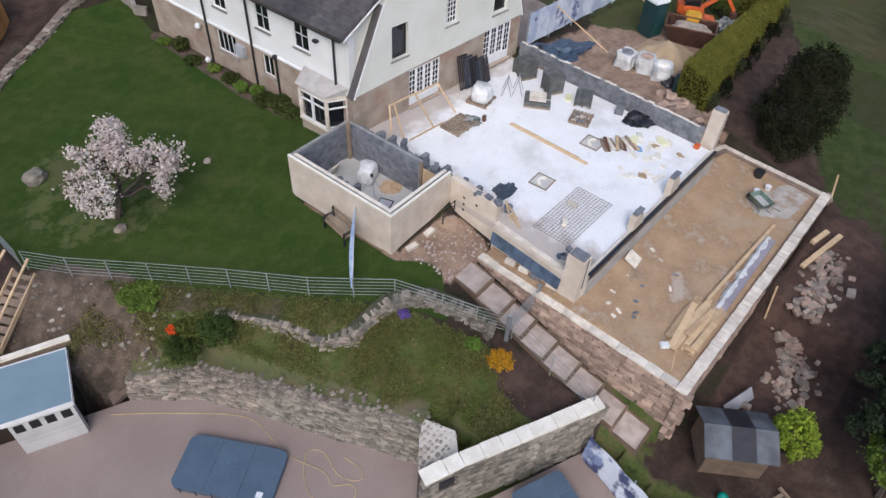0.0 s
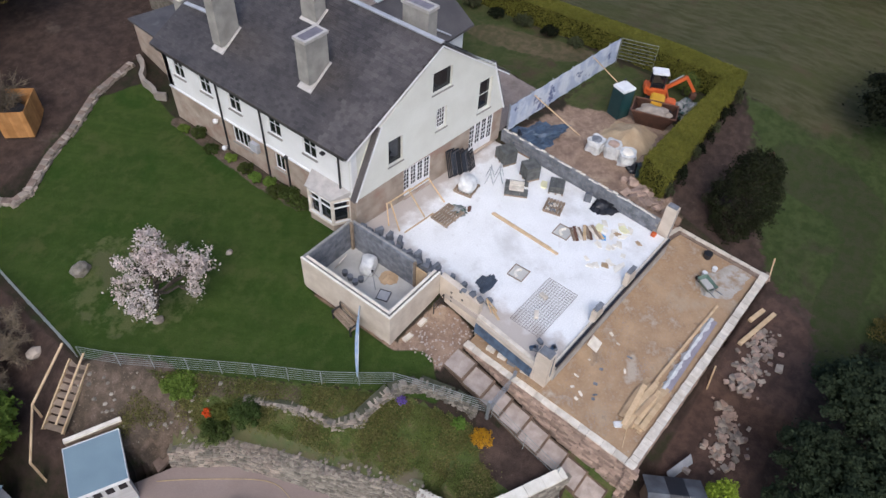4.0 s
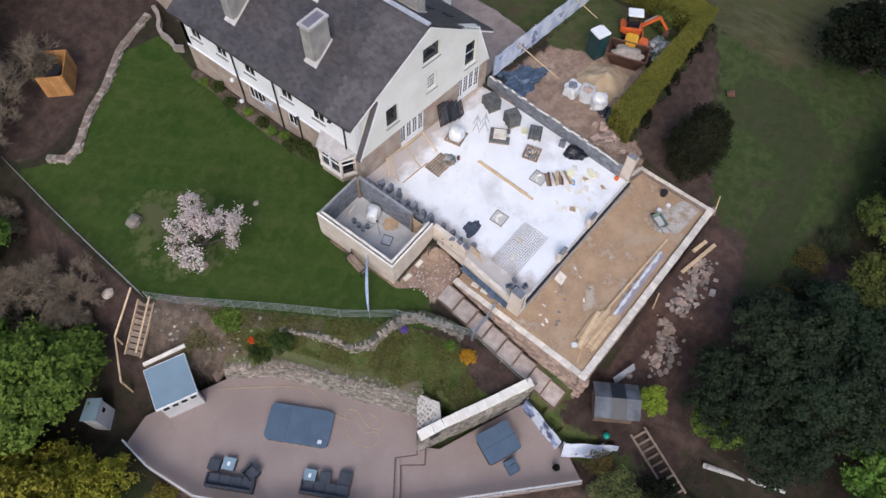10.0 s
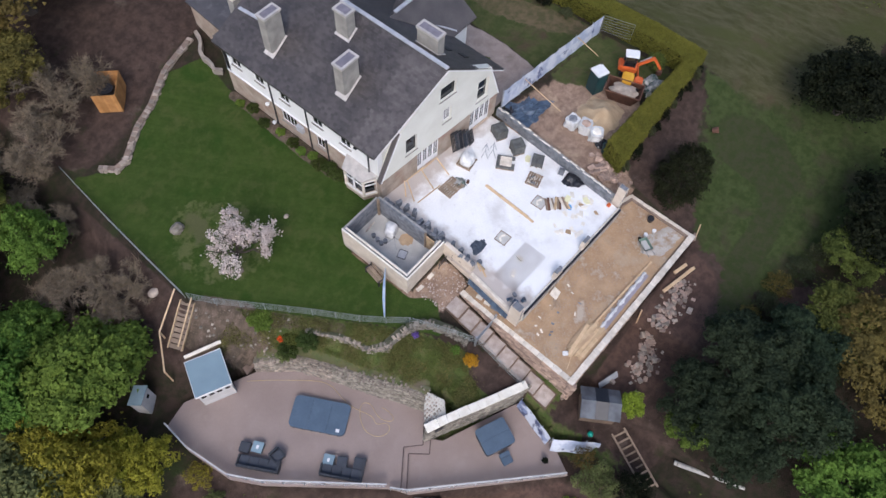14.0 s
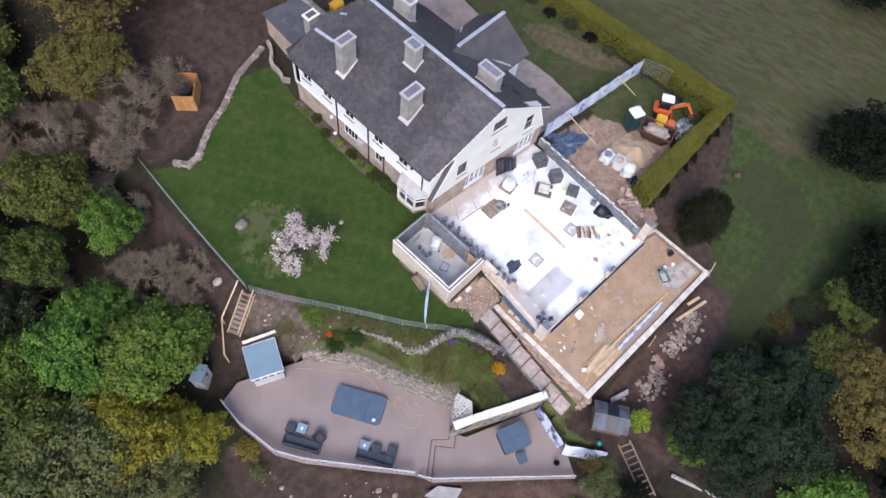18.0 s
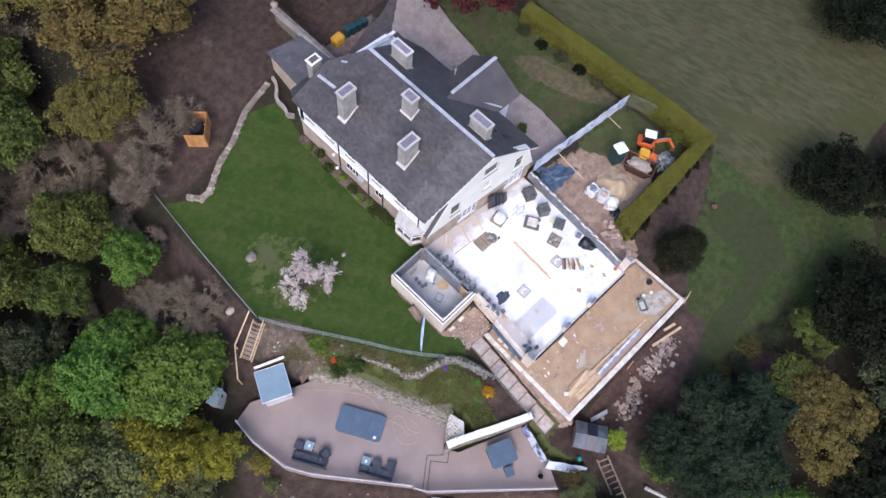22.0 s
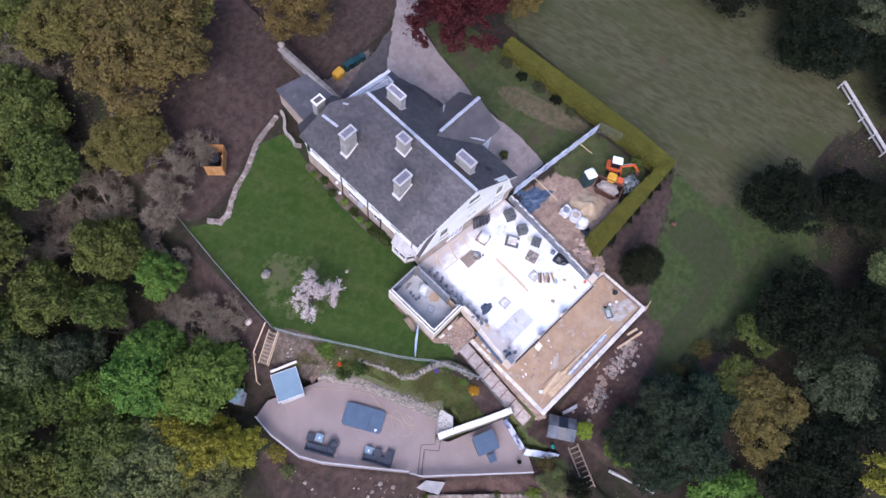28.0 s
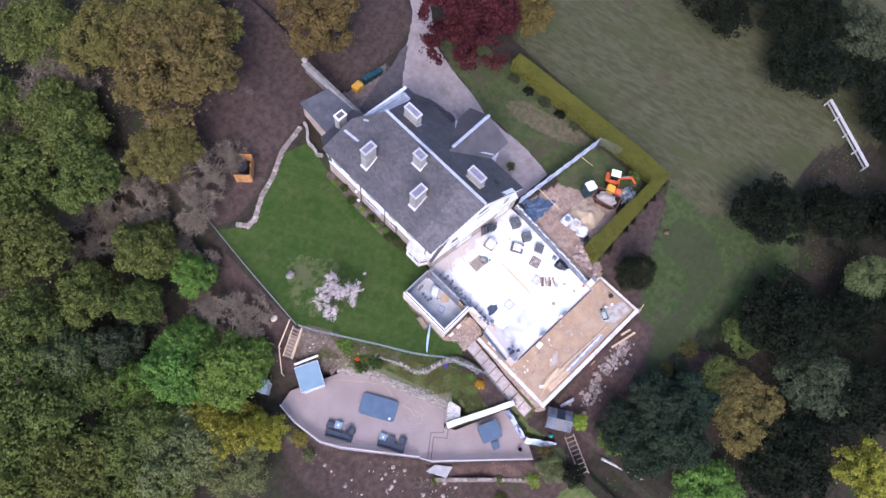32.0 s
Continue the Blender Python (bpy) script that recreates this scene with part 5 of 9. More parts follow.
strip("ridge_capping", (8.2, 11.5, 7.62), (13.45, 11.5, 7.62), 0.3, 0.06, M_lead, wing)
strip("valley", (8.75, 11.6, 7.06), (11.75, 14.1, 5.14), 0.22, 0.06, M_lead, wing)
strip("valley", (8.75, 11.4, 7.06), (11.75, 8.8, 5.14), 0.14, 0.06, M_lead, wing)
# north porch roof, annex and old wall
part("north_roof", prism([(5.8, 20.7), (6.0, 18.7), (9.9, 18.75), (10.15, 20.2)], 5.1, 5.36), M_lead, house, "flat lead gutter behind the parapet")
part("north_flat", prism([(5.9, 20.75), (5.9, 18.7), (11.3, 18.7), (11.3, 20.75)], 4.66, 4.9), M_slate, house)
part("north_parapet_wall", prism([(5.5, 20.75), (10.1, 20.15), (10.1, 20.9), (5.5, 21.2)], 4.4, 5.45), M_render, house)
strip("parapet", (5.4, 20.9, 5.52), (10.25, 20.3, 5.52), 0.34, 0.12, M_lead, house, "pale lead parapet capping")
strip("parapet", (10.2, 20.3, 5.52), (10.1, 18.7, 5.52), 0.3, 0.12, M_lead, house)
strip("parapet", (5.35, 20.9, 5.5), (5.0, 19.6, 6.6), 0.26, 0.08, M_lead, house)
M_felt = patchy(mat("grey_roof_felt", (0.098, 0.094, 0.100), (0.07, 0.067, 0.072), scale=0.8, fine=12, spread=0.04), (0.15, 0.145, 0.15), 1.4, 0.55, 0.7, 0.6)
annex = thing("annex", (0, 0, 0), label="flat dark felt-roofed outbuilding beside the house", category="outbuilding")
part("wall", prism([(2.3, 23.2), (6.0, 23.2), (5.7, 27.0), (2.6, 27.6)], -0.8, 2.85), M_base, annex)
part("roof", prism([(2.1, 23.0), (6.08, 23.0), (5.8, 27.2), (2.45, 27.85)], 2.85, 3.0), M_felt, annex, "flat dark felt roof")
part("lean_to_roof", slope_face([(0.3, 21.5, 4.7), (5.8, 21.5, 4.9), (5.8, 23.3, 3.6), (1.2, 23.2, 3.4)]), M_slate, annex)
part("lean_to_wall", prism([(0.9, 21.25), (5.7, 21.25), (5.7, 23.0), (1.4, 22.9)], -0.8, 3.35), M_render, annex)
strip("ridge_capping", (3.6, 21.2, 5.0), (5.2, 20.0, 7.6), 0.05, 0.05, M_lead, annex)
c = thing("chimney_stack", (3.5, 22.5, 0), label="short rendered chimney with pale rim over the annex", category="chimney")
part("shaft", box(-0.5, 0.5, -0.35, 0.35, 2.46, 6.0), M_chim, c)
part("capping", box(-0.58, 0.58, -0.42, 0.42, 6.003, 6.12, 0.01), M_cap, c)
part("slate_cap", box(-0.4, 0.4, -0.25, 0.25, 6.123, 6.14), M_slate, c)
ow = thing("wall_north", label="long old stone boundary wall with pale capping", category="wall", kind="structure")
part("face", prism([(6.1, 21.2), (6.5, 21.2), (6.5, 31.2), (6.1, 31.3)], -0.5, 2.9), M_grey_stone, ow)
coping(ow, [(6.1, 31.3), (6.1, 21.3)], [2.9, 2.9], 0.7, 0.46, 0.08, -0.2, random.Random(12), finish("coping_stone", box(-0.5, 0.5, -0.5, 0.5, -0.5, 0.5, 0.03), M_old_cap))
part("end_knob", lump(bmesh.new(), (6.3, 31.4, 3.1), (0.35, 0.35, 0.3), 3), M_old_cap, ow)


# ---- pool deck ----
part("deck", prism(DECK_UP, -5.6, -5.3), M_deck, label="broad smooth taupe pool deck", category="deck", kind="structure")
part("deck_lower", prism(DECK_LOW, -6.05, -5.64), M_deck, label="lower smooth taupe deck two steps down", category="deck", kind="structure")
part("deck_step", prism([(-9.2, -6.1), (-9.7, -6.53), (-10.63, -5.65), (-12.83, -7.32), (-12.66, -7.66), (-10.72, -6.13), (-9.85, -7.21), (-8.9, -6.5)], -5.9, -5.47), M_deck, label="taupe step between the two deck levels", category="step", kind="structure")
for path, z in (([(-9.3, -6.2), (-9.7, -6.53), (-10.63, -5.65), (-12.83, -7.32)], -5.296), ([(-9.0, -6.6), (-9.85, -7.22), (-10.72, -6.14), (-12.66, -7.67)], -5.466)):
    bm = bmesh.new()
    for a, b in zip(path, path[1:]):
        beam(bm, (*a, z), (*b, z), 0.07, 0.02)
    part("step_nosing", bm, M_deck_edge, label="dark nosing strip along the deck step", category="nosing", kind="structure")

M_clear = bpy.data.materials.new("clear_glass_panel")
M_clear.use_nodes = True
_n, _l = M_clear.node_tree.nodes, M_clear.node_tree.links
_b = _n["Principled BSDF"]
_b.inputs["Base Color"].default_value, _b.inputs["Roughness"].default_value = (0.62, 0.66, 0.68, 1), 0.12
_t, _x = _n.new("ShaderNodeBsdfTransparent"), _n.new("ShaderNodeMixShader")
_x.inputs[0].default_value = 0.4
_l.new(_t.outputs[0], _x.inputs[1]), _l.new(_b.outputs[0], _x.inputs[2]), _l.new(_x.outputs[0], _n["Material Output"].inputs[0])


def balustrade(path, z, label, high=0.95):
    """Posts, clear panels and a top rail along the deck's edge."""
    t = thing("balustrade", label=label, category="balustrade")
    for a, b in zip(path, path[1:]):
        a, b = Vector(a), Vector(b)
        n = max(1, round((b - a).length / 1.4))
        for i in range(n):
            p, q = a + (b - a) * i / n, a + (b - a) * (i + 1) / n
            part("post", box(p.x - 0.035, p.x + 0.035, p.y - 0.035, p.y + 0.035, z, z + high), M_galv, t)
            bm = bmesh.new()
            u = (q - p).normalized() * 0.06
            beam(bm, (p.x + u.x, p.y + u.y, z + 0.5), (q.x - u.x, q.y - u.y, z + 0.5), 0.015, 0.8)
            part("panel", bm, M_clear, t)
            bm = bmesh.new()
            beam(bm, (p.x, p.y, z + high + 0.025), (q.x, q.y, z + high + 0.025), 0.09, 0.045)
            part("top_rail", bm, M_shed, t)


balustrade([(-19.6, 7.0), (-19.7, 4.8), (-19.2, 1.6), (-18.1, -0.3), (-13.2, -6.5)], -5.3, "glass balustrade with pale grey top rail round the deck")
balustrade([(-13.15, -6.75), (-12.6, -7.65), (-5.15, -14.85)], -5.64, "glass balustrade with pale top rail on the lower deck")

# retaining wall behind the deck
rw = thing("retaining_wall", label="rough pale stone retaining wall behind the pool deck", category="wall", kind="structure")
stone_face(rw, [(-13.35, 5.45), (-11.45, 3.25), (-10.45, 0.95), (-9.55, -1.35), (-8.45, -3.85), (-8.0, -5.15)], -5.4, [-4.3, -3.75, -3.55, -3.45, -3.4, -3.3], ME_grey + ME_pale, M_head, random.Random(31), (0.3, 0.1), limit=290, thick=0.55, loose=1.1, batter=0.3)
# turf running up to the head of the wall
M_turf = patchy(mat("bank_turf", (0.072, 0.092, 0.028), (0.105, 0.100, 0.042), scale=1.6, fine=9, bump=0.5, spread=0.02), (0.125, 0.098, 0.062), 0.9, 0.52, 0.64, 0.9)
FOOT_LINE = [(-13.35, 5.45), (-11.45, 3.25), (-10.45, 0.95), (-9.55, -1.35), (-8.45, -3.85), (-8.0, -5.15)]
HEAD_Z = [-4.3, -3.75, -3.55, -3.45, -3.4, -3.3]
bm = bmesh.new()
ribs = []
for i in range(61):
    k = min(i / 12, 4.999)
    n, f = int(k), k - int(k)
    a, b = Vector(FOOT_LINE[n]), Vector(FOOT_LINE[n + 1])
    c, zh = a.lerp(b, f), HEAD_Z[n] + (HEAD_Z[n + 1] - HEAD_Z[n]) * f
    inward = Vector((0.905, 0.425))
    rib = []
    for d, lift in ((0.62, -0.4), (0.66 + 0.1 * noise.noise(Vector((i * 0.4, 0, 0))), 0.02), (0.95, 0.05), (1.3, 0.04), (1.75, -0.06)):
        q = c + inward * d
        g_ = ground_z(q.x, q.y)
        w = min(max((d - 0.62) / 0.8, 0), 1)
        rib.append(bm.verts.new((q.x, q.y, zh * (1 - w) + max(g_, zh - 0.2) * w + lift + 0.05 * noise.noise(Vector((q.x * 2, q.y * 2, 0))))))
    ribs.append(rib)
for p, q in zip(ribs, ribs[1:]):
    for k in range(4):
        bm.faces.new((p[k], p[k + 1], q[k + 1], q[k]))
part("turf_edge", bm, M_turf, label="ragged turf along the head of the retaining wall", category="turf", kind="structure", smooth=True)
# stones lying along its head
bm = bmesh.new()
rr = random.Random(32)
for i in range(220):
    k = rr.random()
    x, y = -12.6 + 5.2 * k + rr.uniform(-0.15, 0.5), 5.2 - 10.2 * k + rr.uniform(-0.2, 0.2)
    if True:
        s = rr.uniform(0.04, 0.13)
        lump(bm, (x, y, max(ground_z(x, y), -3.72 + 0.045 * k * 10 - 0.1) + s * 0.2), (s, s * 0.8, s * 0.5), i, level=1)
part("loose_stones", bm, M_pale_stone, label="loose stones along the head of the retaining wall", category="stones", kind="stuff")

# garden wall with white coping, and its pebbled end
gw = thing("garden_wall", label="grey stone garden wall with broad white coping", category="wall", kind="structure")
GPATH = [(-9.35, -6.5), (-7.98, -7.15), (-5.6, -8.4), (-2.95, -9.7)]
stone_face(gw, GPATH, -5.8, [-3.0, -2.85, -2.72, -2.65], ME_grey, M_joint, random.Random(33), (0.4, 0.17), limit=260, thick=0.5)
ME_white = finish("coping_stone", box(-0.5, 0.5, -0.5, 0.5, -0.5, 0.5, 0.03), M_cap)
coping(gw, GPATH, [-3.0, -2.85, -2.72, -2.65], 0.85, 0.56, 0.13, 0.2, random.Random(34), ME_white)
v = part("vent", box(-0.3, 0.3, -0.02, 0.02, -0.25, 0.25), M_black, gw, "dark square vent")
v.matrix_basis = pose(-8.62, -6.93, -3.5, 0, 0, -25)
pe = thing("pebbled_slope", label="sloping wall end set with rounded stones in white mortar", category="wall end", kind="structure")
QUAD = [(-8.0, -5.15), (-7.3, -4.75), (-7.0, -6.0), (-7.9, -6.9), (-9.3, -6.3)]
part("mortar_bed", prism(QUAD, -5.6, [-3.35, -3.3, -3.15, -3.05, -3.3]), mat("pale_mortar", (0.62, 0.58, 0.50), (0.5, 0.46, 0.39), scale=3), pe)
rr = random.Random(35)
for i in range(130):
    x, y = -9.3 + 0.235 * (i % 11) + rr.uniform(-0.05, 0.05), -6.9 + 0.2 * (i // 11) + rr.uniform(-0.04, 0.04)
    if inside(x, y, QUAD):
        s = rr.uniform(0.09, 0.135)
        part("pebble", lump(bmesh.new(), (x, y, -3.26 + 0.03 * (x + 8) - 0.1 * (y + 6)), (s, s * 0.8, 0.1), i, level=1), M_pale_stone, pe)

# low stone edging of the bed under the lower deck
lw = thing("bed_edging", label="low pale stone edging of a bare bed below the deck", category="wall", kind="structure")
LW = [(-13.2, -9.3), (-11.6, -10.9), (-8.8, -13.7), (-6.0, -16.7)]
stone_face(lw, LW[::-1], [ground_z(*p) - 0.4 for p in LW[::-1]], [ground_z(*p) + 0.45 for p in LW[::-1]], ME_pale, M_bedding, random.Random(37), (0.36, 0.16), limit=200, deep=0.3, thick=0.4)
part("concrete_pad", prism([(-13.6, -8.0), (-12.5, -8.2), (-11.4, -9.6), (-12.6, -9.9)], -6.6, -5.95), M_kerb, label="pale concrete landing below the deck corner", category="landing", kind="structure")

# covers, tub and seats
SPA = pose(-12.7, -0.07, -5.3, 0, 0, -60.7)


def rounded(w, d, r, z0, z1, bm=None, n=5):
    pts = []
    for cx, cy, a0 in ((w / 2 - r, d / 2 - r, 0), (-w / 2 + r, d / 2 - r, 90), (-w / 2 + r, -d / 2 + r, 180), (w / 2 - r, -d / 2 + r, 270)):
        for i in range(n + 1):
            a = radians(a0 + 90 * i / n)
            pts.append((cx + r * math.cos(a), cy + r * math.sin(a)))
    return prism(pts, z0, z1, bm)


spa = thing("swim_spa_cover", label="long blue-grey padded swim spa cover on the deck", category="spa cover")
spa.matrix_world = SPA
part("tub_rim", rounded(3.74, 2.06, 0.3, 0.0, 0.1), M_black, spa, "dark rim under the cover")
for i, (a, b) in enumerate(((-1.9, -0.64), (-0.63, 0.63), (0.64, 1.9))):
    bm = rounded(3.82, 2.14, 0.34, 0.1, 0.34)
    bmesh.ops.bisect_plane(bm, geom=bm.verts[:] + bm.edges[:] + bm.faces[:], plane_co=(a, 0, 0), plane_no=(-1, 0, 0), clear_outer=True)
    bmesh.ops.bisect_plane(bm, geom=bm.verts[:] + bm.edges[:] + bm.faces[:], plane_co=(b, 0, 0), plane_no=(1, 0, 0), clear_outer=True)
    bmesh.ops.holes_fill(bm, edges=bm.edges[:])
    part("cover_panel", bm, M_cover, spa)
part("label_patch", box(1.28, 1.52, -0.9, -0.68, 0.342, 0.35), M_frame, spa, "small white label")
for x in (-1.5, -0.9, -0.3, 0.3, 0.9, 1.5):
    part("strap", box(x - 0.03, x + 0.03, -1.09, -1.072, 0.0, 0.3), M_black, spa)
    part("strap", box(x - 0.03, x + 0.03, 1.072, 1.09, 0.0, 0.3), M_black, spa)

tub = thing("hot_tub", label="square hot tub with folding blue-grey cover", category="hot tub")
tub.matrix_world = pose(-6.3, -9.85, -5.64, 0, 0, -23.5)
part("cabinet", rounded(2.0, 1.72, 0.22, 0.0, 0.78), M_rattan, tub, "dark cabinet")
for a, b in ((-1.0, -0.008), (0.008, 1.0)):
    bm = rounded(2.16, 1.84, 0.2, 0.78, 0.9)
    bmesh.ops.bisect_plane(bm, geom=bm.verts[:] + bm.edges[:] + bm.faces[:], plane_co=(0, a * 0.92, 0), plane_no=(0, -1, 0), clear_outer=True)
    bmesh.ops.bisect_plane(bm, geom=bm.verts[:] + bm.edges[:] + bm.faces[:], plane_co=(0, b * 0.92, 0), plane_no=(0, 1, 0), clear_outer=True)
    bmesh.ops.holes_fill(bm, edges=bm.edges[:])
    part("cover_half", bm, M_cover, tub)
bm = bmesh.new()
tube(bm, (1.06, -0.8, 0.75), (1.06, 0.8, 0.75), 0.02)
part("cover_lifter", bm, M_black, tub)
st = thing("spa_steps", label="small dark plastic steps beside the hot tub", category="steps")
st.matrix_world = pose(-6.75, -11.15, -5.64, 0, 0, -23.5)
part("lower_tread", box(-0.35, 0.35, -0.5, -0.02, 0, 0.2, 0.02), M_cover, st)
part("upper_tread", box(-0.35, 0.35, -0.02, 0.28, 0, 0.4, 0.02), M_cover, st)


def sofa(m, seats, ret, label):
    """A modular rattan sofa: seats in a row, and a return at its far end."""
    t = thing("corner_sofa", label=label, category="sofa")
    t.matrix_world = m
    w = 0.64
    for i in range(seats):
        x = i * w
        part("seat_base", box(x + 0.004, x + w - 0.004, 0, 0.78, 0.05, 0.3, 0.02), M_rattan, t)
        part("seat_cushion", box(x + 0.01, x + w - 0.01, 0.16, 0.78, 0.302, 0.42, 0.035), M_cushion, t)
        part("back_rest", box(x + 0.004, x + w - 0.004, -0.02, 0.14, 0.302, 0.68, 0.03), M_rattan, t)
    x = seats * w
    part("arm_rest", box(-0.1, 0, 0, 0.78, 0.05, 0.55, 0.03), M_rattan, t)
    part("arm_rest", box(x, x + 0.12, -0.02, 0.8 + ret, 0.05, 0.66, 0.03), M_rattan, t)
    if ret:
        part("seat_base", box(x - w, x, 0.785, 0.78 + ret, 0.05, 0.3, 0.02), M_rattan, t)
        part("seat_cushion", box(x - w + 0.01, x - 0.01, 0.79, 0.77 + ret, 0.302, 0.42, 0.035), M_cushion, t)


DIRS = -60.3
sofa(pose(-18.45, 1.62, -5.3, 0, 0, DIRS), 4, 0.0, "dark grey four-seat rattan sofa at the deck edge")
sofa(pose(-15.45, -2.8, -5.3, 0, 0, DIRS), 4, 0.75, "dark grey L-shaped rattan corner sofa at the deck edge")
ch = thing("armchair", label="dark grey rattan armchair turned towards the sofa", category="armchair")
ch.matrix_world = pose(-16.35, 0.15, -5.3, 0, 0, 175)
part("seat_base", box(-0.36, 0.36, -0.36, 0.36, 0.05, 0.3, 0.02), M_rattan, ch)
part("seat_cushion", box(-0.3, 0.3, -0.26, 0.35, 0.302, 0.42, 0.04), M_cushion, ch)
part("back_rest", box(-0.36, 0.36, -0.42, -0.3, 0.302, 0.7, 0.03), M_rattan, ch)
part("arm_rest", box(-0.42, -0.31, -0.36, 0.36, 0.302, 0.55, 0.03), M_rattan, ch)
part("arm_rest", box(0.31, 0.42, -0.36, 0.36, 0.302, 0.55, 0.03), M_rattan, ch)
for (x, y), glass in (((-17.3, 2.15), 0), ((-16.78, 1.5), 1), ((-14.42, -2.55), 1), ((-13.95, -3.3), 0)):
    if glass:
        t = thing("coffee_table", label="low square rattan table with pale blue glass top", category="table", group="deck tables")
        part("body", box(-0.34, 0.34, -0.34, 0.34, 0, 0.38, 0.02), M_rattan, t)
        part("glass_top", box(-0.35, 0.35, -0.35, 0.35, 0.383, 0.395), M_shed_roof, t, "pale blue glass top")
        part("dish", box(-0.08, 0.08, -0.12, 0.12, 0.397, 0.43, 0.02), M_frame, t, "small white dish")
    else:
        t = thing("footstool", label="square dark rattan footstool with cushion", category="footstool", group="deck footstools")
        part("body", box(-0.33, 0.33, -0.33, 0.33, 0.03, 0.28, 0.02), M_rattan, t)
        part("cushion", box(-0.34, 0.34, -0.34, 0.34, 0.283, 0.4, 0.04), M_cushion, t)
    t.matrix_world = pose(x, y, -5.3, 0, 0, DIRS + rr.uniform(-6, 6))
pot = thing("plant_pot", (-5.3, -13.3, -5.64), label="small dark shrub in a pot on the lower deck", category="plant")
bm = bmesh.new()
tube(bm, (0, 0, 0), (0, 0, 0.3), 0.14, 0.19, 12)
part("pot", bm, M_black, pot)
# hose lying on the deck
cu = bpy.data.curves.new("hose", "CURVE")
cu.dimensions, cu.bevel_depth = "3D", 0.018
sp = cu.splines.new("NURBS")
HOSE = [(-14.2, 5.4), (-13.4, 4.6), (-12.4, 3.4), (-11.2, 2.0), (-10.6, 0.9), (-10.9, -0.2), (-10.9, -1.6), (-10.3, -2.8), (-10.9, -3.3), (-10.0, -3.7), (-10.4, -4.4), (-11.3, -4.0), (-11.6, -3.0), (-11.0, -2.0), (-10.2, -1.4), (-9.8, -2.2), (-10.4, -3.0), (-9.9, -4.2), (-9.4, -3.8), (-9.6, -2.8)]
sp.points.add(len(HOSE) - 1)
for p, (x, y) in zip(sp.points, HOSE):
    p.co = (x, y, -5.28, 1)
sp.use_endpoint_u = True
hose = tagged(new("garden_hose", cu), "thin pale yellow garden hose lying across the deck", "hose")
cu.materials.append(mat("yellow_hose", (0.56, 0.42, 0.22), bump=0))

# summer house
sh = thing("summer_house", label="pale grey timber summer house with flat blue-grey roof", category="shed")
sh.matrix_world = pose(-15.65, 6.83, -5.3, 0, 0, -25) @ Matrix.Diagonal((0.83, 1.08, 1, 1))
part("wall_box", box(-1.3, 1.3, -1.05, 1.05, 0, 2.2), M_shed, sh)
part("roof", box(-1.42, 1.42, -1.18, 1.2, 2.2, 2.3), M_shed_roof, sh, "flat pale blue-grey felt roof")
bm = bmesh.new()
for q in ((-1.45, 1.45, -1.21, -1.18), (-1.45, 1.45, 1.2, 1.23), (-1.45, -1.42, -1.18, 1.2), (1.42, 1.45, -1.18, 1.2)):
    bx(bm, *q, 2.1, 2.33)
part("fascia", bm, M_frame, sh)
for x in (-0.95, -0.32, 0.3, 0.95):
    part("window", box(x - 0.2, x + 0.2, -1.062, -1.052, 1.35, 1.8), M_glass, sh)
part("door", box(1.302, 1.33, -0.75, 0.75, 0.05, 1.95), M_glass, sh, "dark glazed double door")
for i in range(9):
    part("board", box(-1.3, 1.3, -1.056, -1.0505, 0.02 + i * 0.14, 0.15 + i * 0.14), M_shed, sh)
beam_t = thing("timber_wall_plate", label="pale weathered timber rail behind the summer house", category="rail")
bm = bmesh.new()
beam(bm, (-13.66, 7.8, -2.9), (-15.95, 8.75, -2.9), 0.2, 0.14)
part("plate", bm, M_coping, beam_t)
part("backing", prism([(-13.68, 7.78), (-13.64, 7.86), (-15.93, 8.81), (-15.97, 8.73)], -5.6, -2.98), M_wood_old, beam_t)
part("hearth_pad", prism([(-13.9, 5.7), (-12.8, 5.9), (-12.5, 6.6), (-13.6, 7.0)], -5.5, -5.26), M_rubble, label="rusty stained paving patch beside the summer house", category="paving", kind="structure")
s2 = thing("small_shed", label="small pale shed with blue-grey roof under the trees", category="shed")
s2.matrix_world = pose(-19.6, 9.6, -5.65, 0, 0, 33) @ Matrix.Diagonal((0.76, 0.76, 0.9, 1))
part("wall_box", box(-0.78, 0.78, -0.75, 0.45, -0.8, 1.75), M_shed, s2)
part("gable", prism([(-0.78, -0.75), (0.78, -0.75), (0.78, 0.45), (-0.78, 0.45)], 1.7, [2.2, 2.2, 1.76, 1.76]), M_shed, s2)
part("roof", prism([(-0.88, -0.85), (0.88, -0.85), (0.88, 0.55), (-0.88, 0.55)], [2.2, 2.2, 1.74, 1.74], [2.26, 2.26, 1.8, 1.8]), M_shed_roof, s2, "blue-grey felt roof")
part("window", box(0.05, 0.4, -0.765, -0.752, 1.2, 1.6), M_glass, s2)
os_ = thing("old_shed", label="old shed with patched weathered grey felt roof", category="shed")
os_.matrix_world = pose(-0.78, -13.92, -4.1, 0, 0, -57)
part("wall_box", box(-1.1, 1.1, -0.85, 0.85, 0, 1.4), M_board, os_)
part("roof", prism([(-1.3, -1.05), (1.3, -1.05), (1.3, 0), (-1.3, 0)], [1.35, 1.35, 1.85, 1.85], [1.4, 1.4, 1.9, 1.9]), M_oldshed, os_, "weathered felt roof slope")
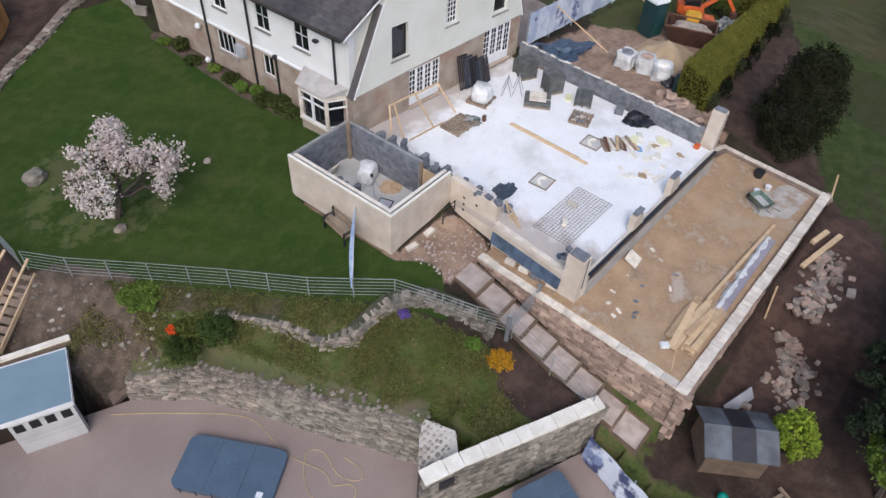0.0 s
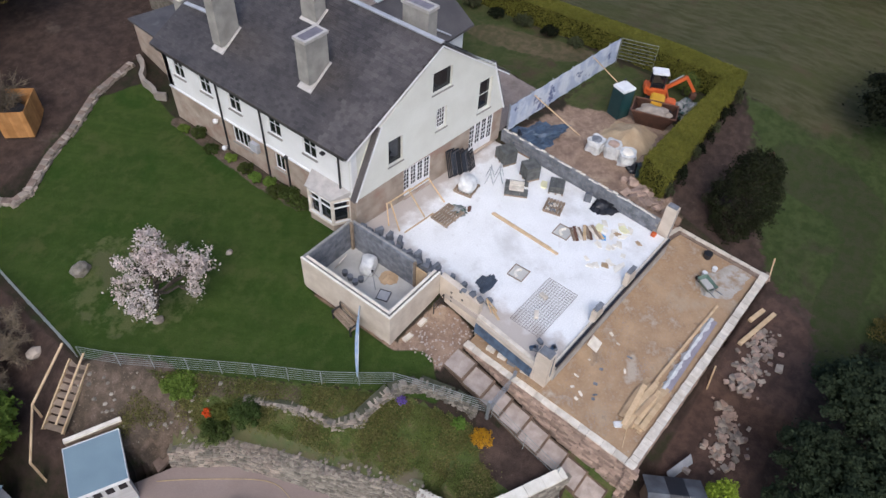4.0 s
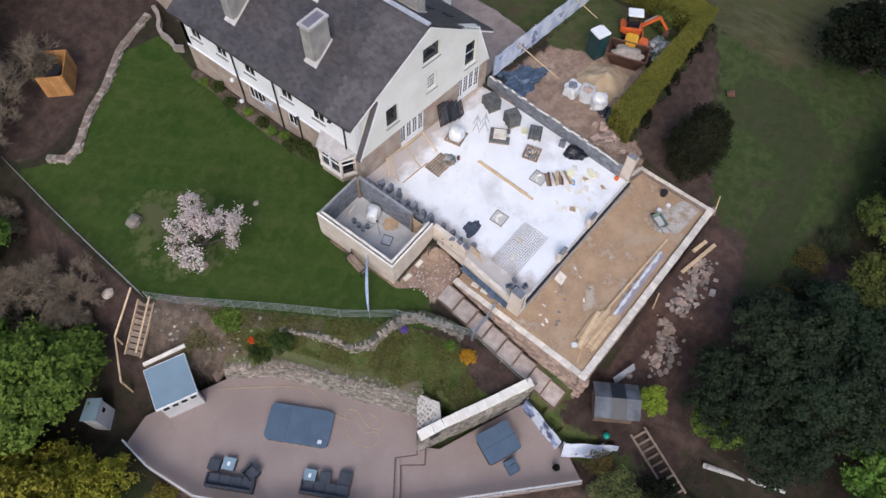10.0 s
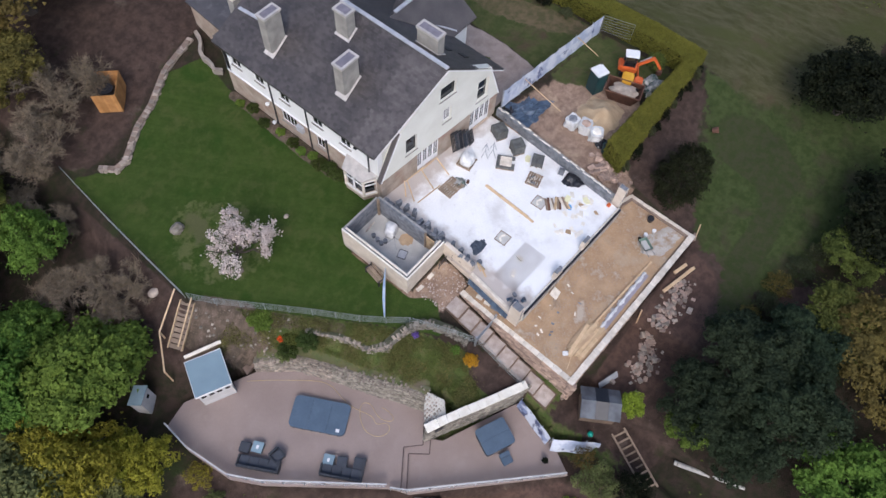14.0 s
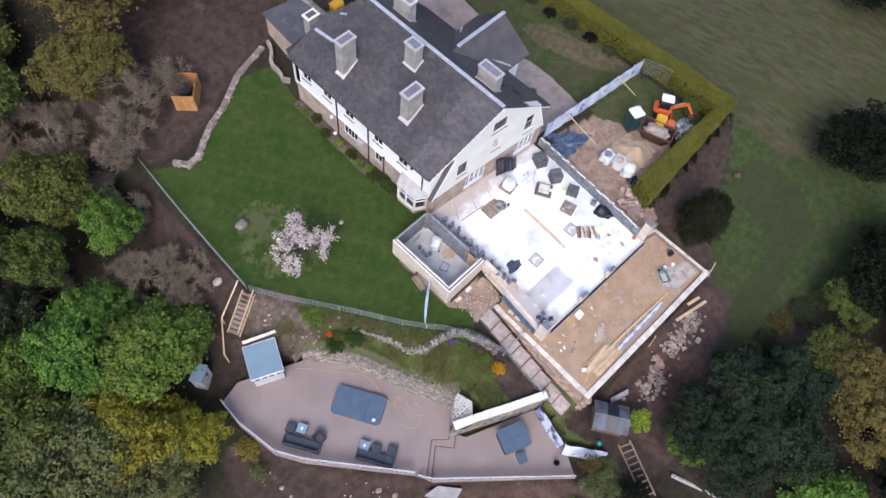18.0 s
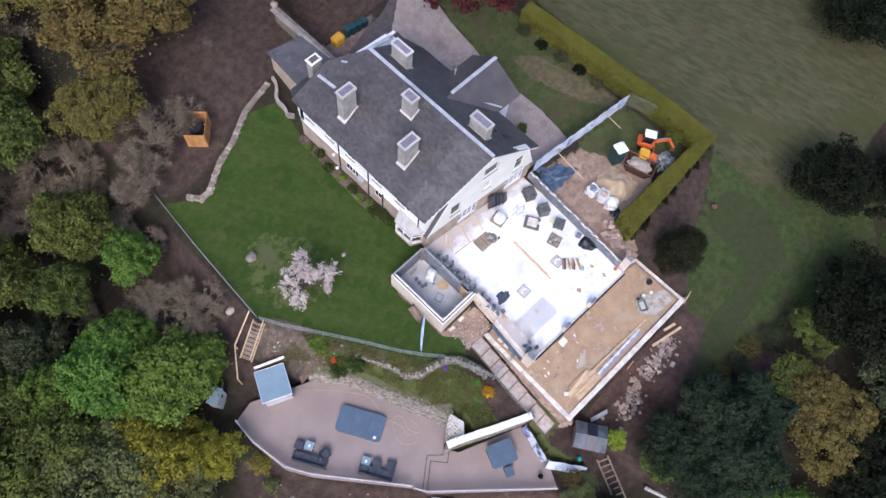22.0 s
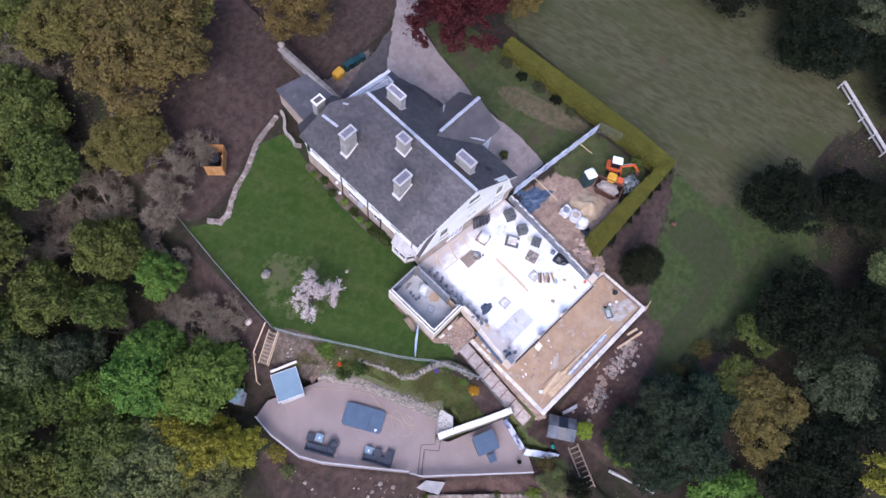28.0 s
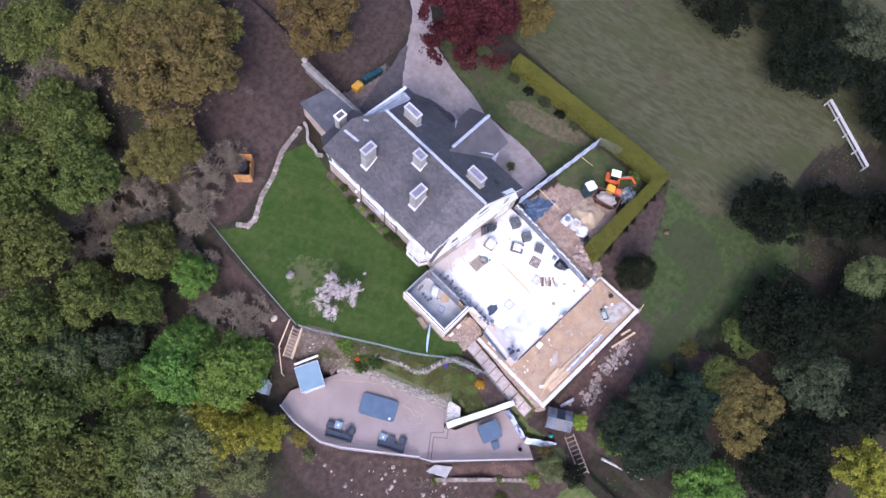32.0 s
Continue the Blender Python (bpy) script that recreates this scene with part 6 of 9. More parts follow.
part("roof", prism([(-1.3, 0), (1.3, 0), (1.3, 1.05), (-1.3, 1.05)], [1.85, 1.85, 1.35, 1.35], [1.9, 1.9, 1.4, 1.4]), M_oldshed, os_, "weathered felt roof slope")
for s_ in (-1, 1):
    yy = [(-0.35, -1.06 * (s_ < 0)), (0.5, -1.06 * (s_ < 0)), (0.5, 1.06 * (s_ > 0)), (-0.35, 1.06 * (s_ > 0))]
    zz = [1.403 if s_ < 0 else 1.903] * 2 + [1.903 if s_ < 0 else 1.403] * 2
    part("felt_patch", prism(yy, zz, [z + 0.012 for z in zz]), M_black_sheet, os_, "black felt patch")
sp_ = part("tin_sheet", box(-0.8, 0.8, -0.02, 0.02, 0, 0.5), M_lead, label="pale grey sheet leaning behind the old shed", category="sheet")
sp_.matrix_world = pose(1.2, -13.6, ground_z(1.2, -13.6), -35, 0, -18)

# printed banners round the lower deck
def banner(a, b, z0, z1, label, material=None, lean=0.0):
    t = thing("banner", label=label, category="banner")
    a, b = Vector(a), Vector(b)
    bm = bmesh.new()
    L = (b - a).length
    n = max(4, int(L / 0.4))
    u = (b - a).normalized()
    nrm = Vector((u.y, -u.x))
    rows = []
    for i in range(n + 1):
        p = a + (b - a) * i / n + nrm * 0.03 * math.sin(i * 1.9)
        rows.append([bm.verts.new((p.x + (s + k) * nrm.x, p.y + (s + k) * nrm.y, z)) for s in (0, 0.02) for z, k in ((z0, lean), (z1, 0.0))])
    for r, q in zip(rows, rows[1:]):
        for i, j in ((0, 1), (1, 3), (3, 2), (2, 0)):
            bm.faces.new((r[i], r[j], q[j], q[i]))
    bm.faces.new((rows[0][0], rows[0][2], rows[0][3], rows[0][1])), bm.faces.new([rows[-1][i] for i in (0, 1, 3, 2)])
    part("sheet", bm, material or M_banner, t)
    for i in range(0, n + 1, 5):
        p = a + (b - a) * i / n - nrm * 0.06
        part("post", box(p.x - 0.03, p.x + 0.03, p.y - 0.03, p.y + 0.03, z0 - 0.4, z1 + 0.05), M_galv, t)
    return t


banner((-3.35, -9.75), (-4.2, -12.75), -5.5, -4.15, "blue-white printed mesh banner beside the lower deck", None, 0.2)
banner((-4.15, -12.9), (-2.35, -15.45), -5.5, -4.2, "pale blue-white printed mesh banner at the deck corner", M_banner_pale, 0.45)
banner((12.15, 4.45), (23.6, 3.25), 0.55, 2.35, "long blue and white printed banner on site fencing", M_banner_pale)
fl = thing("feather_flag", (-6.03, -0.05, -1.45), 40, "tall narrow pale blue feather flag leaning over the lawn", "flag")
FB = [(0.25, 0.5, 0.10), (0.7, 1.05, 0.26), (1.2, 1.5, 0.34), (1.7, 1.85, 0.34), (2.2, 2.08, 0.26), (2.65, 2.2, 0.14), (3.0, 2.25, 0.03)]
bm = bmesh.new()
r0 = [[bm.verts.new(p) for p in ((x, 0.02, z), (x + 0.12 * w, 0.02 + 0.5 * w, z - w * 1.2), (x + 0.12 * w, 0.005 + 0.5 * w, z - w * 1.2), (x, 0.005, z))] for x, z, w in FB]
for p, q in zip(r0, r0[1:]):
    for k in range(4):
        bm.faces.new((p[k], p[(k + 1) % 4], q[(k + 1) % 4], q[k]))
bm.faces.new(r0[0]), bm.faces.new(r0[-1][::-1])
part("sail", bm, M_flag, fl)
bm = bmesh.new()
PL = [(0, 0, -0.2)] + [(x, 0, z) for x, z, w in FB]
pipe(bm, PL, 0.016)
part("pole", bm, M_galv, fl)
part("base", box(-0.3, 0.3, -0.3, 0.3, -0.1, 0.05, 0.02), M_galv, fl)


# ---- fences, gate and steps ----
def rail_fence(path, label, high=1.1, rails=6, step=1.8, zf=None, name="rail_fence", sub=None):
    t = thing(name, label=label, category="fence")
    pts = []
    for a, b in zip(path, path[1:]):
        a, b = Vector(a), Vector(b)
        n = max(1, round((b - a).length / step))
        pts += [a + (b - a) * i / n for i in range(n)]
    pts.append(Vector(path[-1]))
    zs = [zf(p.x, p.y) if zf else ground_z(p.x, p.y) for p in pts]
    for p, z in zip(pts, zs):
        part("post", box(p.x - 0.02, p.x + 0.02, p.y - 0.01, p.y + 0.01, z - 0.2, z + high), M_rail, t)
    for k in range(rails):
        bm = bmesh.new()
        h = high * (0.2 + 0.8 * k / (rails - 1))
        pipe(bm, [(p.x, p.y, z + h) for p, z in zip(pts, zs)], 0.016 if k == rails - 1 else 0.0115)
        part("rail", bm, M_rail, t)
    return t


fz = lambda x, y: -0.3 - 0.12 * min(max(-x, 0), 13) - 0.05
rail_fence([(-13.1, 11.1), (-12.2, 9.4), (-10.4, 6.6), (-8.7, 3.9), (-7.1, 1.2), (-6.1, -0.2), (-5.1, -1.4), (-4.2, -3.0), (-3.6, -4.2), (-3.15, -5.3)], "curving galvanised five-rail estate fence along the lawn", zf=lambda x, y: fz(x, y) - 1.1 * ss((-0.5 - y) / 4.5))
rail_fence([(-12.4, 25.5), (-12.8, 20.0), (-13.0, 16.0), (-13.2, 11.4)], "straight galvanised rail fence at the lawn edge", zf=fz)
rail_fence([(-3.0, -5.5), (-3.05, -7.4), (-3.05, -9.3)], "galvanised stair railing going down beside the steps", rails=4, zf=lambda x, y: -1.9 + 0.34 * (y + 5.5))
gate = thing("gate", label="small galvanised steel garden gate across the steps", category="gate")
for x in (-3.1, -1.05):
    part("gate_post", box(x - 0.07, x + 0.07, -5.42, -5.28, -2.6, -0.75, 0.01), M_galv, gate)
bm = bmesh.new()
for k in range(6):
    tube(bm, (-3.0, -5.35, -1.75 + k * 0.17), (-1.15, -5.35, -1.75 + k * 0.17), 0.015, sides=6)
part("gate_bars", bm, M_galv, gate)
bm = bmesh.new()
bx(bm, -3.0, -2.94, -5.38, -5.32, -1.8, -0.85), bx(bm, -1.2, -1.14, -5.38, -5.32, -1.8, -0.85)
part("gate_stiles", bm, M_galv, gate)

steps = thing("garden_steps", label="long flight of timber-edged gravel garden steps", category="steps", kind="structure")
NS, GO, DROP = 8, 1.12, 0.39
for i in range(NS):
    y1, y0 = -2.4 - i * GO, -2.4 - (i + 1) * GO
    z = -1.12 - i * DROP
    x0, x1 = -2.74 - i * 0.025, -1.5 - i * 0.016
    part("tread", prism([(x0 + 0.06, y0 + 0.06), (x1 - 0.06, y0 + 0.06), (x1 - 0.06, y1), (x0 + 0.06, y1)], z - 0.6, [z - 0.2, z - 0.2, z, z]), M_tread, steps)
    part("riser_board", box(x0, x1, y0 - 0.03, y0 + 0.058, z - 0.56, z - 0.17), M_board, steps)
    for xa, xb in ((x0, x0 + 0.058), (x1 - 0.058, x1)):
        part("side_board", prism([(xa, y0 + 0.06), (xb, y0 + 0.06), (xb, y1 - 0.031), (xa, y1 - 0.031)], z - 0.6, [z - 0.15, z - 0.15, z + 0.06, z + 0.06]), M_board, steps)
wsn = thing("timber_steps", label="narrow new timber steps down the bank with pine handrails", category="steps", kind="structure")
P0, P1 = Vector((-13.25, 11.1, -1.85)), Vector((-15.95, 9.85, -3.3))
d = P1 - P0
side = Vector((-d.y, d.x, 0)).normalized()
for i in range(9):
    p = P0 + d * (i + 0.5) / 9
    bm = bmesh.new()
    beam(bm, p - side * 0.45, p + side * 0.45, 0.28, 0.06)
    part("tread", bm, M_wood_old, wsn)
for k in (-0.5, 0.5):
    bm = bmesh.new()
    beam(bm, P0 + side * k, P1 + side * k, 0.06, 0.22)
    part("stringer", bm, M_wood, wsn)
bm = bmesh.new()
beam(bm, P0 + side * 0.52 + Vector((0, 0, 0.9)), P1 + side * 0.52 + Vector((0, 0, 0.9)), 0.09, 0.06)
part("handrail", bm, M_wood, wsn)
hr = thing("handrail", label="long pale pine handrail beside the bank path", category="handrail")
for a, b in (((-13.3, 12.15, -1.3), (-15.85, 11.1, -2.4)), ((-15.85, 11.1, -2.4), (-17.4, 9.0, -3.0))):
    bm = bmesh.new()
    beam(bm, a, b, 0.09, 0.07)
    part("rail", bm, M_wood, hr)
    part("post", box(b[0] - 0.05, b[0] + 0.05, b[1] - 0.05, b[1] + 0.05, b[2] - 2.6, b[2]), M_wood, hr)

# dry stone wall on the bank
# mossy core colour, darkened to include the shade on this wall
M_mossy_shade = mat("mossy_shaded_core", (0.075, 0.075, 0.045), (0.045, 0.05, 0.025), scale=3)
dw = thing("dry_stone_wall", label="low mossy dry stone wall curving across the bank", category="wall", kind="structure")
DP = [(-9.9, 3.5), (-8.8, 1.6), (-8.1, -0.4), (-7.25, -1.4), (-5.75, -1.85), (-4.6, -2.5), (-3.9, -3.9), (-3.7, -4.9)]
stone_face(dw, DP, [ground_z(*p) - 0.3 for p in DP], [ground_z(*p) + (0.42 if i < 3 else 0.62) for i, p in enumerate(DP)], ME_grey + ME_pale, M_mossy_shade, random.Random(41), (0.21, 0.1), limit=295, deep=0.3, loose=2.2, thick=0.42, batter=0.25)
# edging of the lawn at the north
le = thing("lawn_edging", label="pale broken-stone edging round the north of the lawn", category="edging", kind="structure")
LP = [(-10.7, 23.4), (-9.9, 22.45), (-8.8, 22.5), (-6.5, 23.9), (-4.5, 24.5), (-1.9, 25.9), (1.3, 26.6)]
stone_face(le, LP, [ground_z(*p) - 0.3 for p in LP], [ground_z(*p) + 0.3 for p in LP], ME_pale, M_bedding, random.Random(42), (0.34, 0.16), limit=250, deep=0.42, thick=0.45, loose=2.0)
cw = thing("curved_kerb", label="curving white stone kerb at the house corner", category="kerb", kind="structure")
bm = bmesh.new()
CK = [(1.9, 26.9), (1.75, 26.3), (1.35, 25.7), (0.9, 25.3), (0.7, 24.8), (0.75, 24.3), (0.7, 23.8), (0.5, 23.4), (0.9, 22.9)]
for a, b in zip(CK, CK[1:]):
    beam(bm, (*a, ground_z(*a) + 0.25), (*b, ground_z(*b) + 0.25), 0.26, 0.5)
part("kerb", bm, M_old_cap, cw)


# ---- things on the slab ----
M_scrap = patchy(mat("mixed_scrap", (0.16, 0.17, 0.16), (0.3, 0.3, 0.29), scale=3, contrast=(0.45, 0.55)), (0.02, 0.06, 0.05), 2.5, 0.52, 0.56)


def put(t, x, y, z=0.0, rz=0.0):
    t.matrix_world = pose(x, y, z, 0, 0, rz)
    return t


pl = put(thing("timber_plank", label="long pale timber plank lying on the slab", category="plank"), 5.97, -1.0, 0.0, -93)
part("board", box(-2.2, 2.2, -0.08, 0.08, 0.0, 0.06, 0.005), M_wood, pl)
part("board", box(-2.15, 1.7, 0.09, 0.15, 0.0, 0.05, 0.005), M_wood, pl)
for x, y, s in ((3.45, -2.35, 0.4), (7.45, -2.55, 0.42)):
    t = put(thing("floor_hatch", label="square recess in the slab with timber rim and gravel fill", category="hatch"), x, y, 0.0, 2)
    part("fill", box(-s, s, -s, s, 0.002, 0.012), M_rconc, t)
    bm = bmesh.new()
    pipe(bm, [(0.3 * math.cos(0.5 + k * 0.28), -0.2 + 0.36 * math.sin(0.5 + k * 0.28), 0.05) for k in range(9)], 0.075, 8)
    part("pipe", bm, M_cap, t, "pale curved duct in the recess")
    bm = bmesh.new()
    for q in ((-s - 0.04, s + 0.04, -s - 0.04, -s), (-s - 0.04, s + 0.04, s, s + 0.04), (-s - 0.04, -s, -s, s), (s, s + 0.04, -s, s)):
        bx(bm, *q, 0.001, 0.05)
    part("rim", bm, M_wood_old, t)
M_mesh = mat("dull_steel_bar", (0.19, 0.17, 0.16), (0.14, 0.11, 0.095), scale=3, spread=0.15)
ms = put(thing("reinforcing_mesh", label="dull steel reinforcing mesh sheet on the slab", category="mesh"), 0.75, -5.35, 0.0, -1.5)
for i in range(23):
    bm = bmesh.new()
    tube(bm, (3.4 * i / 22, 0, 0.014), (3.4 * i / 22, 1.7, 0.014), 0.009, sides=5)
    part("bar", bm, M_mesh, ms)
for j in range(13):
    bm = bmesh.new()
    tube(bm, (0, 1.7 * j / 12, 0.036), (3.4, 1.7 * j / 12, 0.032), 0.009, sides=5)
    part("bar", bm, M_mesh, ms)
for x, y, r in ((1.7, -4.55, 30), (2.9, -4.2, 80)):
    b = part("block", box(-0.22, 0.22, -0.1, 0.1, 0.06, 0.22, 0.01), M_coping, label="pale block weighing down the mesh", category="block", group="blocks on the mesh")
    b.matrix_world = pose(x, y, 0.03, 0, 0, r)


def block_pack(x, y, rz, nx, ny, nz, label, material=None, bw=0.44, bd=0.215, bh=0.22):
    t = put(thing("block_pack", label=label, category="blocks", group="block packs on the slab"), x, y, 0, rz)
    bm = bmesh.new()
    for k in range(3):
        bx(bm, -nx * bw / 2, nx * bw / 2, -ny * bd / 2 + k * (ny * bd - 0.1) / 2, -ny * bd / 2 + 0.1 + k * (ny * bd - 0.1) / 2, 0, 0.1)
    part("pallet", bm, M_wood_old, t)
    me = finish("block", box(-bw / 2 + 0.004, bw / 2 - 0.004, -bd / 2 + 0.004, bd / 2 - 0.004, 0.002, bh - 0.002, 0.008), material or M_pack)
    for i in range(nx):
        for j in range(ny):
            for k in range(nz):
                if k < nz - 1 or random.Random(i * 7 + j * 3 + k).random() < 0.9:
                    share("block", me, t, pose((i + 0.5 - nx / 2) * bw, (j + 0.5 - ny / 2) * bd, 0.1 + k * bh))
    return t


block_pack(10.3, 3.25, -25, 2, 5, 4, "dark grey block pack near the yard wall")
block_pack(10.0, 1.35, -30, 2, 4, 4, "tall dark grey block pack on a pallet")
block_pack(10.1, -0.45, 25, 2, 4, 2, "half-used dark grey block pack")
block_pack(8.5, 1.25, -60, 3, 5, 1, "low layer of dark blocks under pale slabs", None)
sb = put(thing("slab_stack", label="pale stone slabs resting on a dark pallet", category="slabs"), 8.5, 1.25, 0.34, -60)
for i in range(4):
    part("slab", box(-0.42, 0.42, -0.42 + i * 0.21, -0.24 + i * 0.21, 0, 0.07, 0.01), M_coping, sb)
cl = put(thing("tool_pallet", label="pallet with bricks, bucket and loose tools", category="pallet"), 8.75, -1.15, 0, 15)
for i in range(6):
    part("deck_board", box(-0.55, 0.55, -0.5 + i * 0.18, -0.37 + i * 0.18, 0.1, 0.13), M_wood_old, cl)
for i in range(3):
    part("bearer", box(-0.55 + i * 0.48, -0.45 + i * 0.48, -0.5, 0.5, 0.0, 0.1), M_wood_old, cl)
for i in range(10):
    b = part("brick", box(-0.11, 0.11, -0.05, 0.05, 0.131, 0.2, 0.006), M_block if i % 2 else M_coping, cl)
    b.matrix_basis = pose(rr.uniform(-0.4, 0.4), rr.uniform(-0.35, 0.35), 0, 0, 0, rr.uniform(0, 180))


def crumpled(name, loc, r, material, label, category, seed, rough=0.5, level=3):
    bm = lump(bmesh.new(), (0, 0, 0), (1, 1, 1), seed, rough=rough, level=level)
    for v in bm.verts:
        k = 1 + 0.4 * noise.noise(v.co * 3.3 + Vector((0, seed, 0))) + 0.22 * noise.noise(v.co * 7 + Vector((seed, 0, 0)))
        v.co = Vector((v.co.x * r[0] * k, v.co.y * r[1] * k, max(v.co.z * k, -0.0) * r[2] + 0.02 * max(0, -v.co.z) - 0.02 + (0 if v.co.z > 0 else 0.02)))
    ob = part(name, bm, material, label=label, category=category)
    ob.matrix_world = pose(*loc, 0, 0, seed * 37)
    return ob


crumpled("plastic_sheet", (10.7, -3.35, 0), (0.85, 0.6, 0.35), M_black_sheet, "crumpled black polythene sheeting on the slab", "sheeting", 4)
crumpled("plastic_sheet", (1.85, -1.5, 0), (0.55, 0.4, 0.16), M_fold, "folded dark blue-grey sheeting on the slab", "sheeting", 5)


def soft_sack(loc, w, d, h, rz, label, seed):
    """A slumped square sack with rounded sides and folds."""
    bm = rounded(w, d, min(w, d) * 0.3, 0, h, n=3)
    bmesh.ops.subdivide_edges(bm, edges=bm.edges[:], cuts=4, use_grid_fill=True)
    for v in bm.verts:
        k = v.co.z / h
        v.co.xy *= 1 + 0.14 * math.sin(k * math.pi) - 0.16 * k
        v.co += Vector((noise.noise(v.co * 2.6 + Vector((seed, 0, 0))), noise.noise(v.co * 2.6 + Vector((0, seed, 5))), 0.8 * k * noise.noise(v.co * 2.2 + Vector((7, 0, seed))))) * 0.12 * min(1, k * 4)
    ob = part("sack", bm, M_white_bag, label=label, category="sack", smooth=True)
    ob.matrix_world = pose(*loc, 0, 0, rz)


soft_sack((6.75, 3.45, 0.12), 0.95, 0.9, 0.72, 12, "full white bulk sack standing on a pallet", 6)
soft_sack((-0.95, 3.95, -0.6), 1.0, 0.72, 0.75, 25, "white bulk sack on the floor of the small room", 7)
crumpled("debris", (5.0, 2.75, 0), (0.5, 0.4, 0.18), M_scrap, "heap of hoses and grey-green tools on the slab", "tools", 8)
crumpled("mortar_mound", (-0.75, 2.75, -0.6), (0.5, 0.42, 0.1), M_sand, "small heap of sandy mortar on the room floor", "mortar", 9)
bd = put(thing("board_stack", label="fanned stack of brown and pale boards on the slab", category="boards"), 8.15, -3.55, 0, 0)
for i in range(10):
    b = part("board", box(-0.5, 0.5, -0.085, 0.085, 0, 0.03, 0.004), (M_wood_old, M_rust, M_coping, M_wood_old, M_wood)[i % 5], bd)
    b.matrix_basis = pose((i - 4.5) * 0.115, -(i - 4.5) * 0.115, 0.02 + 0.036 * (i % 3) + 0.06 * (i == 4), rr.uniform(-4, 4), rr.uniform(-9, 3) if i % 3 else 0, rr.uniform(32, 62))
crumpled("cloth", (8.55, -4.35, 0), (0.28, 0.16, 0.05), mat("bright_blue_cloth", (0.08, 0.33, 0.62), rough=0.7, bump=0), "small bright blue cloth beside the boards", "cloth", 21)
M_foam = mat("pale_yellow_foam", (0.72, 0.70, 0.45), (0.62, 0.60, 0.38), scale=5)
for x, y, rz in ((9.0, -3.9, 20), (9.75, -5.0, 70), (9.95, 0.3, 30)):
    b = part("foam_offcut", prism([(-0.3, -0.16), (0.24, -0.2), (0.3, 0.1), (0.02, 0.2), (-0.26, 0.14)], 0, 0.09), M_foam, label="piece of pale yellow foam on the slab", category="foam", group="foam offcuts")
    b.matrix_world = pose(x, y, 0.003, 0, 0, rz)
for i in range(26):
    x, y = (rr.uniform(6.2, 9.4), rr.uniform(-6.2, -4.4)) if i < 18 else (rr.uniform(8.8, 10.2), rr.uniform(-5.6, -3.9))
    b = part("board_offcut", prism([(-0.2, -0.12), (0.18, -0.15), (0.22, 0.1), (-0.05, 0.16)], 0, 0.05), M_cap if i % 9 else M_sand, label="scrap of pale insulation board on the slab", category="offcut", group="pale offcuts on the slab")
    b.matrix_world = pose(x, y, 0.002, rr.uniform(-6, 6), 0, rr.uniform(0, 360)) @ Matrix.Diagonal((rr.uniform(0.5, 1.5), rr.uniform(0.5, 1.4), 1, 1))
part("red_crate", box(10.35, 10.6, -6.55, -6.3, 0, 0.2, 0.015), M_orange, label="small red plastic crate in the slab corner", category="crate")
sdb = part("upright_block", box(-0.12, 0.12, -0.2, 0.2, 0, 0.55, 0.015), M_block, label="grey slab standing on end beside the wall", category="slab")
sdb.matrix_world = pose(10.45, -2.3, 0, 0, 8, 15)
# dark mesh panels leaning on the gable
for i in range(5):
    ps = thing("mesh_panel", label="dark steel site-fence panel leaning on the house", category="panel", group="panels leaning on the gable")
    ps.matrix_world = MG @ pose(6.4 + i * 0.33, -0.5 - 0.1 * i, 0.0, -14, 0, -6 + 4 * i)
    w, h = 0.62, 1.75 - 0.12 * i
    for z in (0.0, h - 0.06):
        part("rail", box(0, w, -0.02, 0.02, z, z + 0.06), M_black, ps)
    for k in range(6):
        part("bar", box(k * (w - 0.05) / 5, k * (w - 0.05) / 5 + 0.05, -0.018, 0.018, 0.062, h - 0.062), M_fold if i % 2 else M_black, ps)
for i in range(2):
    tr = put(thing("trestle", label="light blue-grey steel builder's trestle", category="trestle", group="trestles"), 8.2 + 0.45 * i, 2.9 - 0.35 * i, 0, 30)
    for x in (-0.35, 0.35):
        for y in (-0.25, 0.25):
            bm = bmesh.new()
            tube(bm, (x, y, 0), (x * 0.9, 0, 0.85), 0.018, sides=6)
            part("leg", bm, M_galv, tr)
    bm = bmesh.new()
    tube(bm, (-0.4, 0, 0.86), (0.4, 0, 0.86), 0.022, sides=6)
    part("top_bar", bm, M_galv, tr)
pt = put(thing("pallet", label="weathered timber pallet under the bulk sack", category="pallet"), 6.75, 3.45, 0, 10)
for i in range(6):
    part("deck_board", box(-0.6, 0.6, -0.55 + i * 0.2, -0.4 + i * 0.2, 0.09, 0.118), M_wood_old, pt)
for i in range(3):
    part("bearer", box(-0.6 + i * 0.55, -0.5 + i * 0.55, -0.55, 0.55, 0, 0.09), M_wood_old, pt)
pt2 = put(thing("pallet", label="weathered pallet and shallow tray on the slab", category="pallet"), 4.3, 2.9, 0, -3)
for i in range(7):
    part("deck_board", box(-0.75, 0.75, -0.55 + i * 0.17, -0.42 + i * 0.17, 0.09, 0.118), M_wood_old, pt2)
for i in range(3):
    part("bearer", box(-0.75 + i * 0.7, -0.65 + i * 0.7, -0.55, 0.6, 0, 0.09), M_wood_old, pt2)
part("red_can", box(5.3, 5.5, 2.2, 2.35, 0, 0.35, 0.03), M_rust, label="dark red fuel can by the pallet", category="can")
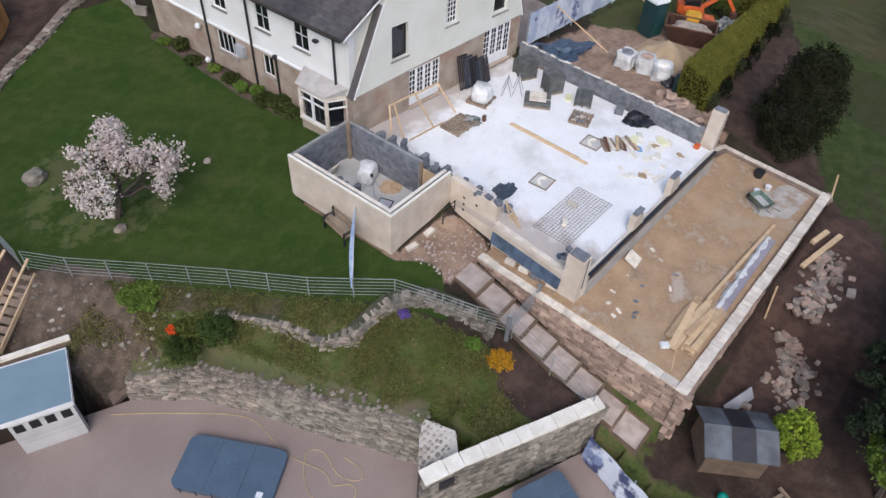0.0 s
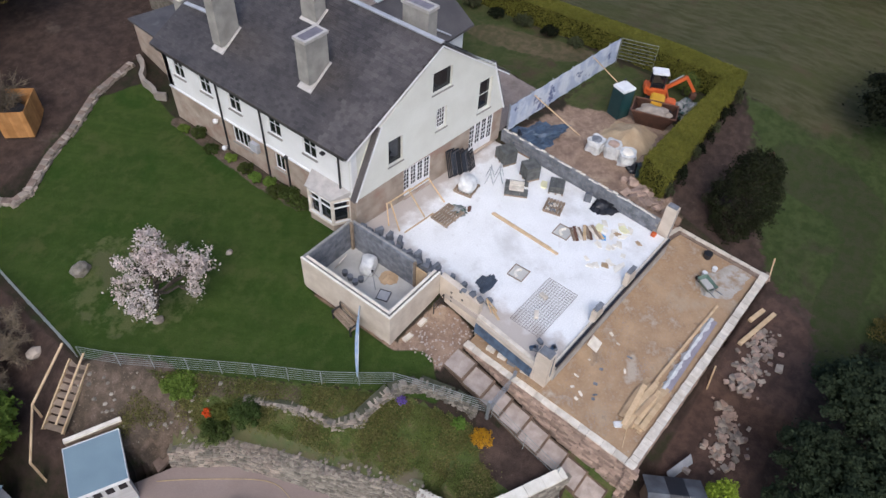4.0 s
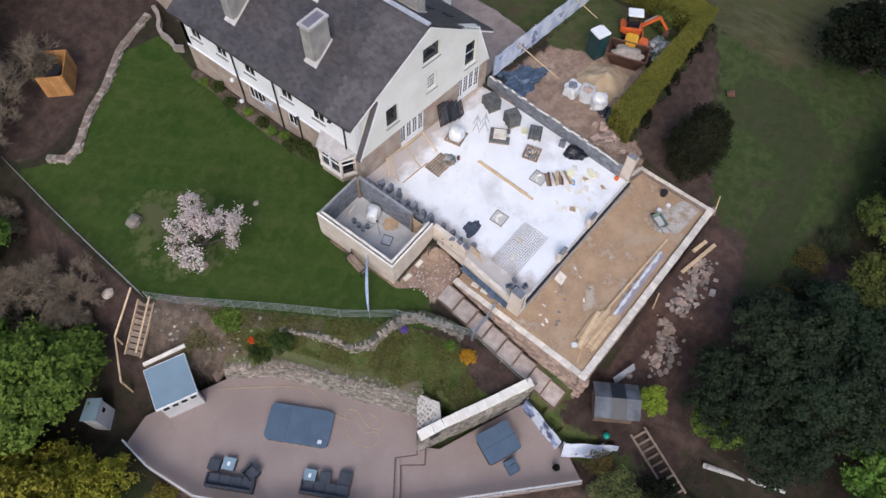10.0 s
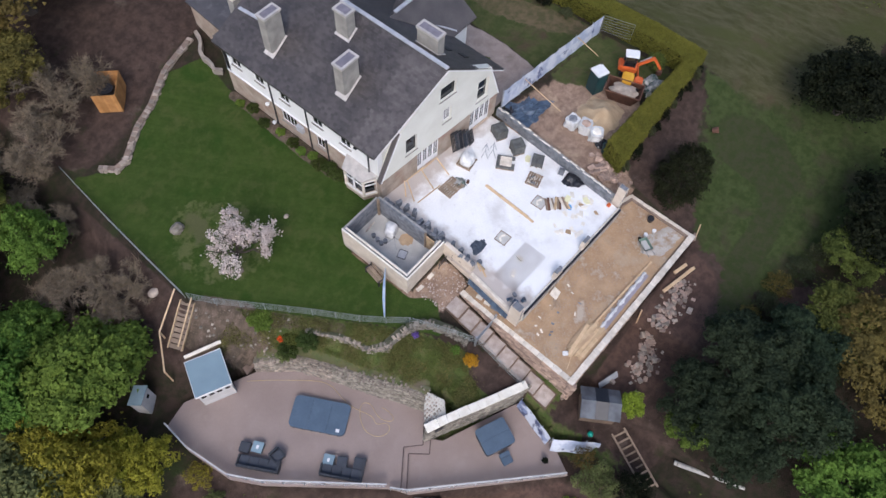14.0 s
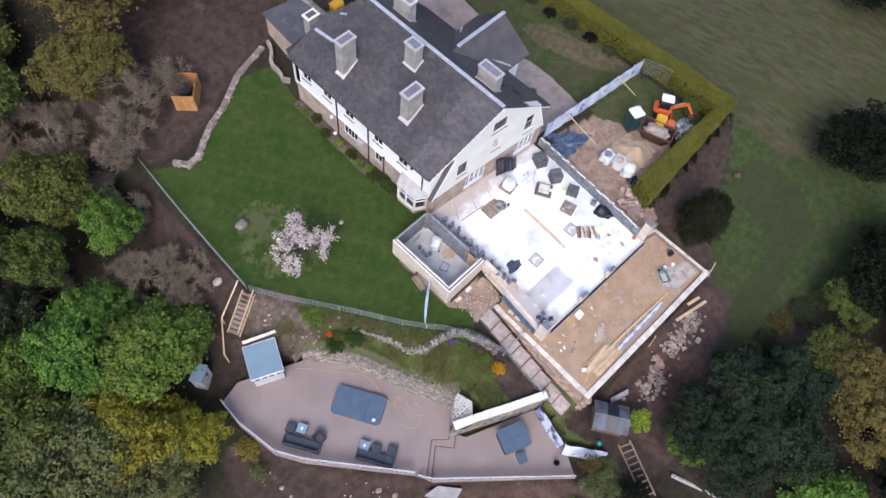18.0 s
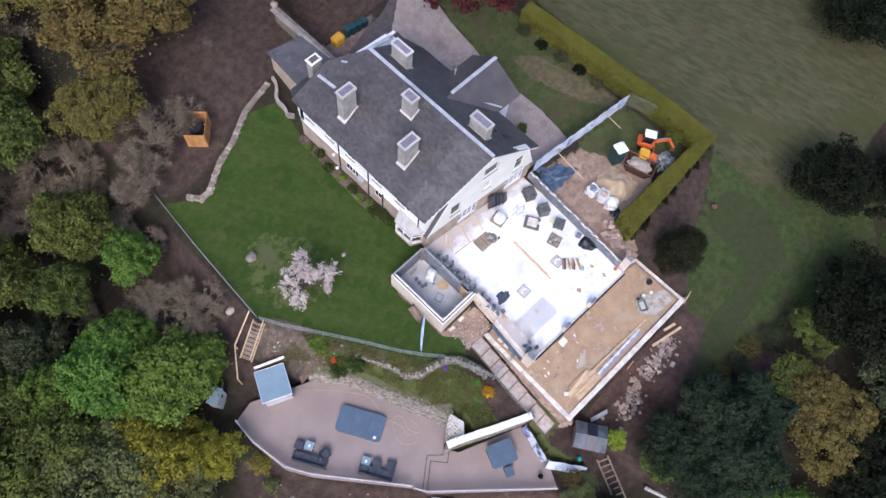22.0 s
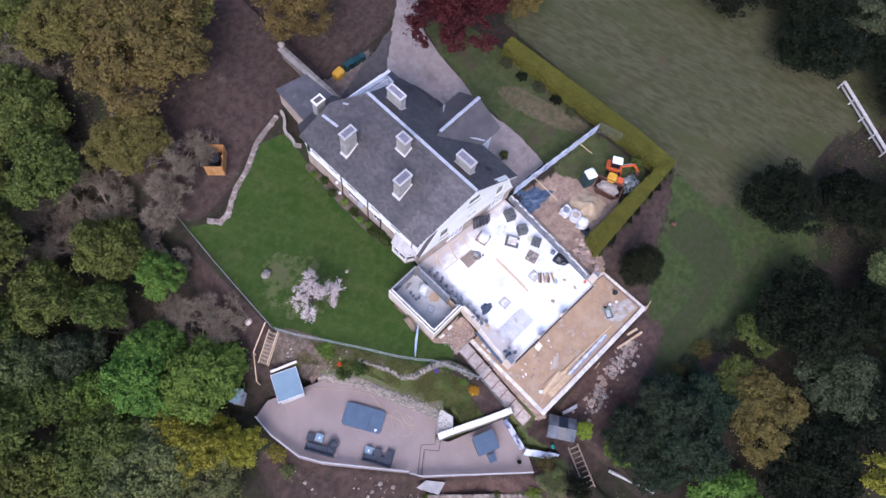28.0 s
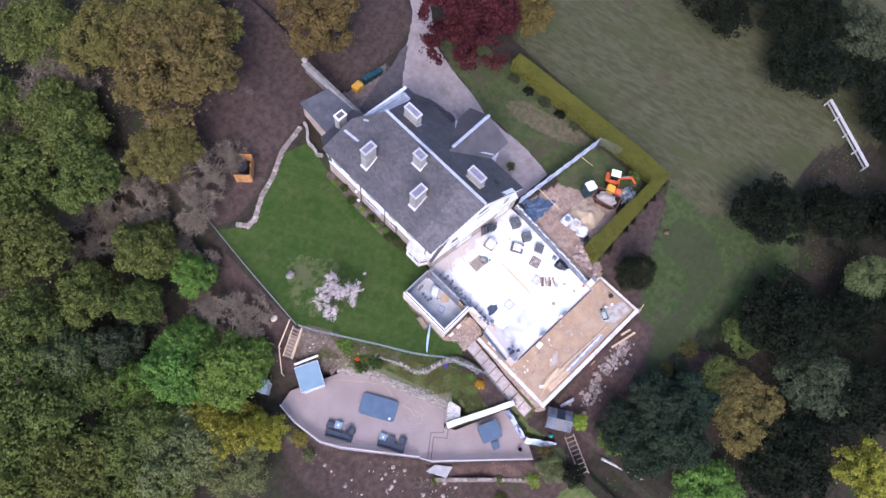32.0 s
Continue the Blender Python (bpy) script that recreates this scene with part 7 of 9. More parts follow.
# timber frame by the doors
fr = thing("prop_trestle", label="light timber prop frame in front of the french doors", category="frame")
for a, b in (((1.64, 4.84, 0), (1.9, 5.2, 1.3)), ((1.72, 4.14, 0), (2.0, 5.0, 1.35)), ((1.9, 5.1, 1.33), (3.6, 4.95, 1.3)), ((3.41, 3.79, 0), (3.4, 4.95, 1.3)), ((5.05, 3.73, 0), (4.9, 4.8, 1.25)), ((3.4, 4.9, 1.3), (4.9, 4.8, 1.28)), ((1.78, 3.86, 0.04), (3.93, 3.63, 0.04))):
    bm = bmesh.new()
    beam(bm, a, b, 0.07, 0.05)
    part("bar", bm, M_wood, fr)
ln = thing("leaning_boards", label="two pale boards leaning at the end of the stub wall", category="boards")
for a, b in (((0.5, -2.75, 0), (0.3, -2.5, 1.0)), ((0.75, -2.9, 0), (0.4, -2.45, 0.9)), ((0.35, -3.3, 0.04), (0.75, -2.6, 0.04))):
    bm = bmesh.new()
    beam(bm, a, b, 0.12, 0.04)
    part("board", bm, M_wood, ln)
bk = thing("bucket", (0.85, -2.35, 0), label="grey mortar bucket on the slab", category="bucket")
bm = bmesh.new()
tube(bm, (0, 0, 0), (0, 0, 0.3), 0.15, 0.19, 14)
part("body", bm, M_block, bk)
for i in range(9):
    b = part("broken_block", box(-0.16, 0.16, -0.1, 0.1, 0, 0.18, 0.02), M_block if i % 3 else M_blue_sheet, label="broken block beside the corner pier", category="block", group="broken blocks by the pier")
    b.matrix_world = pose(0.15 + rr.uniform(-0.3, 0.6), -5.9 + rr.uniform(-0.35, 0.45), 0, 0, 0, rr.uniform(0, 180))
# inside the small room
hp = thing("floor_tray", (-1.75, 2.2, -0.598), 20, "square metal tray on the room floor", "tray")
part("tray", box(-0.3, 0.3, -0.28, 0.28, 0, 0.02), M_lead, hp)
bm = bmesh.new()
for q in ((-0.33, 0.33, -0.31, -0.28), (-0.33, 0.33, 0.28, 0.31), (-0.33, -0.3, -0.28, 0.28), (0.3, 0.33, -0.28, 0.28)):
    bx(bm, *q, 0, 0.05)
part("rim", bm, M_black, hp)
bo = part("board", box(-0.35, 0.35, -0.02, 0.02, 0, 0.75), M_coping, label="pale board leaning on the room wall", category="board")
bo.matrix_world = pose(-1.75, 5.35, -0.6, 28, 0, 10)
for x, y in ((-2.0, 4.6), (-2.05, 4.2), (-2.1, 3.8), (-1.8, 3.7)):
    b = part("paint_bucket", tube(bmesh.new(), (0, 0, 0), (0, 0, 0.28), 0.13, 0.16, 12), M_block, label="dark mortar bucket on the room floor", category="bucket", group="buckets in the room")
    b.matrix_world = pose(x, y, -0.6)
tp = thing("tripod", (-1.5, 3.15, -0.6), label="spindly laser tripod standing in the room", category="tripod")
for k in range(3):
    a = k * math.tau / 3
    part("leg", tube(bmesh.new(), (0.45 * math.cos(a), 0.45 * math.sin(a), 0), (0, 0, 0.9), 0.014, sides=5), M_galv, tp)
part("head", tube(bmesh.new(), (0, 0, 0.88), (0, 0, 1.0), 0.06, sides=8), M_black, tp)
part("stone", box(-1.5, -1.25, 0.5, 0.85, -0.6, -0.35, 0.02), M_coping, label="pale block standing in the room corner", category="block")
# bench and bits on the lawn side
be = put(thing("garden_bench", label="weathered brown garden bench against the room wall", category="bench"), -4.15, 2.5, -0.82, 80)
for i in range(4):
    part("seat_slat", box(-0.75, 0.75, -0.2 + i * 0.12, -0.1 + i * 0.12, 0.42, 0.45), M_wood_old, be)
for i in range(3):
    part("back_slat", box(-0.75, 0.75, -0.27, -0.24, 0.55 + i * 0.13, 0.64 + i * 0.13), M_wood_old, be)
for x in (-0.7, 0.7):
    part("leg", box(x - 0.04, x + 0.04, -0.27, -0.2, 0, 0.9), M_black, be)
    part("leg", box(x - 0.04, x + 0.04, 0.2, 0.27, 0, 0.6), M_black, be)
    part("arm", box(x - 0.04, x + 0.04, -0.2, 0.27, 0.6, 0.64), M_black, be)
bl = put(thing("steel_bench_frame", label="dark steel frame standing by the room wall", category="frame"), -0.55, -0.35, -0.75, 0)
for q in ((-0.4, -0.36, 0, 0.85), (0.36, 0.4, 0, 0.85)):
    part("upright", box(q[0], q[1], -0.02, 0.02, q[2], q[3]), M_black, bl)
for z in (0.35, 0.55, 0.8):
    part("rail", box(-0.36, 0.36, -0.015, 0.015, z, z + 0.035), M_black, bl)
for x, y in ((-2.9, -0.35), (-1.75, -0.3)):
    b = part("pale_block", box(-0.25, 0.25, -0.12, 0.12, 0, 0.15, 0.01), M_coping, label="pale stone block lying at the foot of the room wall", category="block", group="blocks at the wall foot")
    b.matrix_world = pose(x, y, ground_z(x, y) - 0.02, 0, 0, rr.uniform(-8, 8))
bm = bmesh.new()
for i in range(150):
    x, y = rr.uniform(-3.2, -0.2), rr.uniform(-2.4, -0.25)
    s = rr.uniform(0.02, 0.075)
    lump(bm, (x, y, ground_z(x, y) + s * 0.3), (s, s, s * 0.6), i, level=1)
part("rubble", bm, M_tread, label="scattered rubble and gravel in front of the room", category="rubble", kind="stuff")

# ---- things on the terrace ----
wb = put(thing("wheelbarrow", label="green wheelbarrow parked on the terrace", category="wheelbarrow"), 10.1, -10.05, TZ(10.1, -10.05), 60)
bm = bmesh.new()
v0 = [bm.verts.new(p) for p in ((-0.35, -0.2, 0.3), (0.3, -0.2, 0.3), (0.3, 0.2, 0.3), (-0.35, 0.2, 0.3))]
v1 = [bm.verts.new(p) for p in ((-0.5, -0.33, 0.6), (0.5, -0.33, 0.62), (0.5, 0.33, 0.62), (-0.5, 0.33, 0.6))]
bm.faces.new(v0)
for i in range(4):
    bm.faces.new((v0[i], v0[(i + 1) % 4], v1[(i + 1) % 4], v1[i]))
part("tray", bm, mat("green_tray", (0.16, 0.24, 0.19), rough=0.5, bump=0), wb)
part("load", box(-0.36, 0.36, -0.22, 0.22, 0.42, 0.5, 0.05), M_rconc, wb)
wh = new("wheel")
wh.parent = wb
wh.matrix_basis = pose(0.62, 0, 0.19)
part("tyre", tube(bmesh.new(), (0, -0.05, 0), (0, 0.05, 0), 0.19, sides=16), M_black, wh)
for y in (-0.25, 0.25):
    part("handle", beam(bmesh.new(), (0.62, y * 0.3, 0.19), (-0.95, y, 0.55), 0.035, 0.035), M_galv, wb)
    part("leg", beam(bmesh.new(), (-0.35, y, 0.45), (-0.35, y, 0), 0.03, 0.03), M_galv, wb)
b = part("black_bucket", tube(bmesh.new(), (0, 0, 0), (0, 0, 0.34), 0.2, 0.25, 14), M_black, label="black rubber bucket on the terrace", category="bucket")
b.matrix_world = pose(12.3, -9.2, TZ(12.3, -9.2))
bm = bmesh.new()
hub = bm.verts.new((0, 0, 0.015))
ring = []
for i in range(64):
    a = i * math.tau / 64
    r = 1.0 + 0.2 * math.sin(2 * a + 1) + 0.1 * math.sin(3 * a + 0.4) + 0.06 * math.sin(7 * a + 2) + rr.uniform(-0.05, 0.05)
    ring.append([bm.verts.new((1.55 * r * k * math.cos(a), 1.0 * r * k * math.sin(a), z)) for k, z in ((0.8, 0.012), (1.0, -0.012))])
for p, q in zip(ring, ring[1:] + ring[:1]):
    bm.faces.new((hub, p[0], q[0])), bm.faces.new((p[0], p[1], q[1], q[0]))
cp = part("concrete_spill", bm, patchy(mat("spilt_concrete", (0.50, 0.47, 0.43), (0.36, 0.31, 0.25), scale=1.2), (0.30, 0.205, 0.12), 1.5, 0.47, 0.62, 0.9), label="pale dried concrete spill on the terrace earth", category="spill", kind="structure")
cp.matrix_world = pose(11.35, -10.65, TZ(11.35, -10.65) + 0.022, 6.5, 0, 0) @ pose(0, 0, 0, 0, 0, -28)
for x, y in ((11.0, -9.6), (11.7, -9.9)):
    b = part("white_pail", tube(bmesh.new(), (0, 0, 0), (0, 0, 0.24), 0.12, 0.15, 12), M_frame, label="small white plastic pail on the terrace", category="pail", group="white pails")
    b.matrix_world = pose(x, y, TZ(x, y))
lp = thing("long_plank", label="long pale timber batten lying on the terrace", category="plank")
part("board", beam(bmesh.new(), (9.6, -11.05, TZ(9, -11.05) + 0.05), (3.2, -10.62, TZ(3, -10.62) + 0.16), 0.13, 0.06), M_wood, lp)
wr = put(thing("wrapped_bundle", label="long wrapped bundle of boards in pale blue-grey plastic", category="bundle"), 5.75, -11.25, TZ(5.75, -11.25), -1)
part("board_core", box(-2.7, 2.7, -0.2, 0.14, 0.0, 0.2, 0.01), mat("mauve_boards", (0.36, 0.33, 0.37), (0.29, 0.265, 0.30), scale=1), wr)
bm = bmesh.new()
ring = []
for i in range(40):
    x, k = -2.72 + i * 0.14, 0.16 * noise.noise(Vector((i * 0.31, 3.0, 1.0))) + 0.07 * noise.noise(Vector((i * 0.9, 1.0, 5.0)))
    ring.append([bm.verts.new(p) for p in ((x, 0.02 - k, 0.225), (x, 0.17, 0.235 + k * 0.4), (x, 0.27 + k, 0.12), (x, 0.3 + 1.5 * k, 0.0), (x, 0.16, 0.0), (x, 0.145, 0.205), (x, 0.02 - k, 0.21))])
for p, q in zip(ring, ring[1:]):
    for k in range(7):
        bm.faces.new((p[k], p[(k + 1) % 7], q[(k + 1) % 7], q[k]))
bm.faces.new(ring[0]), bm.faces.new(ring[-1][::-1])
part("plastic_wrap", bm, M_white_bag, wr, "torn white plastic wrap")
tp_ = put(thing("timber_pile", label="pile of pale sawn timber boards stacked on the terrace", category="timber"), 1.6, -10.7, TZ(1.6, -10.7) - 0.02, 0)
for i in range(22):
    L = rr.uniform(0.7, 1.25) if i % 3 else rr.uniform(1.2, 1.6)
    w = rr.uniform(0.05, 0.14)
    b = part("plank", box(-L, L, -w, w, 0, 0.05, 0.004), M_wood if i % 4 else M_sand, tp_)
    y = -0.6 + 1.15 * ((i * 0.37) % 1.0)
    b.matrix_basis = pose(rr.uniform(-0.3, 0.45), y, 0.02 + 0.053 * (i // 5) + 0.002 * (i % 5) - 0.115 * (0.6 + y) * 0.0, rr.uniform(-1, 1), rr.uniform(-0.6, 0.6), rr.uniform(-9, 6))
b = part("cement_bag", box(-0.25, 0.25, -0.16, 0.16, 0, 0.12, 0.04), M_white_bag, label="blue and white cement bag beside the timber", category="bag")
b.matrix_world = pose(0.05, -10.35, TZ(0, -10.35), 0, 0, -50)
b = part("thin_batten", beam(bmesh.new(), (0.2, -10.7, TZ(0, -10.7) + 0.02), (-0.8, -11.0, TZ(0, -11.0) + 0.02), 0.04, 0.03), M_wood, label="thin batten on the terrace earth", category="batten")
b = part("paving_slab", box(-0.35, 0.35, -0.3, 0.3, 0, 0.05, 0.01), M_coping, label="pale slab leaning at the kerb wall", category="slab")
b.matrix_world = pose(2.9, -7.35, -1.0, 25, 0, 5)
for i in range(14):
    x, y = rr.uniform(-0.6, 4.5), rr.uniform(-9.6, -7.2)
    b = part("brick_end", box(-0.08, 0.08, -0.05, 0.05, 0, 0.07, 0.015), M_coping if i % 3 else M_block, label="broken block end lying on the terrace", category="brick", group="broken bricks on the terrace")
    b.matrix_world = pose(x, y, TZ(x, y) - 0.01, rr.uniform(-9, 9), 0, rr.uniform(0, 180)) @ Matrix.Diagonal((rr.uniform(0.7, 2.0), rr.uniform(0.7, 1.6), 1, 1))
b = part("stake", beam(bmesh.new(), (13.5, -12.5, -1.9), (13.85, -12.2, -0.5), 0.06, 0.06), M_wood, label="wooden stake at the terrace corner", category="stake")
b = part("stake", beam(bmesh.new(), (6.0, -12.7, -3.4), (6.0, -12.5, -1.5), 0.07, 0.07), M_wood, label="yellow timber stake against the outer wall", category="stake")
bm = bmesh.new()
for i in range(1500):
    cx, cy, r = rr.choice(((4.8, -7.9, 0.8), (2.6, -8.2, 0.7), (-0.5, -7.8, 0.5), (3.4, -9.8, 0.35), (-0.4, -9.6, 0.6), (7.5, -9.0, 1.4), (5.0, -9.5, 3.0)))
    x, y = cx + rr.gauss(0, r), cy + rr.gauss(0, r * 0.7)
    if -0.8 < x < 12.6 and -11.3 < y < -7.3:
        k = rr.uniform(0.006, 0.02)
        lump(bm, (x, y, TZ(x, y) + 0.008), (k * 1.3, k, k * 0.6), i, level=1)
part("gravel", bm, M_gravel, label="scattered pale gravel over the terrace earth", category="gravel", kind="stuff")
# rubble outside
rp = thing("rubble_pile", label="scattered heap of reddish building stones on bare earth", category="stones")
for i in range(285):
    k = (i * 0.618) % 1.0
    x, y = 2.6 + 7.4 * k + rr.gauss(0, 0.45), -14.65 + 1.0 * k - 0.25 * math.sin(k * 9) + rr.gauss(0, 0.42)
    if y < -12.75:
        s = 0.1 + 0.22 * rr.random() ** 1.8
        share("stone", rr.choice(ME_red + ME_pale), rp, pose(x, y, ground_z(x, y) + s * 0.25, rr.uniform(-30, 30), rr.uniform(-30, 30), rr.uniform(0, 360)) @ Matrix.Diagonal((s * 1.3, s, s * 0.75, 1)))
for a, b2 in (((8.5, -12.9), (11.4, -13.6)), ((10.2, -12.75), (11.3, -13.05))):
    za, zb = ground_z(*a) + 0.15, ground_z(*b2) + 0.15
    b = part("sleeper", beam(bmesh.new(), (*a, za), (*b2, zb), 0.22, 0.14), M_wood, label="pale timber beam lying on the earth", category="beam", group="beams by the rubble")

# ---- yard ----
sk = put(thing("skip", label="rusty brown builder's skip half full of rubble", category="skip"), 19.3, -1.75, ground_z(19, -2), -72)
sk.matrix_world = sk.matrix_world @ Matrix.Diagonal((0.86, 0.9, 0.95, 1))
bm = bmesh.new()
a = [bm.verts.new(p) for p in ((-1.0, -0.75, 0), (1.0, -0.75, 0), (1.0, 0.75, 0), (-1.0, 0.75, 0))]
c = [bm.verts.new(p) for p in ((-1.6, -0.85, 1.05), (1.6, -0.85, 1.05), (1.6, 0.85, 1.05), (-1.6, 0.85, 1.05))]
bm.faces.new(a)
for i in range(4):
    bm.faces.new((a[i], a[(i + 1) % 4], c[(i + 1) % 4], c[i]))
bmesh.ops.solidify(bm, geom=bm.faces[:], thickness=0.05)
part("hull", bm, M_rust, sk)
part("load", lump(bmesh.new(), (0, 0, 0.75), (1.3, 0.72, 0.3), 8, rough=0.4, level=3), M_pale_stone, sk, "pale rubble load")
bm = bmesh.new()
for q in ((-1.64, 1.64, -0.9, -0.82), (-1.64, 1.64, 0.82, 0.9), (-1.64, -1.56, -0.82, 0.82), (1.56, 1.64, -0.82, 0.82)):
    bx(bm, *q, 1.0, 1.09)
part("rim", bm, M_rust, sk)
wc = put(thing("portable_toilet", label="dark teal portable toilet with white roof", category="toilet"), 18.5, 0.25, ground_z(18.4, 0), -20)
wc.matrix_world = wc.matrix_world @ Matrix.Diagonal((0.88, 0.88, 0.95, 1))
part("cabin", box(-0.55, 0.55, -0.55, 0.55, 0, 2.05, 0.03), M_green_cabin, wc)
part("roof", box(-0.6, 0.6, -0.6, 0.6, 2.05, 2.25, 0.07), M_frame, wc, "white roof")
part("door", box(-0.4, 0.4, -0.575, -0.552, 0.08, 1.95), M_green_cabin, wc)
part("vent_pipe", tube(bmesh.new(), (0.4, 0.45, 2.2), (0.4, 0.45, 2.45), 0.05), M_black, wc)
dg = put(thing("mini_digger", label="orange mini digger with white cab roof", category="digger"), 21.7, -0.75, ground_z(21.9, -0.9), -60)
dg.matrix_world = dg.matrix_world @ Matrix.Diagonal((0.87, 0.87, 0.9, 1))
for y in (-0.55, 0.55):
    part("track", rounded(1.6, 0.45, 0.2, 0, 0.28), M_black, dg).matrix_basis = pose(0, y, 0.25, 90, 0, 0) @ Matrix.Translation((0, 0, -0.14))
part("body", box(-0.75, 0.65, -0.6, 0.6, 0.5, 1.15, 0.08), M_orange, dg)
part("counterweight", box(-1.0, -0.7, -0.55, 0.55, 0.55, 1.2, 0.1), M_orange, dg)
bm = bmesh.new()
for x in (-0.6, 0.35):
    for y in (-0.5, 0.25):
        bx(bm, x - 0.04, x + 0.04, y - 0.04, y + 0.04, 1.15, 2.25)
part("cab_frame", bm, M_black, dg)
part("cab_glass", box(-0.56, 0.33, -0.46, 0.22, 1.15, 2.2), M_glass, dg)
part("cab_roof", box(-0.72, 0.5, -0.6, 0.36, 2.25, 2.4, 0.06), M_frame, dg, "white cab roof")
part("boom", beam(bmesh.new(), (0.6, 0.1, 0.9), (1.9, 0.1, 2.0), 0.2, 0.24), M_orange, dg)
part("dipper", beam(bmesh.new(), (1.85, 0.1, 2.05), (2.75, 0.1, 0.9), 0.17, 0.2), M_orange, dg)
part("ram", tube(bmesh.new(), (0.8, 0.1, 1.4), (1.6, 0.1, 2.1), 0.05), M_galv, dg)
part("bucket", box(2.5, 2.95, -0.2, 0.4, 0.3, 0.85, 0.08), M_rust, dg)
part("blade", box(0.85, 0.95, -0.75, 0.75, 0.1, 0.5, 0.02), M_orange, dg)
du = put(thing("mini_dumper", label="yellow and orange site dumper beside the skip", category="dumper"), 20.5, -1.5, ground_z(20.5, -1.5), -70)
part("hopper", box(-0.6, 0.3, -0.5, 0.5, 0.45, 1.0, 0.1), M_yellow, du)
part("engine_cover", box(0.35, 1.0, -0.4, 0.4, 0.35, 0.95, 0.1), M_orange, du)
for x in (-0.3, 0.7):
    for y in (-0.5, 0.5):
        part("wheel", tube(bmesh.new(), (x, y - 0.1, 0.28), (x, y + 0.1, 0.28), 0.28, sides=16), M_black, du)
crumpled("scrap_mound", (21.6, -3.0, ground_z(21.6, -3)), (0.9, 0.8, 0.6), M_scrap, "heap of green and grey site scrap by the hedge", "scrap", 13, 0.6)
M_sand_pale = mat("pale_building_sand", (0.52, 0.395, 0.25), (0.43, 0.31, 0.185), scale=1.2, fine=18)
bm = bmesh.new()
grid = {}
for i in range(29):
    for j in range(29):
        x, y = (i - 14) * 0.16, (j - 14) * 0.16
        d = math.hypot(x / 1.1, y) + 0.35 * noise.noise(Vector((x * 1.1, y * 1.1, 3)))
        h = 1.05 * max(0.0, 1 - d / 1.85) ** 1.25 + 0.07 * noise.noise(Vector((x * 3, y * 3, 1)))
        grid[i, j] = bm.verts.new((x, y, h - 0.06))
for i in range(28):
    for j in range(28):
        q = [grid[i, j], grid[i + 1, j], grid[i + 1, j + 1], grid[i, j + 1]]
        if max(v.co.z for v in q) > 0.0:
            bm.faces.new(q)
bmesh.ops.delete(bm, geom=[v for v in bm.verts if not v.link_faces], context="VERTS")
sh_ = part("sand_mound", bm, M_sand_pale, label="heap of orange building sand in the yard", category="sand")
sh_.matrix_world = pose(16.7, -1.6, ground_z(16.6, -1.8))
for i, (x, y, m2) in enumerate(((14.45, -0.4, M_white_bag), (14.75, -1.4, M_yellow), (14.65, -2.4, M_white_bag))):
    t = put(thing("bulk_bag", label="open white bulk bag of aggregate in the yard", category="bag", group="bulk bags"), x, y, ground_z(x, y), 15 * i)
    bm = rounded(0.95, 0.92, 0.2, 0, 0.8, n=3)
    bmesh.ops.subdivide_edges(bm, edges=bm.edges[:], cuts=2, use_grid_fill=True)
    for v in bm.verts:
        v.co += Vector((noise.noise(v.co * 3 + Vector((i, 0, 0))), noise.noise(v.co * 3 + Vector((0, i, 5))), 0.7 * noise.noise(v.co * 2.5 + Vector((7, 0, i))))) * 0.12
    part("sack", bm, M_white_bag, t)
    part("fill", lump(bmesh.new(), (0, 0, 0.8), (0.34, 0.34, 0.12), 30 + i, level=2), (M_block, M_rubble, M_cap)[i], t)
    part("print_panel", box(-0.25, 0.25, -0.54, -0.5, 0.2, 0.6), m2, t)
bn = put(thing("water_butt", label="dark green plastic water butt by the hedge end", category="barrel"), 14.1, -3.65, ground_z(14.1, -3.6))
part("barrel", tube(bmesh.new(), (0, 0, 0), (0, 0, 0.85), 0.27, 0.3, 18), M_green_cabin, bn)
part("lid", tube(bmesh.new(), (0, 0, 0.85), (0, 0, 0.9), 0.25, 0.24, 18), M_black, bn)
crumpled("black_sack", (14.5, -3.1, ground_z(14.5, -3.1)), (0.5, 0.4, 0.4), M_black_sheet, "black bin sacks beside the water butt", "sacks", 17)
crumpled("tarpaulin", (13.4, 2.9, ground_z(13.4, 2.8)), (1.7, 1.0, 0.4), M_blue_sheet, "crumpled blue tarpaulin behind the low wall", "tarpaulin", 19, 0.6, 4)
crumpled("black_sack", (12.2, 3.6, ground_z(12.2, 3.6)), (0.5, 0.7, 0.4), M_black_sheet, "black sacks at the end of the tarpaulin", "sacks", 23)
rp2 = thing("stone_heap", label="heap of reddish stones behind the low wall", category="stones")
for i in range(60):
    x, y = 12.6 + rr.gauss(0, 0.35), -4.9 + rr.gauss(0, 0.8)
    if x > 11.5:
        s = rr.uniform(0.18, 0.5)
        share("stone", rr.choice(ME_red), rp2, pose(x, y, ground_z(x, y) + s * 0.3, rr.uniform(-30, 30), rr.uniform(-30, 30), rr.uniform(0, 360)) @ Matrix.Diagonal((s * 1.3, s, s * 0.7, 1)))
for a, b2 in (((15.0, 0.95, 0.3), (14.2, 4.1, 2.2)), ((21.5, 1.9, 0.5), (20.3, 3.5, 2.3))):
    part("banner_prop", beam(bmesh.new(), a, b2, 0.05, 0.05), M_wood, label="pale timber prop bracing the banner fence", category="prop", group="banner props")
rail_fence([(23.7, 3.2), (24.4, 0.8)], "light steel site-fence panel at the hedge", high=1.9, rails=7, step=2.4, name="site_fence")
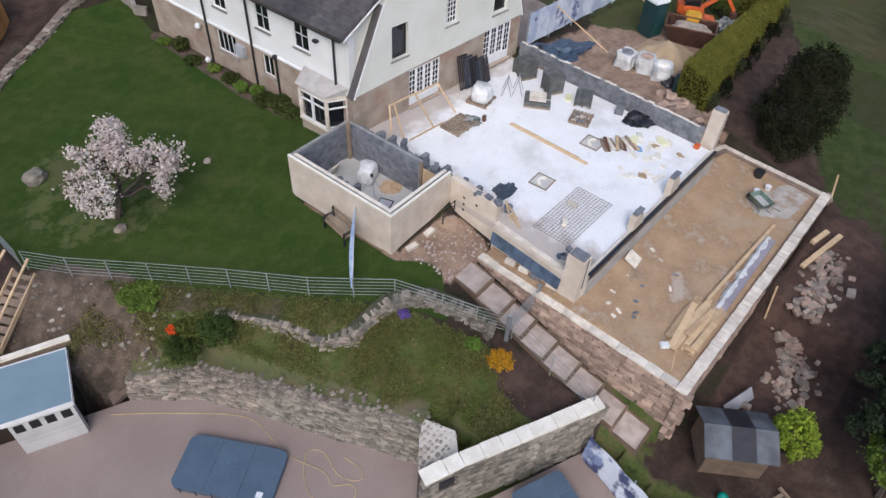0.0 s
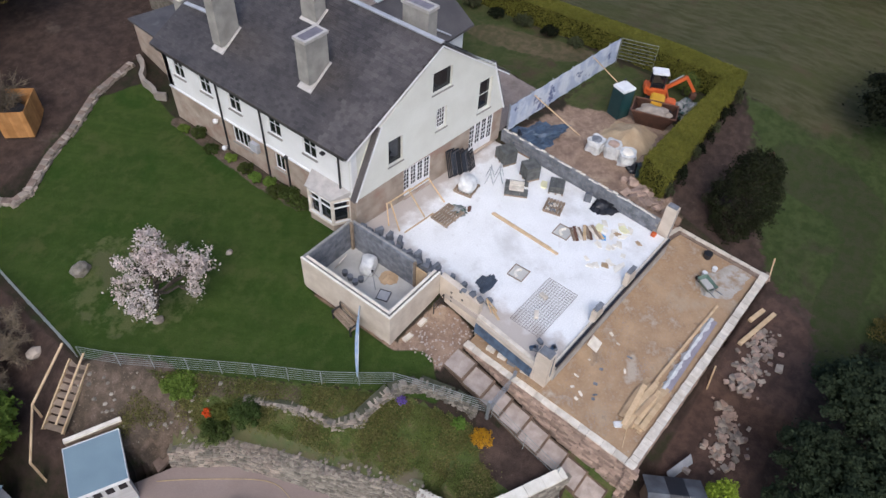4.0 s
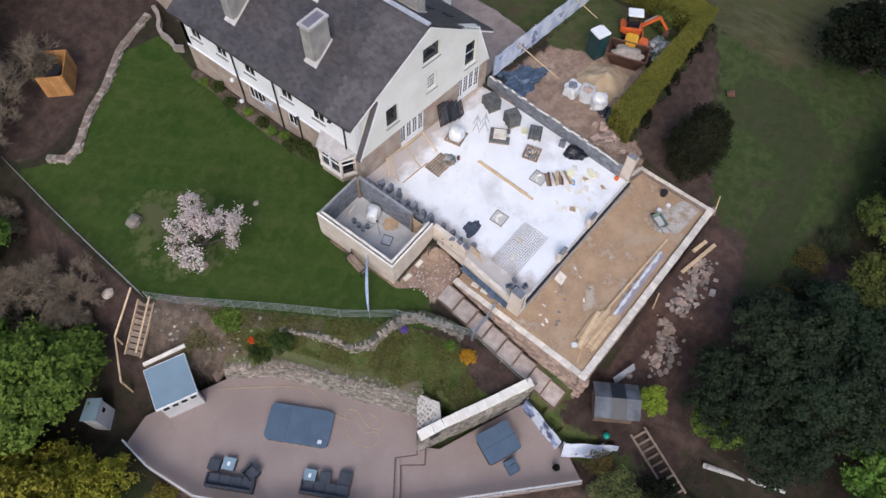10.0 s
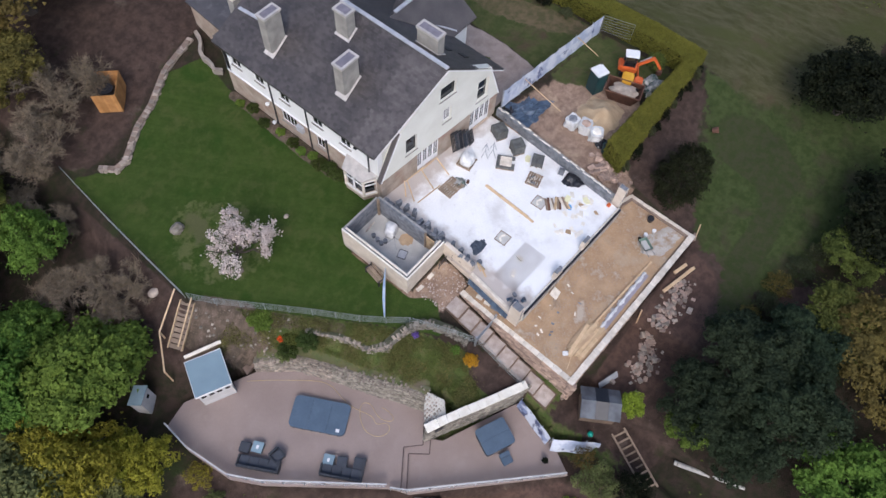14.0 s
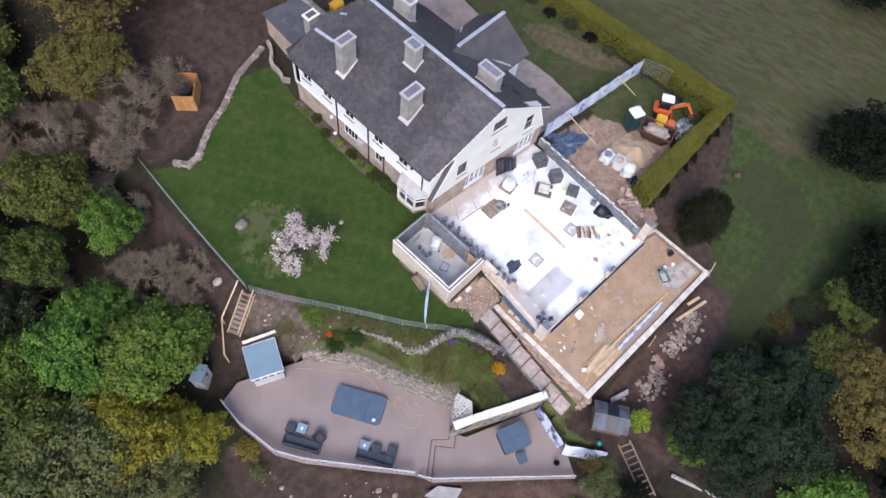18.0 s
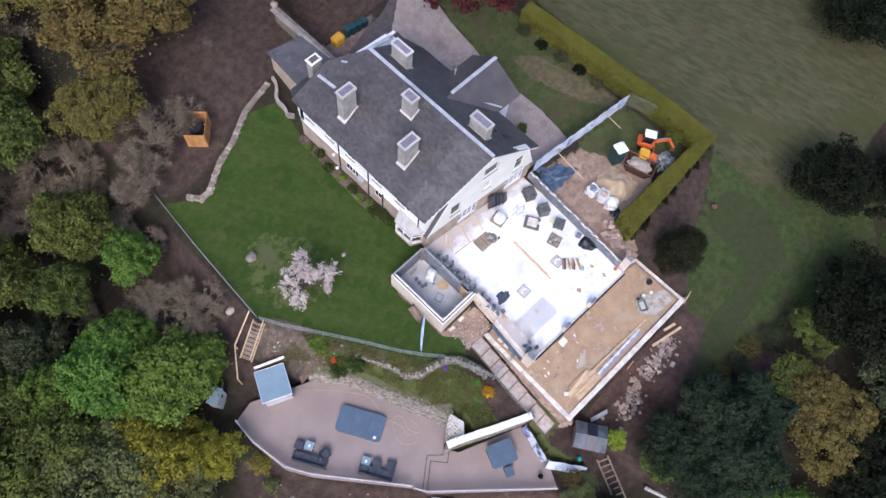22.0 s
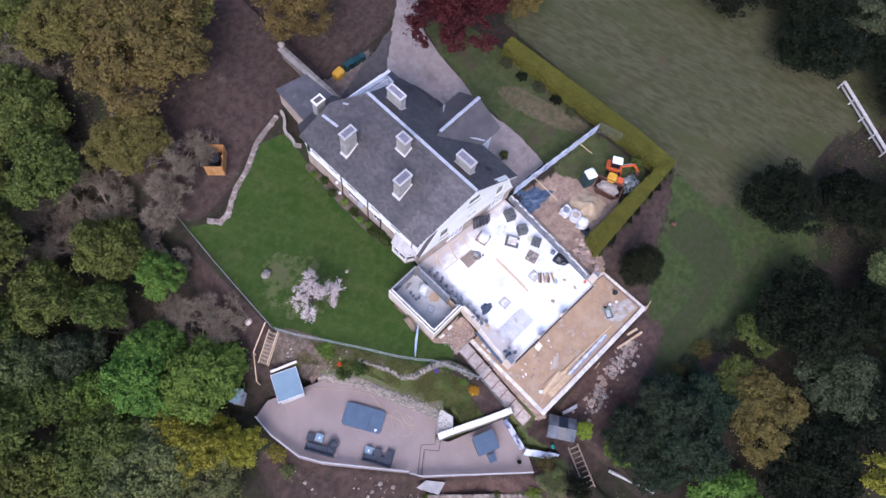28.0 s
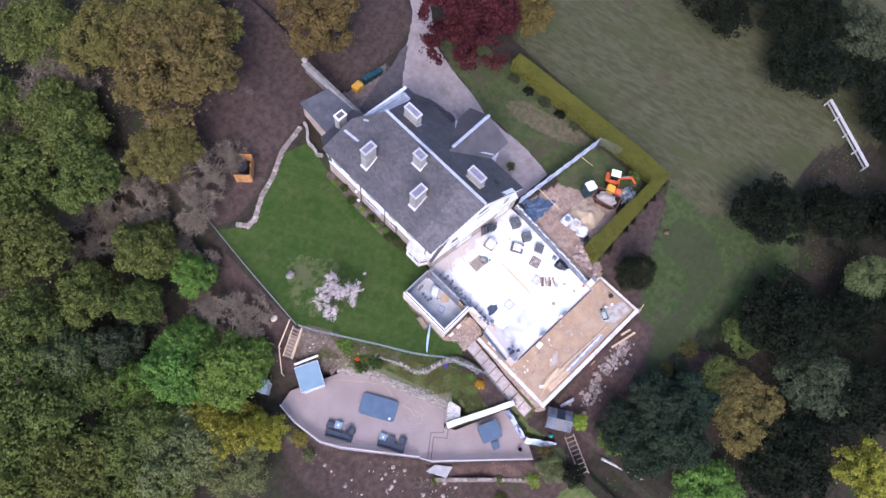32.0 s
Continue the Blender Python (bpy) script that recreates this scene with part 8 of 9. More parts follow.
# bins, compost box and ornaments
for i in range(4):
    t = put(thing("wheelie_bin", label="dark green wheeled bin on the drive edge", category="bin", group="wheelie bins"), 10.4 + 0.62 * i, 26.4 - 0.1 * i, ground_z(10.5, 26.3), 5)
    part("body", box(-0.27, 0.27, -0.3, 0.3, 0.05, 0.95, 0.03), M_green_cabin, t)
    part("lid", box(-0.29, 0.29, -0.34, 0.34, 0.953, 1.02, 0.02), M_green_cabin, t)
    part("wheel", tube(bmesh.new(), (-0.25, 0.3, 0.1), (0.25, 0.3, 0.1), 0.1, sides=12), M_black, t)
t = put(thing("grit_bin", label="yellow plastic grit bin beside the wheeled bins", category="bin"), 9.3, 26.5, ground_z(9.3, 26.5), 5)
part("body", box(-0.55, 0.55, -0.4, 0.4, 0, 0.6, 0.04), M_yellow, t)
part("lid", box(-0.6, 0.6, -0.45, 0.45, 0.603, 0.78, 0.08), M_yellow, t)
of = put(thing("oil_tank_screen", label="orange timber fence screen round a dark oil tank", category="screen"), -6.2, 27.1, ground_z(-6.2, 27.1), -44)
for i in range(11):
    part("board", box(-0.82 + i * 0.15, -0.68 + i * 0.15, -1.2, -1.17, 0, 1.8), M_orange_wood, of)
    part("board", box(-0.82 + i * 0.15, -0.68 + i * 0.15, 1.17, 1.2, 0, 1.8), M_orange_wood, of)
for i in range(16):
    part("board", box(0.835, 0.865, -1.2 + i * 0.15, -1.06 + i * 0.15, 0, 1.8), M_orange_wood, of)
for y in (-1.12, 0.0, 1.12):
    part("post", box(0.73, 0.83, y - 0.05, y + 0.05, 0, 1.75), M_orange_wood, of)
part("tank", tube(bmesh.new(), (-0.15, 0.0, 0.1), (-0.15, 0.0, 1.25), 0.62, 0.55, 20), M_black, of, "black plastic tank")
bo = part("boulder", lump(bmesh.new(), (0, 0, 0.2), (0.5, 0.4, 0.42), 44, level=3), M_grey_stone, label="grey boulder standing on the lawn", category="boulder")
bo.matrix_world = pose(-10.2, 15.65, ground_z(-10.2, 15.65))
for x, y, s in ((-9.6, 9.9, 0.28), (-9.2, 10.9, 0.3), (-14.3, 13.6, 0.4), (-4.7, 10.4, 0.2)):
    b = part("boulder", lump(bmesh.new(), (0, 0, s * 0.4), (s, s * 0.8, s * 0.7), x, level=2), M_pale_stone, label="rounded pale boulder on the grass", category="boulder", group="garden boulders")
    b.matrix_world = pose(x, y, ground_z(x, y))
gb = part("ball", lump(bmesh.new(), (0, 0, 0.2), (0.2, 0.2, 0.2), 1, rough=0, level=3), mat("teal_ball", (0.01, 0.3, 0.22), rough=0.35, bump=0), label="teal plastic ball on the grass", category="ball", smooth=True)
gb.matrix_world = pose(-2.2, -14.6, ground_z(-2.2, -14.6))
M_log = patchy(mat("birch_bark", (0.46, 0.44, 0.40), (0.33, 0.31, 0.28), scale=3), (0.06, 0.06, 0.05), 5, 0.56, 0.62)
lg = thing("log", label="long pale fallen birch log on the wood floor", category="log")
part("trunk", tube(bmesh.new(), (0.0, -19.9, ground_z(0, -19.9) + 0.25), (1.25, -24.1, ground_z(1.2, -24) + 0.3), 0.17, 0.11, 10), M_log, lg)
tl = thing("ladder_steps", label="ladder-like pale timber steps down the wooded slope", category="steps", kind="structure")
LA, LB = Vector((-0.75, -15.9)), Vector((-2.6, -19.6))
across = Vector((0.44, -0.20))
for i in range(9):
    q = LA.lerp(LB, (i + 0.5) / 9)
    z = ground_z(q.x, q.y) + 0.08
    part("tread", beam(bmesh.new(), (*(q - across), z), (*(q + across), z), 0.12, 0.1), M_wood_old, tl)
for k in (-1.0, 1.0):
    a, b2 = LA + across * k, LB + across * k
    part("side_rail", beam(bmesh.new(), (*a, ground_z(*LA) + 0.12), (*b2, ground_z(*LB) + 0.12), 0.1, 0.12), M_wood_old, tl)
pf = thing("post_fence", label="far white post-and-rail fence beside the field", category="fence")
part("top_board", beam(bmesh.new(), (48.0, -12.0, ground_z(48, -12) + 1.23), (44.7, -20.0, ground_z(44.7, -20) + 1.23), 0.4, 0.05), M_capping, pf)
for k in range(2):
    part("rail", beam(bmesh.new(), (48.0, -12.0, ground_z(48, -12) + 0.6 + 0.5 * k), (44.7, -20.0, ground_z(44.7, -20) + 0.6 + 0.5 * k), 0.1, 0.2), M_capping, pf)
for i in range(5):
    x, y = 48.0 - 0.825 * i, -12.0 - 2.0 * i
    part("post", box(x - 0.08, x + 0.08, y - 0.08, y + 0.08, ground_z(x, y) - 0.2, ground_z(x, y) + 1.2), M_capping, pf)
bm = bmesh.new()
for i in range(700):
    x, y = rr.uniform(-20.5, -3.0), rr.uniform(-15.5, 2.0)
    d = (x + 19.5) * 0.82 + (y - 1.5) * 0.9 + 0
    if not inside(x, y, PIT) and past(x, y, BANK) > 8.5 and noise.noise(Vector((x * 0.35, y * 0.35, 2))) > -0.05:
        s = 0.04 + 0.2 * rr.random() ** 3
        lump(bm, (x, y, ground_z(x, y) + s * 0.25), (s * 1.2, s, s * 0.6), i, level=1)
part("bank_stones", bm, M_pale_stone, label="stones strewn over the slope below the deck", category="stones", kind="stuff")
bm = bmesh.new()
for i in range(70):
    x, y = rr.uniform(-14.0, -9.8), rr.uniform(4.8, 10.5)
    if past(x, y, BANK) > 0.2 and not inside(x, y, PIT):
        s = rr.uniform(0.04, 0.13)
        lump(bm, (x, y, ground_z(x, y) + s * 0.1), (s * 1.2, s, s * 0.6), i, level=1)
part("rockery_stones", bm, M_grey_stone, label="small rockery stones on the bare bank", category="stones", kind="stuff")

b = part("terracotta_pot", tube(bmesh.new(), (0, 0, 0), (0, 0, 0.45), 0.2, 0.26, 14), M_rust, label="tipped terracotta pot on the bare earth beyond the hedge", category="pot")
b.matrix_world = pose(21.7, -8.7, ground_z(21.7, -8.7) + 0.3, 70, 0, 30)


# ---- hedge, trees and plants ----
def leaf_mesh(name, centres, sizes, material, seed, flat=0.0, out=None, sharp=False):
    """One small leaf at each centre, turned at random or, with out, facing mostly outwards."""
    g = np.random.default_rng(seed)
    n = len(centres)
    c, s = np.asarray(centres, float), np.asarray(sizes, float)[:, None]
    u = g.normal(size=(n, 3))
    u[:, 2] *= 1 - flat
    if out is not None:
        k = np.asarray(out) + g.normal(size=(n, 3)) * 0.55
        u = np.cross(k, u)
    u /= np.linalg.norm(u, axis=1)[:, None]
    w = g.normal(size=(n, 3)) if out is None else k
    v = np.cross(u, w)
    v /= np.linalg.norm(v, axis=1)[:, None]
    k = np.cross(u, v)
    if sharp:
        pts, m = np.stack([c - u * s * 0.55 - v * s * 0.5, c - u * s * 0.55 + v * s * 0.5, c + u * s * 0.8], 1), 3
    else:
        pts, m = np.stack([c - u * s * 0.6, c + v * s * 0.42 + k * s * 0.12, c + u * s * 0.6, c - v * s * 0.42 + k * s * 0.12], 1), 4
    me = bpy.data.meshes.new(name)
    me.from_pydata(pts.reshape(-1, 3).tolist(), [], np.arange(m * n).reshape(-1, m).tolist())
    me.materials.append(material)
    return me


def clumps(g, r, h, n, size=(0.11, 0.2)):
    """Middles and radii of leaf clumps in lobes over a crown of radius r and height h about its own middle."""
    lobes = []
    for i in range(7):
        a = i * math.tau / 6 + g.uniform(-0.4, 0.4)
        k = g.uniform(0.42, 0.62) if i < 6 else 0.0
        lobes.append((np.array([r * k * math.cos(a), r * k * math.sin(a), h * (g.uniform(-0.22, 0.18) if i < 6 else 0.16)]), g.uniform(0.36, 0.52)))
    out = []
    while len(out) < n:
        c, k = lobes[int(g.integers(0, 7))]
        p = g.normal(size=3)
        p /= np.linalg.norm(p)
        if p[2] < -0.35:
            continue
        q = c + p * np.array([r * k, r * k, h * 0.5 * k * 1.25]) * g.uniform(0.72, 1.0)
        out.append((q, r * g.uniform(*size) * g.uniform(0.6, 1.0)))
    return out


def limb(bm, a, b, r0, r1, g, bend=0.12, n=4):
    a, b = Vector(a), Vector(b)
    L = (b - a).length
    pts = [a]
    for i in range(1, n):
        pts.append(a.lerp(b, i / n) + Vector(g.normal(size=3) * L * bend * 0.5))
    pts.append(b)
    for i in range(n):
        tube(bm, pts[i], pts[i + 1], r0 + (r1 - r0) * i / n, r0 + (r1 - r0) * (i + 1) / n, 6)
    return pts


def tree_kind(seed, r, h, trunk, leaf, n_clump, per, material, cone=False, size=(0.11, 0.2)):
    """Trunk mesh and crown mesh of one kind of tree; the crown's middle is at z = trunk + h / 2."""
    g = np.random.default_rng(seed)
    mid = trunk + h * 0.42
    n_clump, per = int(n_clump * 1.7), int(per * 0.62)
    cl = clumps(g, r, h, n_clump, size)
    if cone:
        cl = [(np.array([q[0] * (1 - 0.42 * (q[2] / h + 0.5)), q[1] * (1 - 0.42 * (q[2] / h + 0.5)), q[2]]), s * 0.8) for q, s in cl]
    bm = bmesh.new()
    limb(bm, (0, 0, -0.6), (0, 0, mid), r * 0.075 + 0.06, r * 0.04, g, 0.05, 5)
    for q, s in cl[:: max(1, n_clump // 9)]:
        k = g.uniform(0.5, 0.95)
        limb(bm, (0, 0, mid * k), (q[0], q[1], mid + q[2]), r * 0.03, 0.015, g)
    tm = finish("trunk", bm, M_bark)
    pts, sizes, outs = [], [], []
    for q, s in cl:
        p = g.normal(size=(per, 3))
        p[:, 2] = np.where(p[:, 2] < 0, p[:, 2] * 0.5, p[:, 2])
        p /= np.linalg.norm(p, axis=1)[:, None]
        outs.append(p + np.array([0, 0, 0.35]))
        pts.append(p * (g.uniform(0.3, 1.0, size=(per, 1)) ** 0.4) * s * np.array([1, 1, 0.8]) + q + np.array([0, 0, mid]))
        sizes.append(g.uniform(0.7, 1.3, per) * leaf)
    for q, s in cl:
        p = g.normal(size=(14, 3)) * s * np.array([0.85, 0.85, 0.65])
        outs.append(np.tile(np.array([q[0] / r, q[1] / r, 0.9]), (14, 1)))
        pts.append(p + q + np.array([0, 0, mid]))
        sizes.append(g.uniform(0.6, 1.1, 14) * leaf)
    return tm, leaf_mesh("crown", np.concatenate(pts), np.concatenate(sizes), material, seed + 1, 0.0, np.concatenate(outs), True)


KINDS = {
    "bright": tree_kind(1, 4.0, 6.0, 2.2, 0.21, 190, 120, M_leaf_bright, size=(0.10, 0.17)),
    "bright2": tree_kind(2, 3.0, 5.0, 1.8, 0.17, 130, 95, M_leaf_bright),
    "mid": tree_kind(3, 4.0, 6.5, 2.5, 0.20, 150, 110, M_leaf_mid),
    "mid2": tree_kind(4, 3.5, 6.0, 2.0, 0.19, 130, 105, M_leaf_mid),
    "pale": tree_kind(5, 3.8, 5.5, 2.0, 0.17, 150, 110, M_leaf_pale),
    "olive": tree_kind(6, 5.0, 7.5, 3.0, 0.20, 220, 100, M_leaf_olive, size=(0.08, 0.15)),
    "yellow": tree_kind(7, 2.8, 4.0, 1.6, 0.14, 90, 90, M_leaf_yellow),
    "dark": tree_kind(8, 4.5, 7.5, 2.0, 0.19, 170, 110, M_leaf_dark),
    "conifer": tree_kind(9, 4.5, 8.5, 1.2, 0.17, 240, 120, M_leaf_fir, cone=True, size=(0.09, 0.16)),
    "dim": tree_kind(11, 4.0, 6.5, 2.4, 0.19, 150, 110, M_leaf_dim),
    "red": tree_kind(10, 5.0, 7.0, 3.0, 0.20, 190, 110, M_leaf_red, size=(0.08, 0.15)),
}
WORDS = {
    "bright": ("broad tree in fresh bright green leaf", "tree"), "bright2": ("young bright green tree at the wood edge", "tree"), "mid": ("mid-green woodland tree in leaf", "tree"),
    "mid2": ("mid-green bushy woodland tree", "tree"), "pale": ("pale grey-green woodland tree in new leaf", "tree"), "olive": ("tall olive-brown oak in spring leaf", "tree"),
    "yellow": ("bushy tree with yellow spring leaves", "tree"), "dark": ("dark evergreen tree beside the field", "tree"), "conifer": ("large dark spreading conifer", "tree"), "red": ("copper beech with dark red leaves", "tree"), "dim": ("dull green woodland tree in thin leaf", "tree"),
}
SIZES = {"bright": (4.0, 2.2 + 6 * 0.42), "bright2": (3.0, 1.8 + 5 * 0.42), "mid": (4.0, 2.5 + 6.5 * 0.42), "mid2": (3.5, 2 + 6 * 0.42), "pale": (3.8, 2 + 5.5 * 0.42), "olive": (5.0, 3 + 7.5 * 0.42), "yellow": (2.8, 1.6 + 4 * 0.42), "dark": (4.5, 2 + 7.5 * 0.42), "conifer": (4.5, 1.2 + 8.5 * 0.42), "red": (5.0, 3 + 7 * 0.42), "dim": (4.0, 2.4 + 6.5 * 0.42)}


def tree(kind, x, y, zc, r, turn=0.0):
    """A tree of that kind whose crown's middle is at zc and whose crown is r wide; it stands on the ground."""
    r0, m0 = SIZES[kind]
    g = ground_z(x, y)
    k = r / r0
    kz = min(max((zc - g) / m0, k * 0.6), k * 1.7)
    t = thing("tree", label=WORDS[kind][0], category="tree", group="woodland trees")
    t.matrix_world = pose(x, y, g, 0, 0, turn) @ Matrix.Diagonal((k, k, kz, 1))
    for me, nm in zip(KINDS[kind], ("trunk", "crown")):
        o = new(nm, me)
        o.parent = t
    return t


def wood(rows, seed):
    g = random.Random(seed)
    for kind, x, y, zc, r in rows:
        tree(kind, x, y, zc, r, g.uniform(0, 360))


wood([("bright", -24.2, 15.9, -2.0, 3.6), ("bright", -20.6, 12.4, -2.0, 4.1), ("bright", -22.2, 17.2, -2.6, 3.0), ("yellow", -25.0, 8.8, -3.0, 3.2), ("yellow", -22.1, 5.7, -3.8, 2.0), ("yellow", -25.2, 10.8, -3.2, 2.3), ("yellow", -23.0, 7.6, -4.0, 1.9)], 51)
wood([("mid", -30.9, 14.1, -3, 4.4), ("pale", -29.0, 10.0, -3, 4.4), ("pale", -26.6, 5.6, -4.5, 3.4), ("mid2", -36.2, 16.4, -3, 3.6), ("mid", -36.6, 21.8, -2, 4.9), ("mid2", -35.1, 27.5, -2, 3.8), ("pale", -30.6, 23.9, -2, 2.8), ("mid", -25.9, 28.0, -1.2, 3.3), ("mid", -22.6, 23.9, -1.6, 2.4), ("bright2", -17.2, 22.2, -1, 2.3), ("mid", -31.1, 29.3, -1, 3.5), ("mid", -18.9, 27.0, 0.0, 3.3), ("dim", -26.9, 21.6, -2.4, 2.7), ("mid", -39.9, 19.4, -3, 4.4), ("mid2", -30.7, 20.4, -3, 3.0), ("mid", -33.5, 9.5, -4, 4.4), ("mid2", -37.5, 12.0, -4, 4.0), ("bright2", -28.6, 18.2, -3.0, 2.6)], 52)
wood([("olive", -4.9, 38.1, 4.6, 7.0), ("olive", -0.9, 40.9, 5.6, 5.9), ("olive", -11.4, 33.0, 3.2, 3.9), ("mid", -16.2, 42.5, 2.2, 4.6), ("mid", -12.0, 52.5, 3.4, 4.5), ("olive", -8.2, 46.5, 4.6, 4.6), ("mid2", -18.3, 36.5, 1.2, 3.9), ("olive", 10.1, 33.5, 5.0, 4.9), ("red", 21.7, 21.2, 6.0, 5.6), ("red", 24.6, 24.0, 6.0, 4.2), ("olive", 28.6, 18.6, 4.6, 3.0), ("mid", -24.0, 42.0, 1.0, 5.0), ("mid", -22.0, 52.0, 2.0, 6.0), ("olive", 2.0, 50.0, 6.0, 6.0), ("mid2", -26.5, 34.5, 0.0, 4.2), ("mid", -33.0, 38.0, 0.0, 5.5), ("olive", 13.0, 46.0, 6.0, 5.5)], 53)
wood([("mid2", 18.9, -21.5, -0.5, 2.3), ("dark", 22.8, -23.5, 0.5, 5.2), ("pale", 32.4, -27.4, 1, 2.8), ("dark", 27.6, -28.4, 1, 3.6), ("dim", 20.6, -29.5, -0.5, 4.2), ("conifer", 2.6, -18.6, -1.0, 3.4), ("conifer", 6.4, -19.6, 0.2, 4.3), ("conifer", 5.6, -23.0, -0.6, 4.2), ("conifer", 9.8, -22.0, -0.4, 3.8), ("conifer", 2.4, -22.0, -1.8, 3.0), ("bright2", 1.3, -18.9, -1.6, 1.5), ("olive", 12.2, -26.7, -0.5, 4.4), ("mid2", 13.1, -23.3, -0.5, 3.1), ("bright2", 4.7, -28.4, -2.0, 3.5), ("dark", 11.8, -32.2, -1, 5.1), ("yellow", 16.6, -38.5, 0, 3.3), ("dark", 21.0, -33, 0, 4.7), ("dark", 26.0, -38.0, 0, 5.0), ("dark", 33.0, -33.0, 1, 5.0)], 54)
wood([("dark", 30.6, -15.2, 2.4, 4.3), ("dark", 35.6, -20.8, 2.4, 4.2), ("dark", 47.9, -7.4, 4.4, 5.2), ("dark", 46.4, 4.8, 4.4, 4.4), ("dark", 53.0, -15.0, 4.0, 4.5), ("dim", 55.7, -10.0, 4.6, 4.8), ("dark", 48.9, -17.6, 4.0, 2.8), ("dark", 52.0, -3.0, 4.5, 5.5), ("dark", 50.0, 8.0, 5.0, 6.0), ("dark", 40.0, -27.0, 3.0, 5.0), ("dark", 50.0, -24.0, 3.0, 6.0), ("dim", 60.0, 2.0, 5.0, 6.0), ("dark", 57.0, 14.0, 5.0, 6.0)], 55)
M_lime = leafy("lime_leaves", (0.24, 0.33, 0.035), (0.15, 0.22, 0.028))
# dark yew and low shrubs


def shrub(x, y, z, r, h, material, label, leaf=0.12, n=700, seed=1, category="shrub"):
    """A low bush: clumps of leaves over a few stems, with an uneven outline."""
    g = np.random.default_rng(seed)
    t = thing("shrub", (x, y, z), label=label, category=category)
    bm = bmesh.new()
    m = 16
    per = int(n * 2.2) // m
    pts, outs = [], []
    for k in range(m):
        a, d = k * 2.4, math.sqrt((k + 0.5) / m) * 0.8
        q = np.array([r * d * math.cos(a), r * d * math.sin(a), h * (0.75 - 0.45 * d * d) * g.uniform(0.75, 1.15)])
        tube(bm, (0, 0, -0.1), tuple(q), 0.022, 0.007, 5)
        p = g.normal(size=(per, 3))
        p /= np.linalg.norm(p, axis=1)[:, None]
        outs.append(p + np.array([0, 0, 0.5]))
        pts.append(q + p * (g.uniform(0.2, 1, (per, 1)) ** 0.5) * np.array([r * 0.3, r * 0.3, h * 0.26]) * g.uniform(0.7, 1.2))
    part("stem", bm, M_bark, t)
    pts = np.concatenate(pts)
    pts[:, 2] = np.maximum(pts[:, 2], 0.02)
    o = new("foliage", leaf_mesh("foliage", pts, g.uniform(0.6, 1.2, len(pts)) * leaf * 0.8, material, seed, 0.0, np.concatenate(outs)))
    o.parent = t
    return t


def gz(x, y, lift=-0.05):
    return (x, y, ground_z(x, y) + lift)


yw = thing("yew", gz(15.1, -9.3, -0.1), label="tall dense dark yew bush beside the terrace", category="bush")
g = np.random.default_rng(40)
bm = bmesh.new()
limb(bm, (0, 0, 0), (0, 0, 3.6), 0.16, 0.04, g, 0.04, 5)
pts, outs = [], []
for i in range(150):
    z = 5.0 * (i / 150) ** 0.9
    r = 1.8 * math.sqrt(max(0.02, 1 - ((z - 1.7) / 3.5) ** 2)) * (0.55 + 0.5 * g.random())
    a = i * 2.4
    q = np.array([r * math.cos(a), r * math.sin(a), z + 0.2])
    limb(bm, (0, 0, max(0.2, z - 0.5)), q, 0.03, 0.01, g, 0.05, 2)
    p = g.normal(size=(110, 3))
    p /= np.linalg.norm(p, axis=1)[:, None]
    outs.append(p + np.array([math.cos(a), math.sin(a), 0.5]))
    pts.append(q + p * g.uniform(0.1, 0.42, (110, 1)))
part("trunk", bm, M_bark, yw)
o = new("foliage", leaf_mesh("foliage", np.concatenate(pts), g.uniform(0.05, 0.11, 16500), M_yew, 41, 0.0, np.concatenate(outs), True))
o.parent = yw
shrub(*gz(-4.1, -5.8), 0.55, 0.9, M_flower_y, "yellow flowering broom bush beside the steps", 0.1, 500, 1)
shrub(*gz(-11.05, 4.7), 0.28, 0.4, M_flower_o, "orange flowering plant on the bank", 0.1, 200, 2)
shrub(*gz(-11.1, 6.4), 0.95, 0.5, M_leaf_bright, "lush bright green plants on the bank", 0.16, 900, 3)
shrub(*gz(-10.6, 4.2), 0.6, 0.5, M_leaf_mid, "leafy green plants with small flowers", 0.12, 600, 4)
shrub(*gz(-10.1, 3.1), 0.85, 1.1, M_leaf_bush, "dense dull green shrub over the retaining wall", 0.1, 1500, 5)
shrub(*gz(-11.2, 3.9), 0.8, 0.9, M_leaf_bush, "dull green creeper hanging over the retaining wall", 0.09, 1500, 15)
shrub(*gz(-11.6, 4.0), 0.6, 0.7, M_leaf_pale, "sprawling grey-green shrub on the bank", 0.1, 800, 6)
shrub(*gz(-5.45, -2.15), 0.28, 0.3, M_flower_p, "purple flowering cushion plant on the dry stone wall", 0.08, 250, 7)
shrub(*gz(-4.3, -4.6), 0.4, 0.4, M_leaf_bright, "small green plant by the dry stone wall", 0.1, 250, 8)
shrub(-5.3, -13.3, -5.36, 0.25, 0.35, M_leaf_dark, "dark clipped plant in the deck pot", 0.07, 250, 9)
shrub(*gz(0.5, -15.5, 0.0), 0.95, 2.3, M_lime, "lime green bush beside the old shed", 0.14, 1300, 10)
shrub(*gz(-4.6, -16.6, 0.0), 1.6, 2.6, M_leaf_pale, "grey-green spreading shrub below the deck corner", 0.12, 2600, 11)
shrub(*gz(-3.6, -18.6, 0.0), 1.4, 2.2, M_leaf_dark, "blue-grey conifer bush below the deck", 0.12, 2200, 12)
shrub(23.3, -2.1, ground_z(23.3, -2.1), 0.85, 1.7, M_leaf_mid, "round green bush inside the hedge corner", 0.12, 1200, 13)
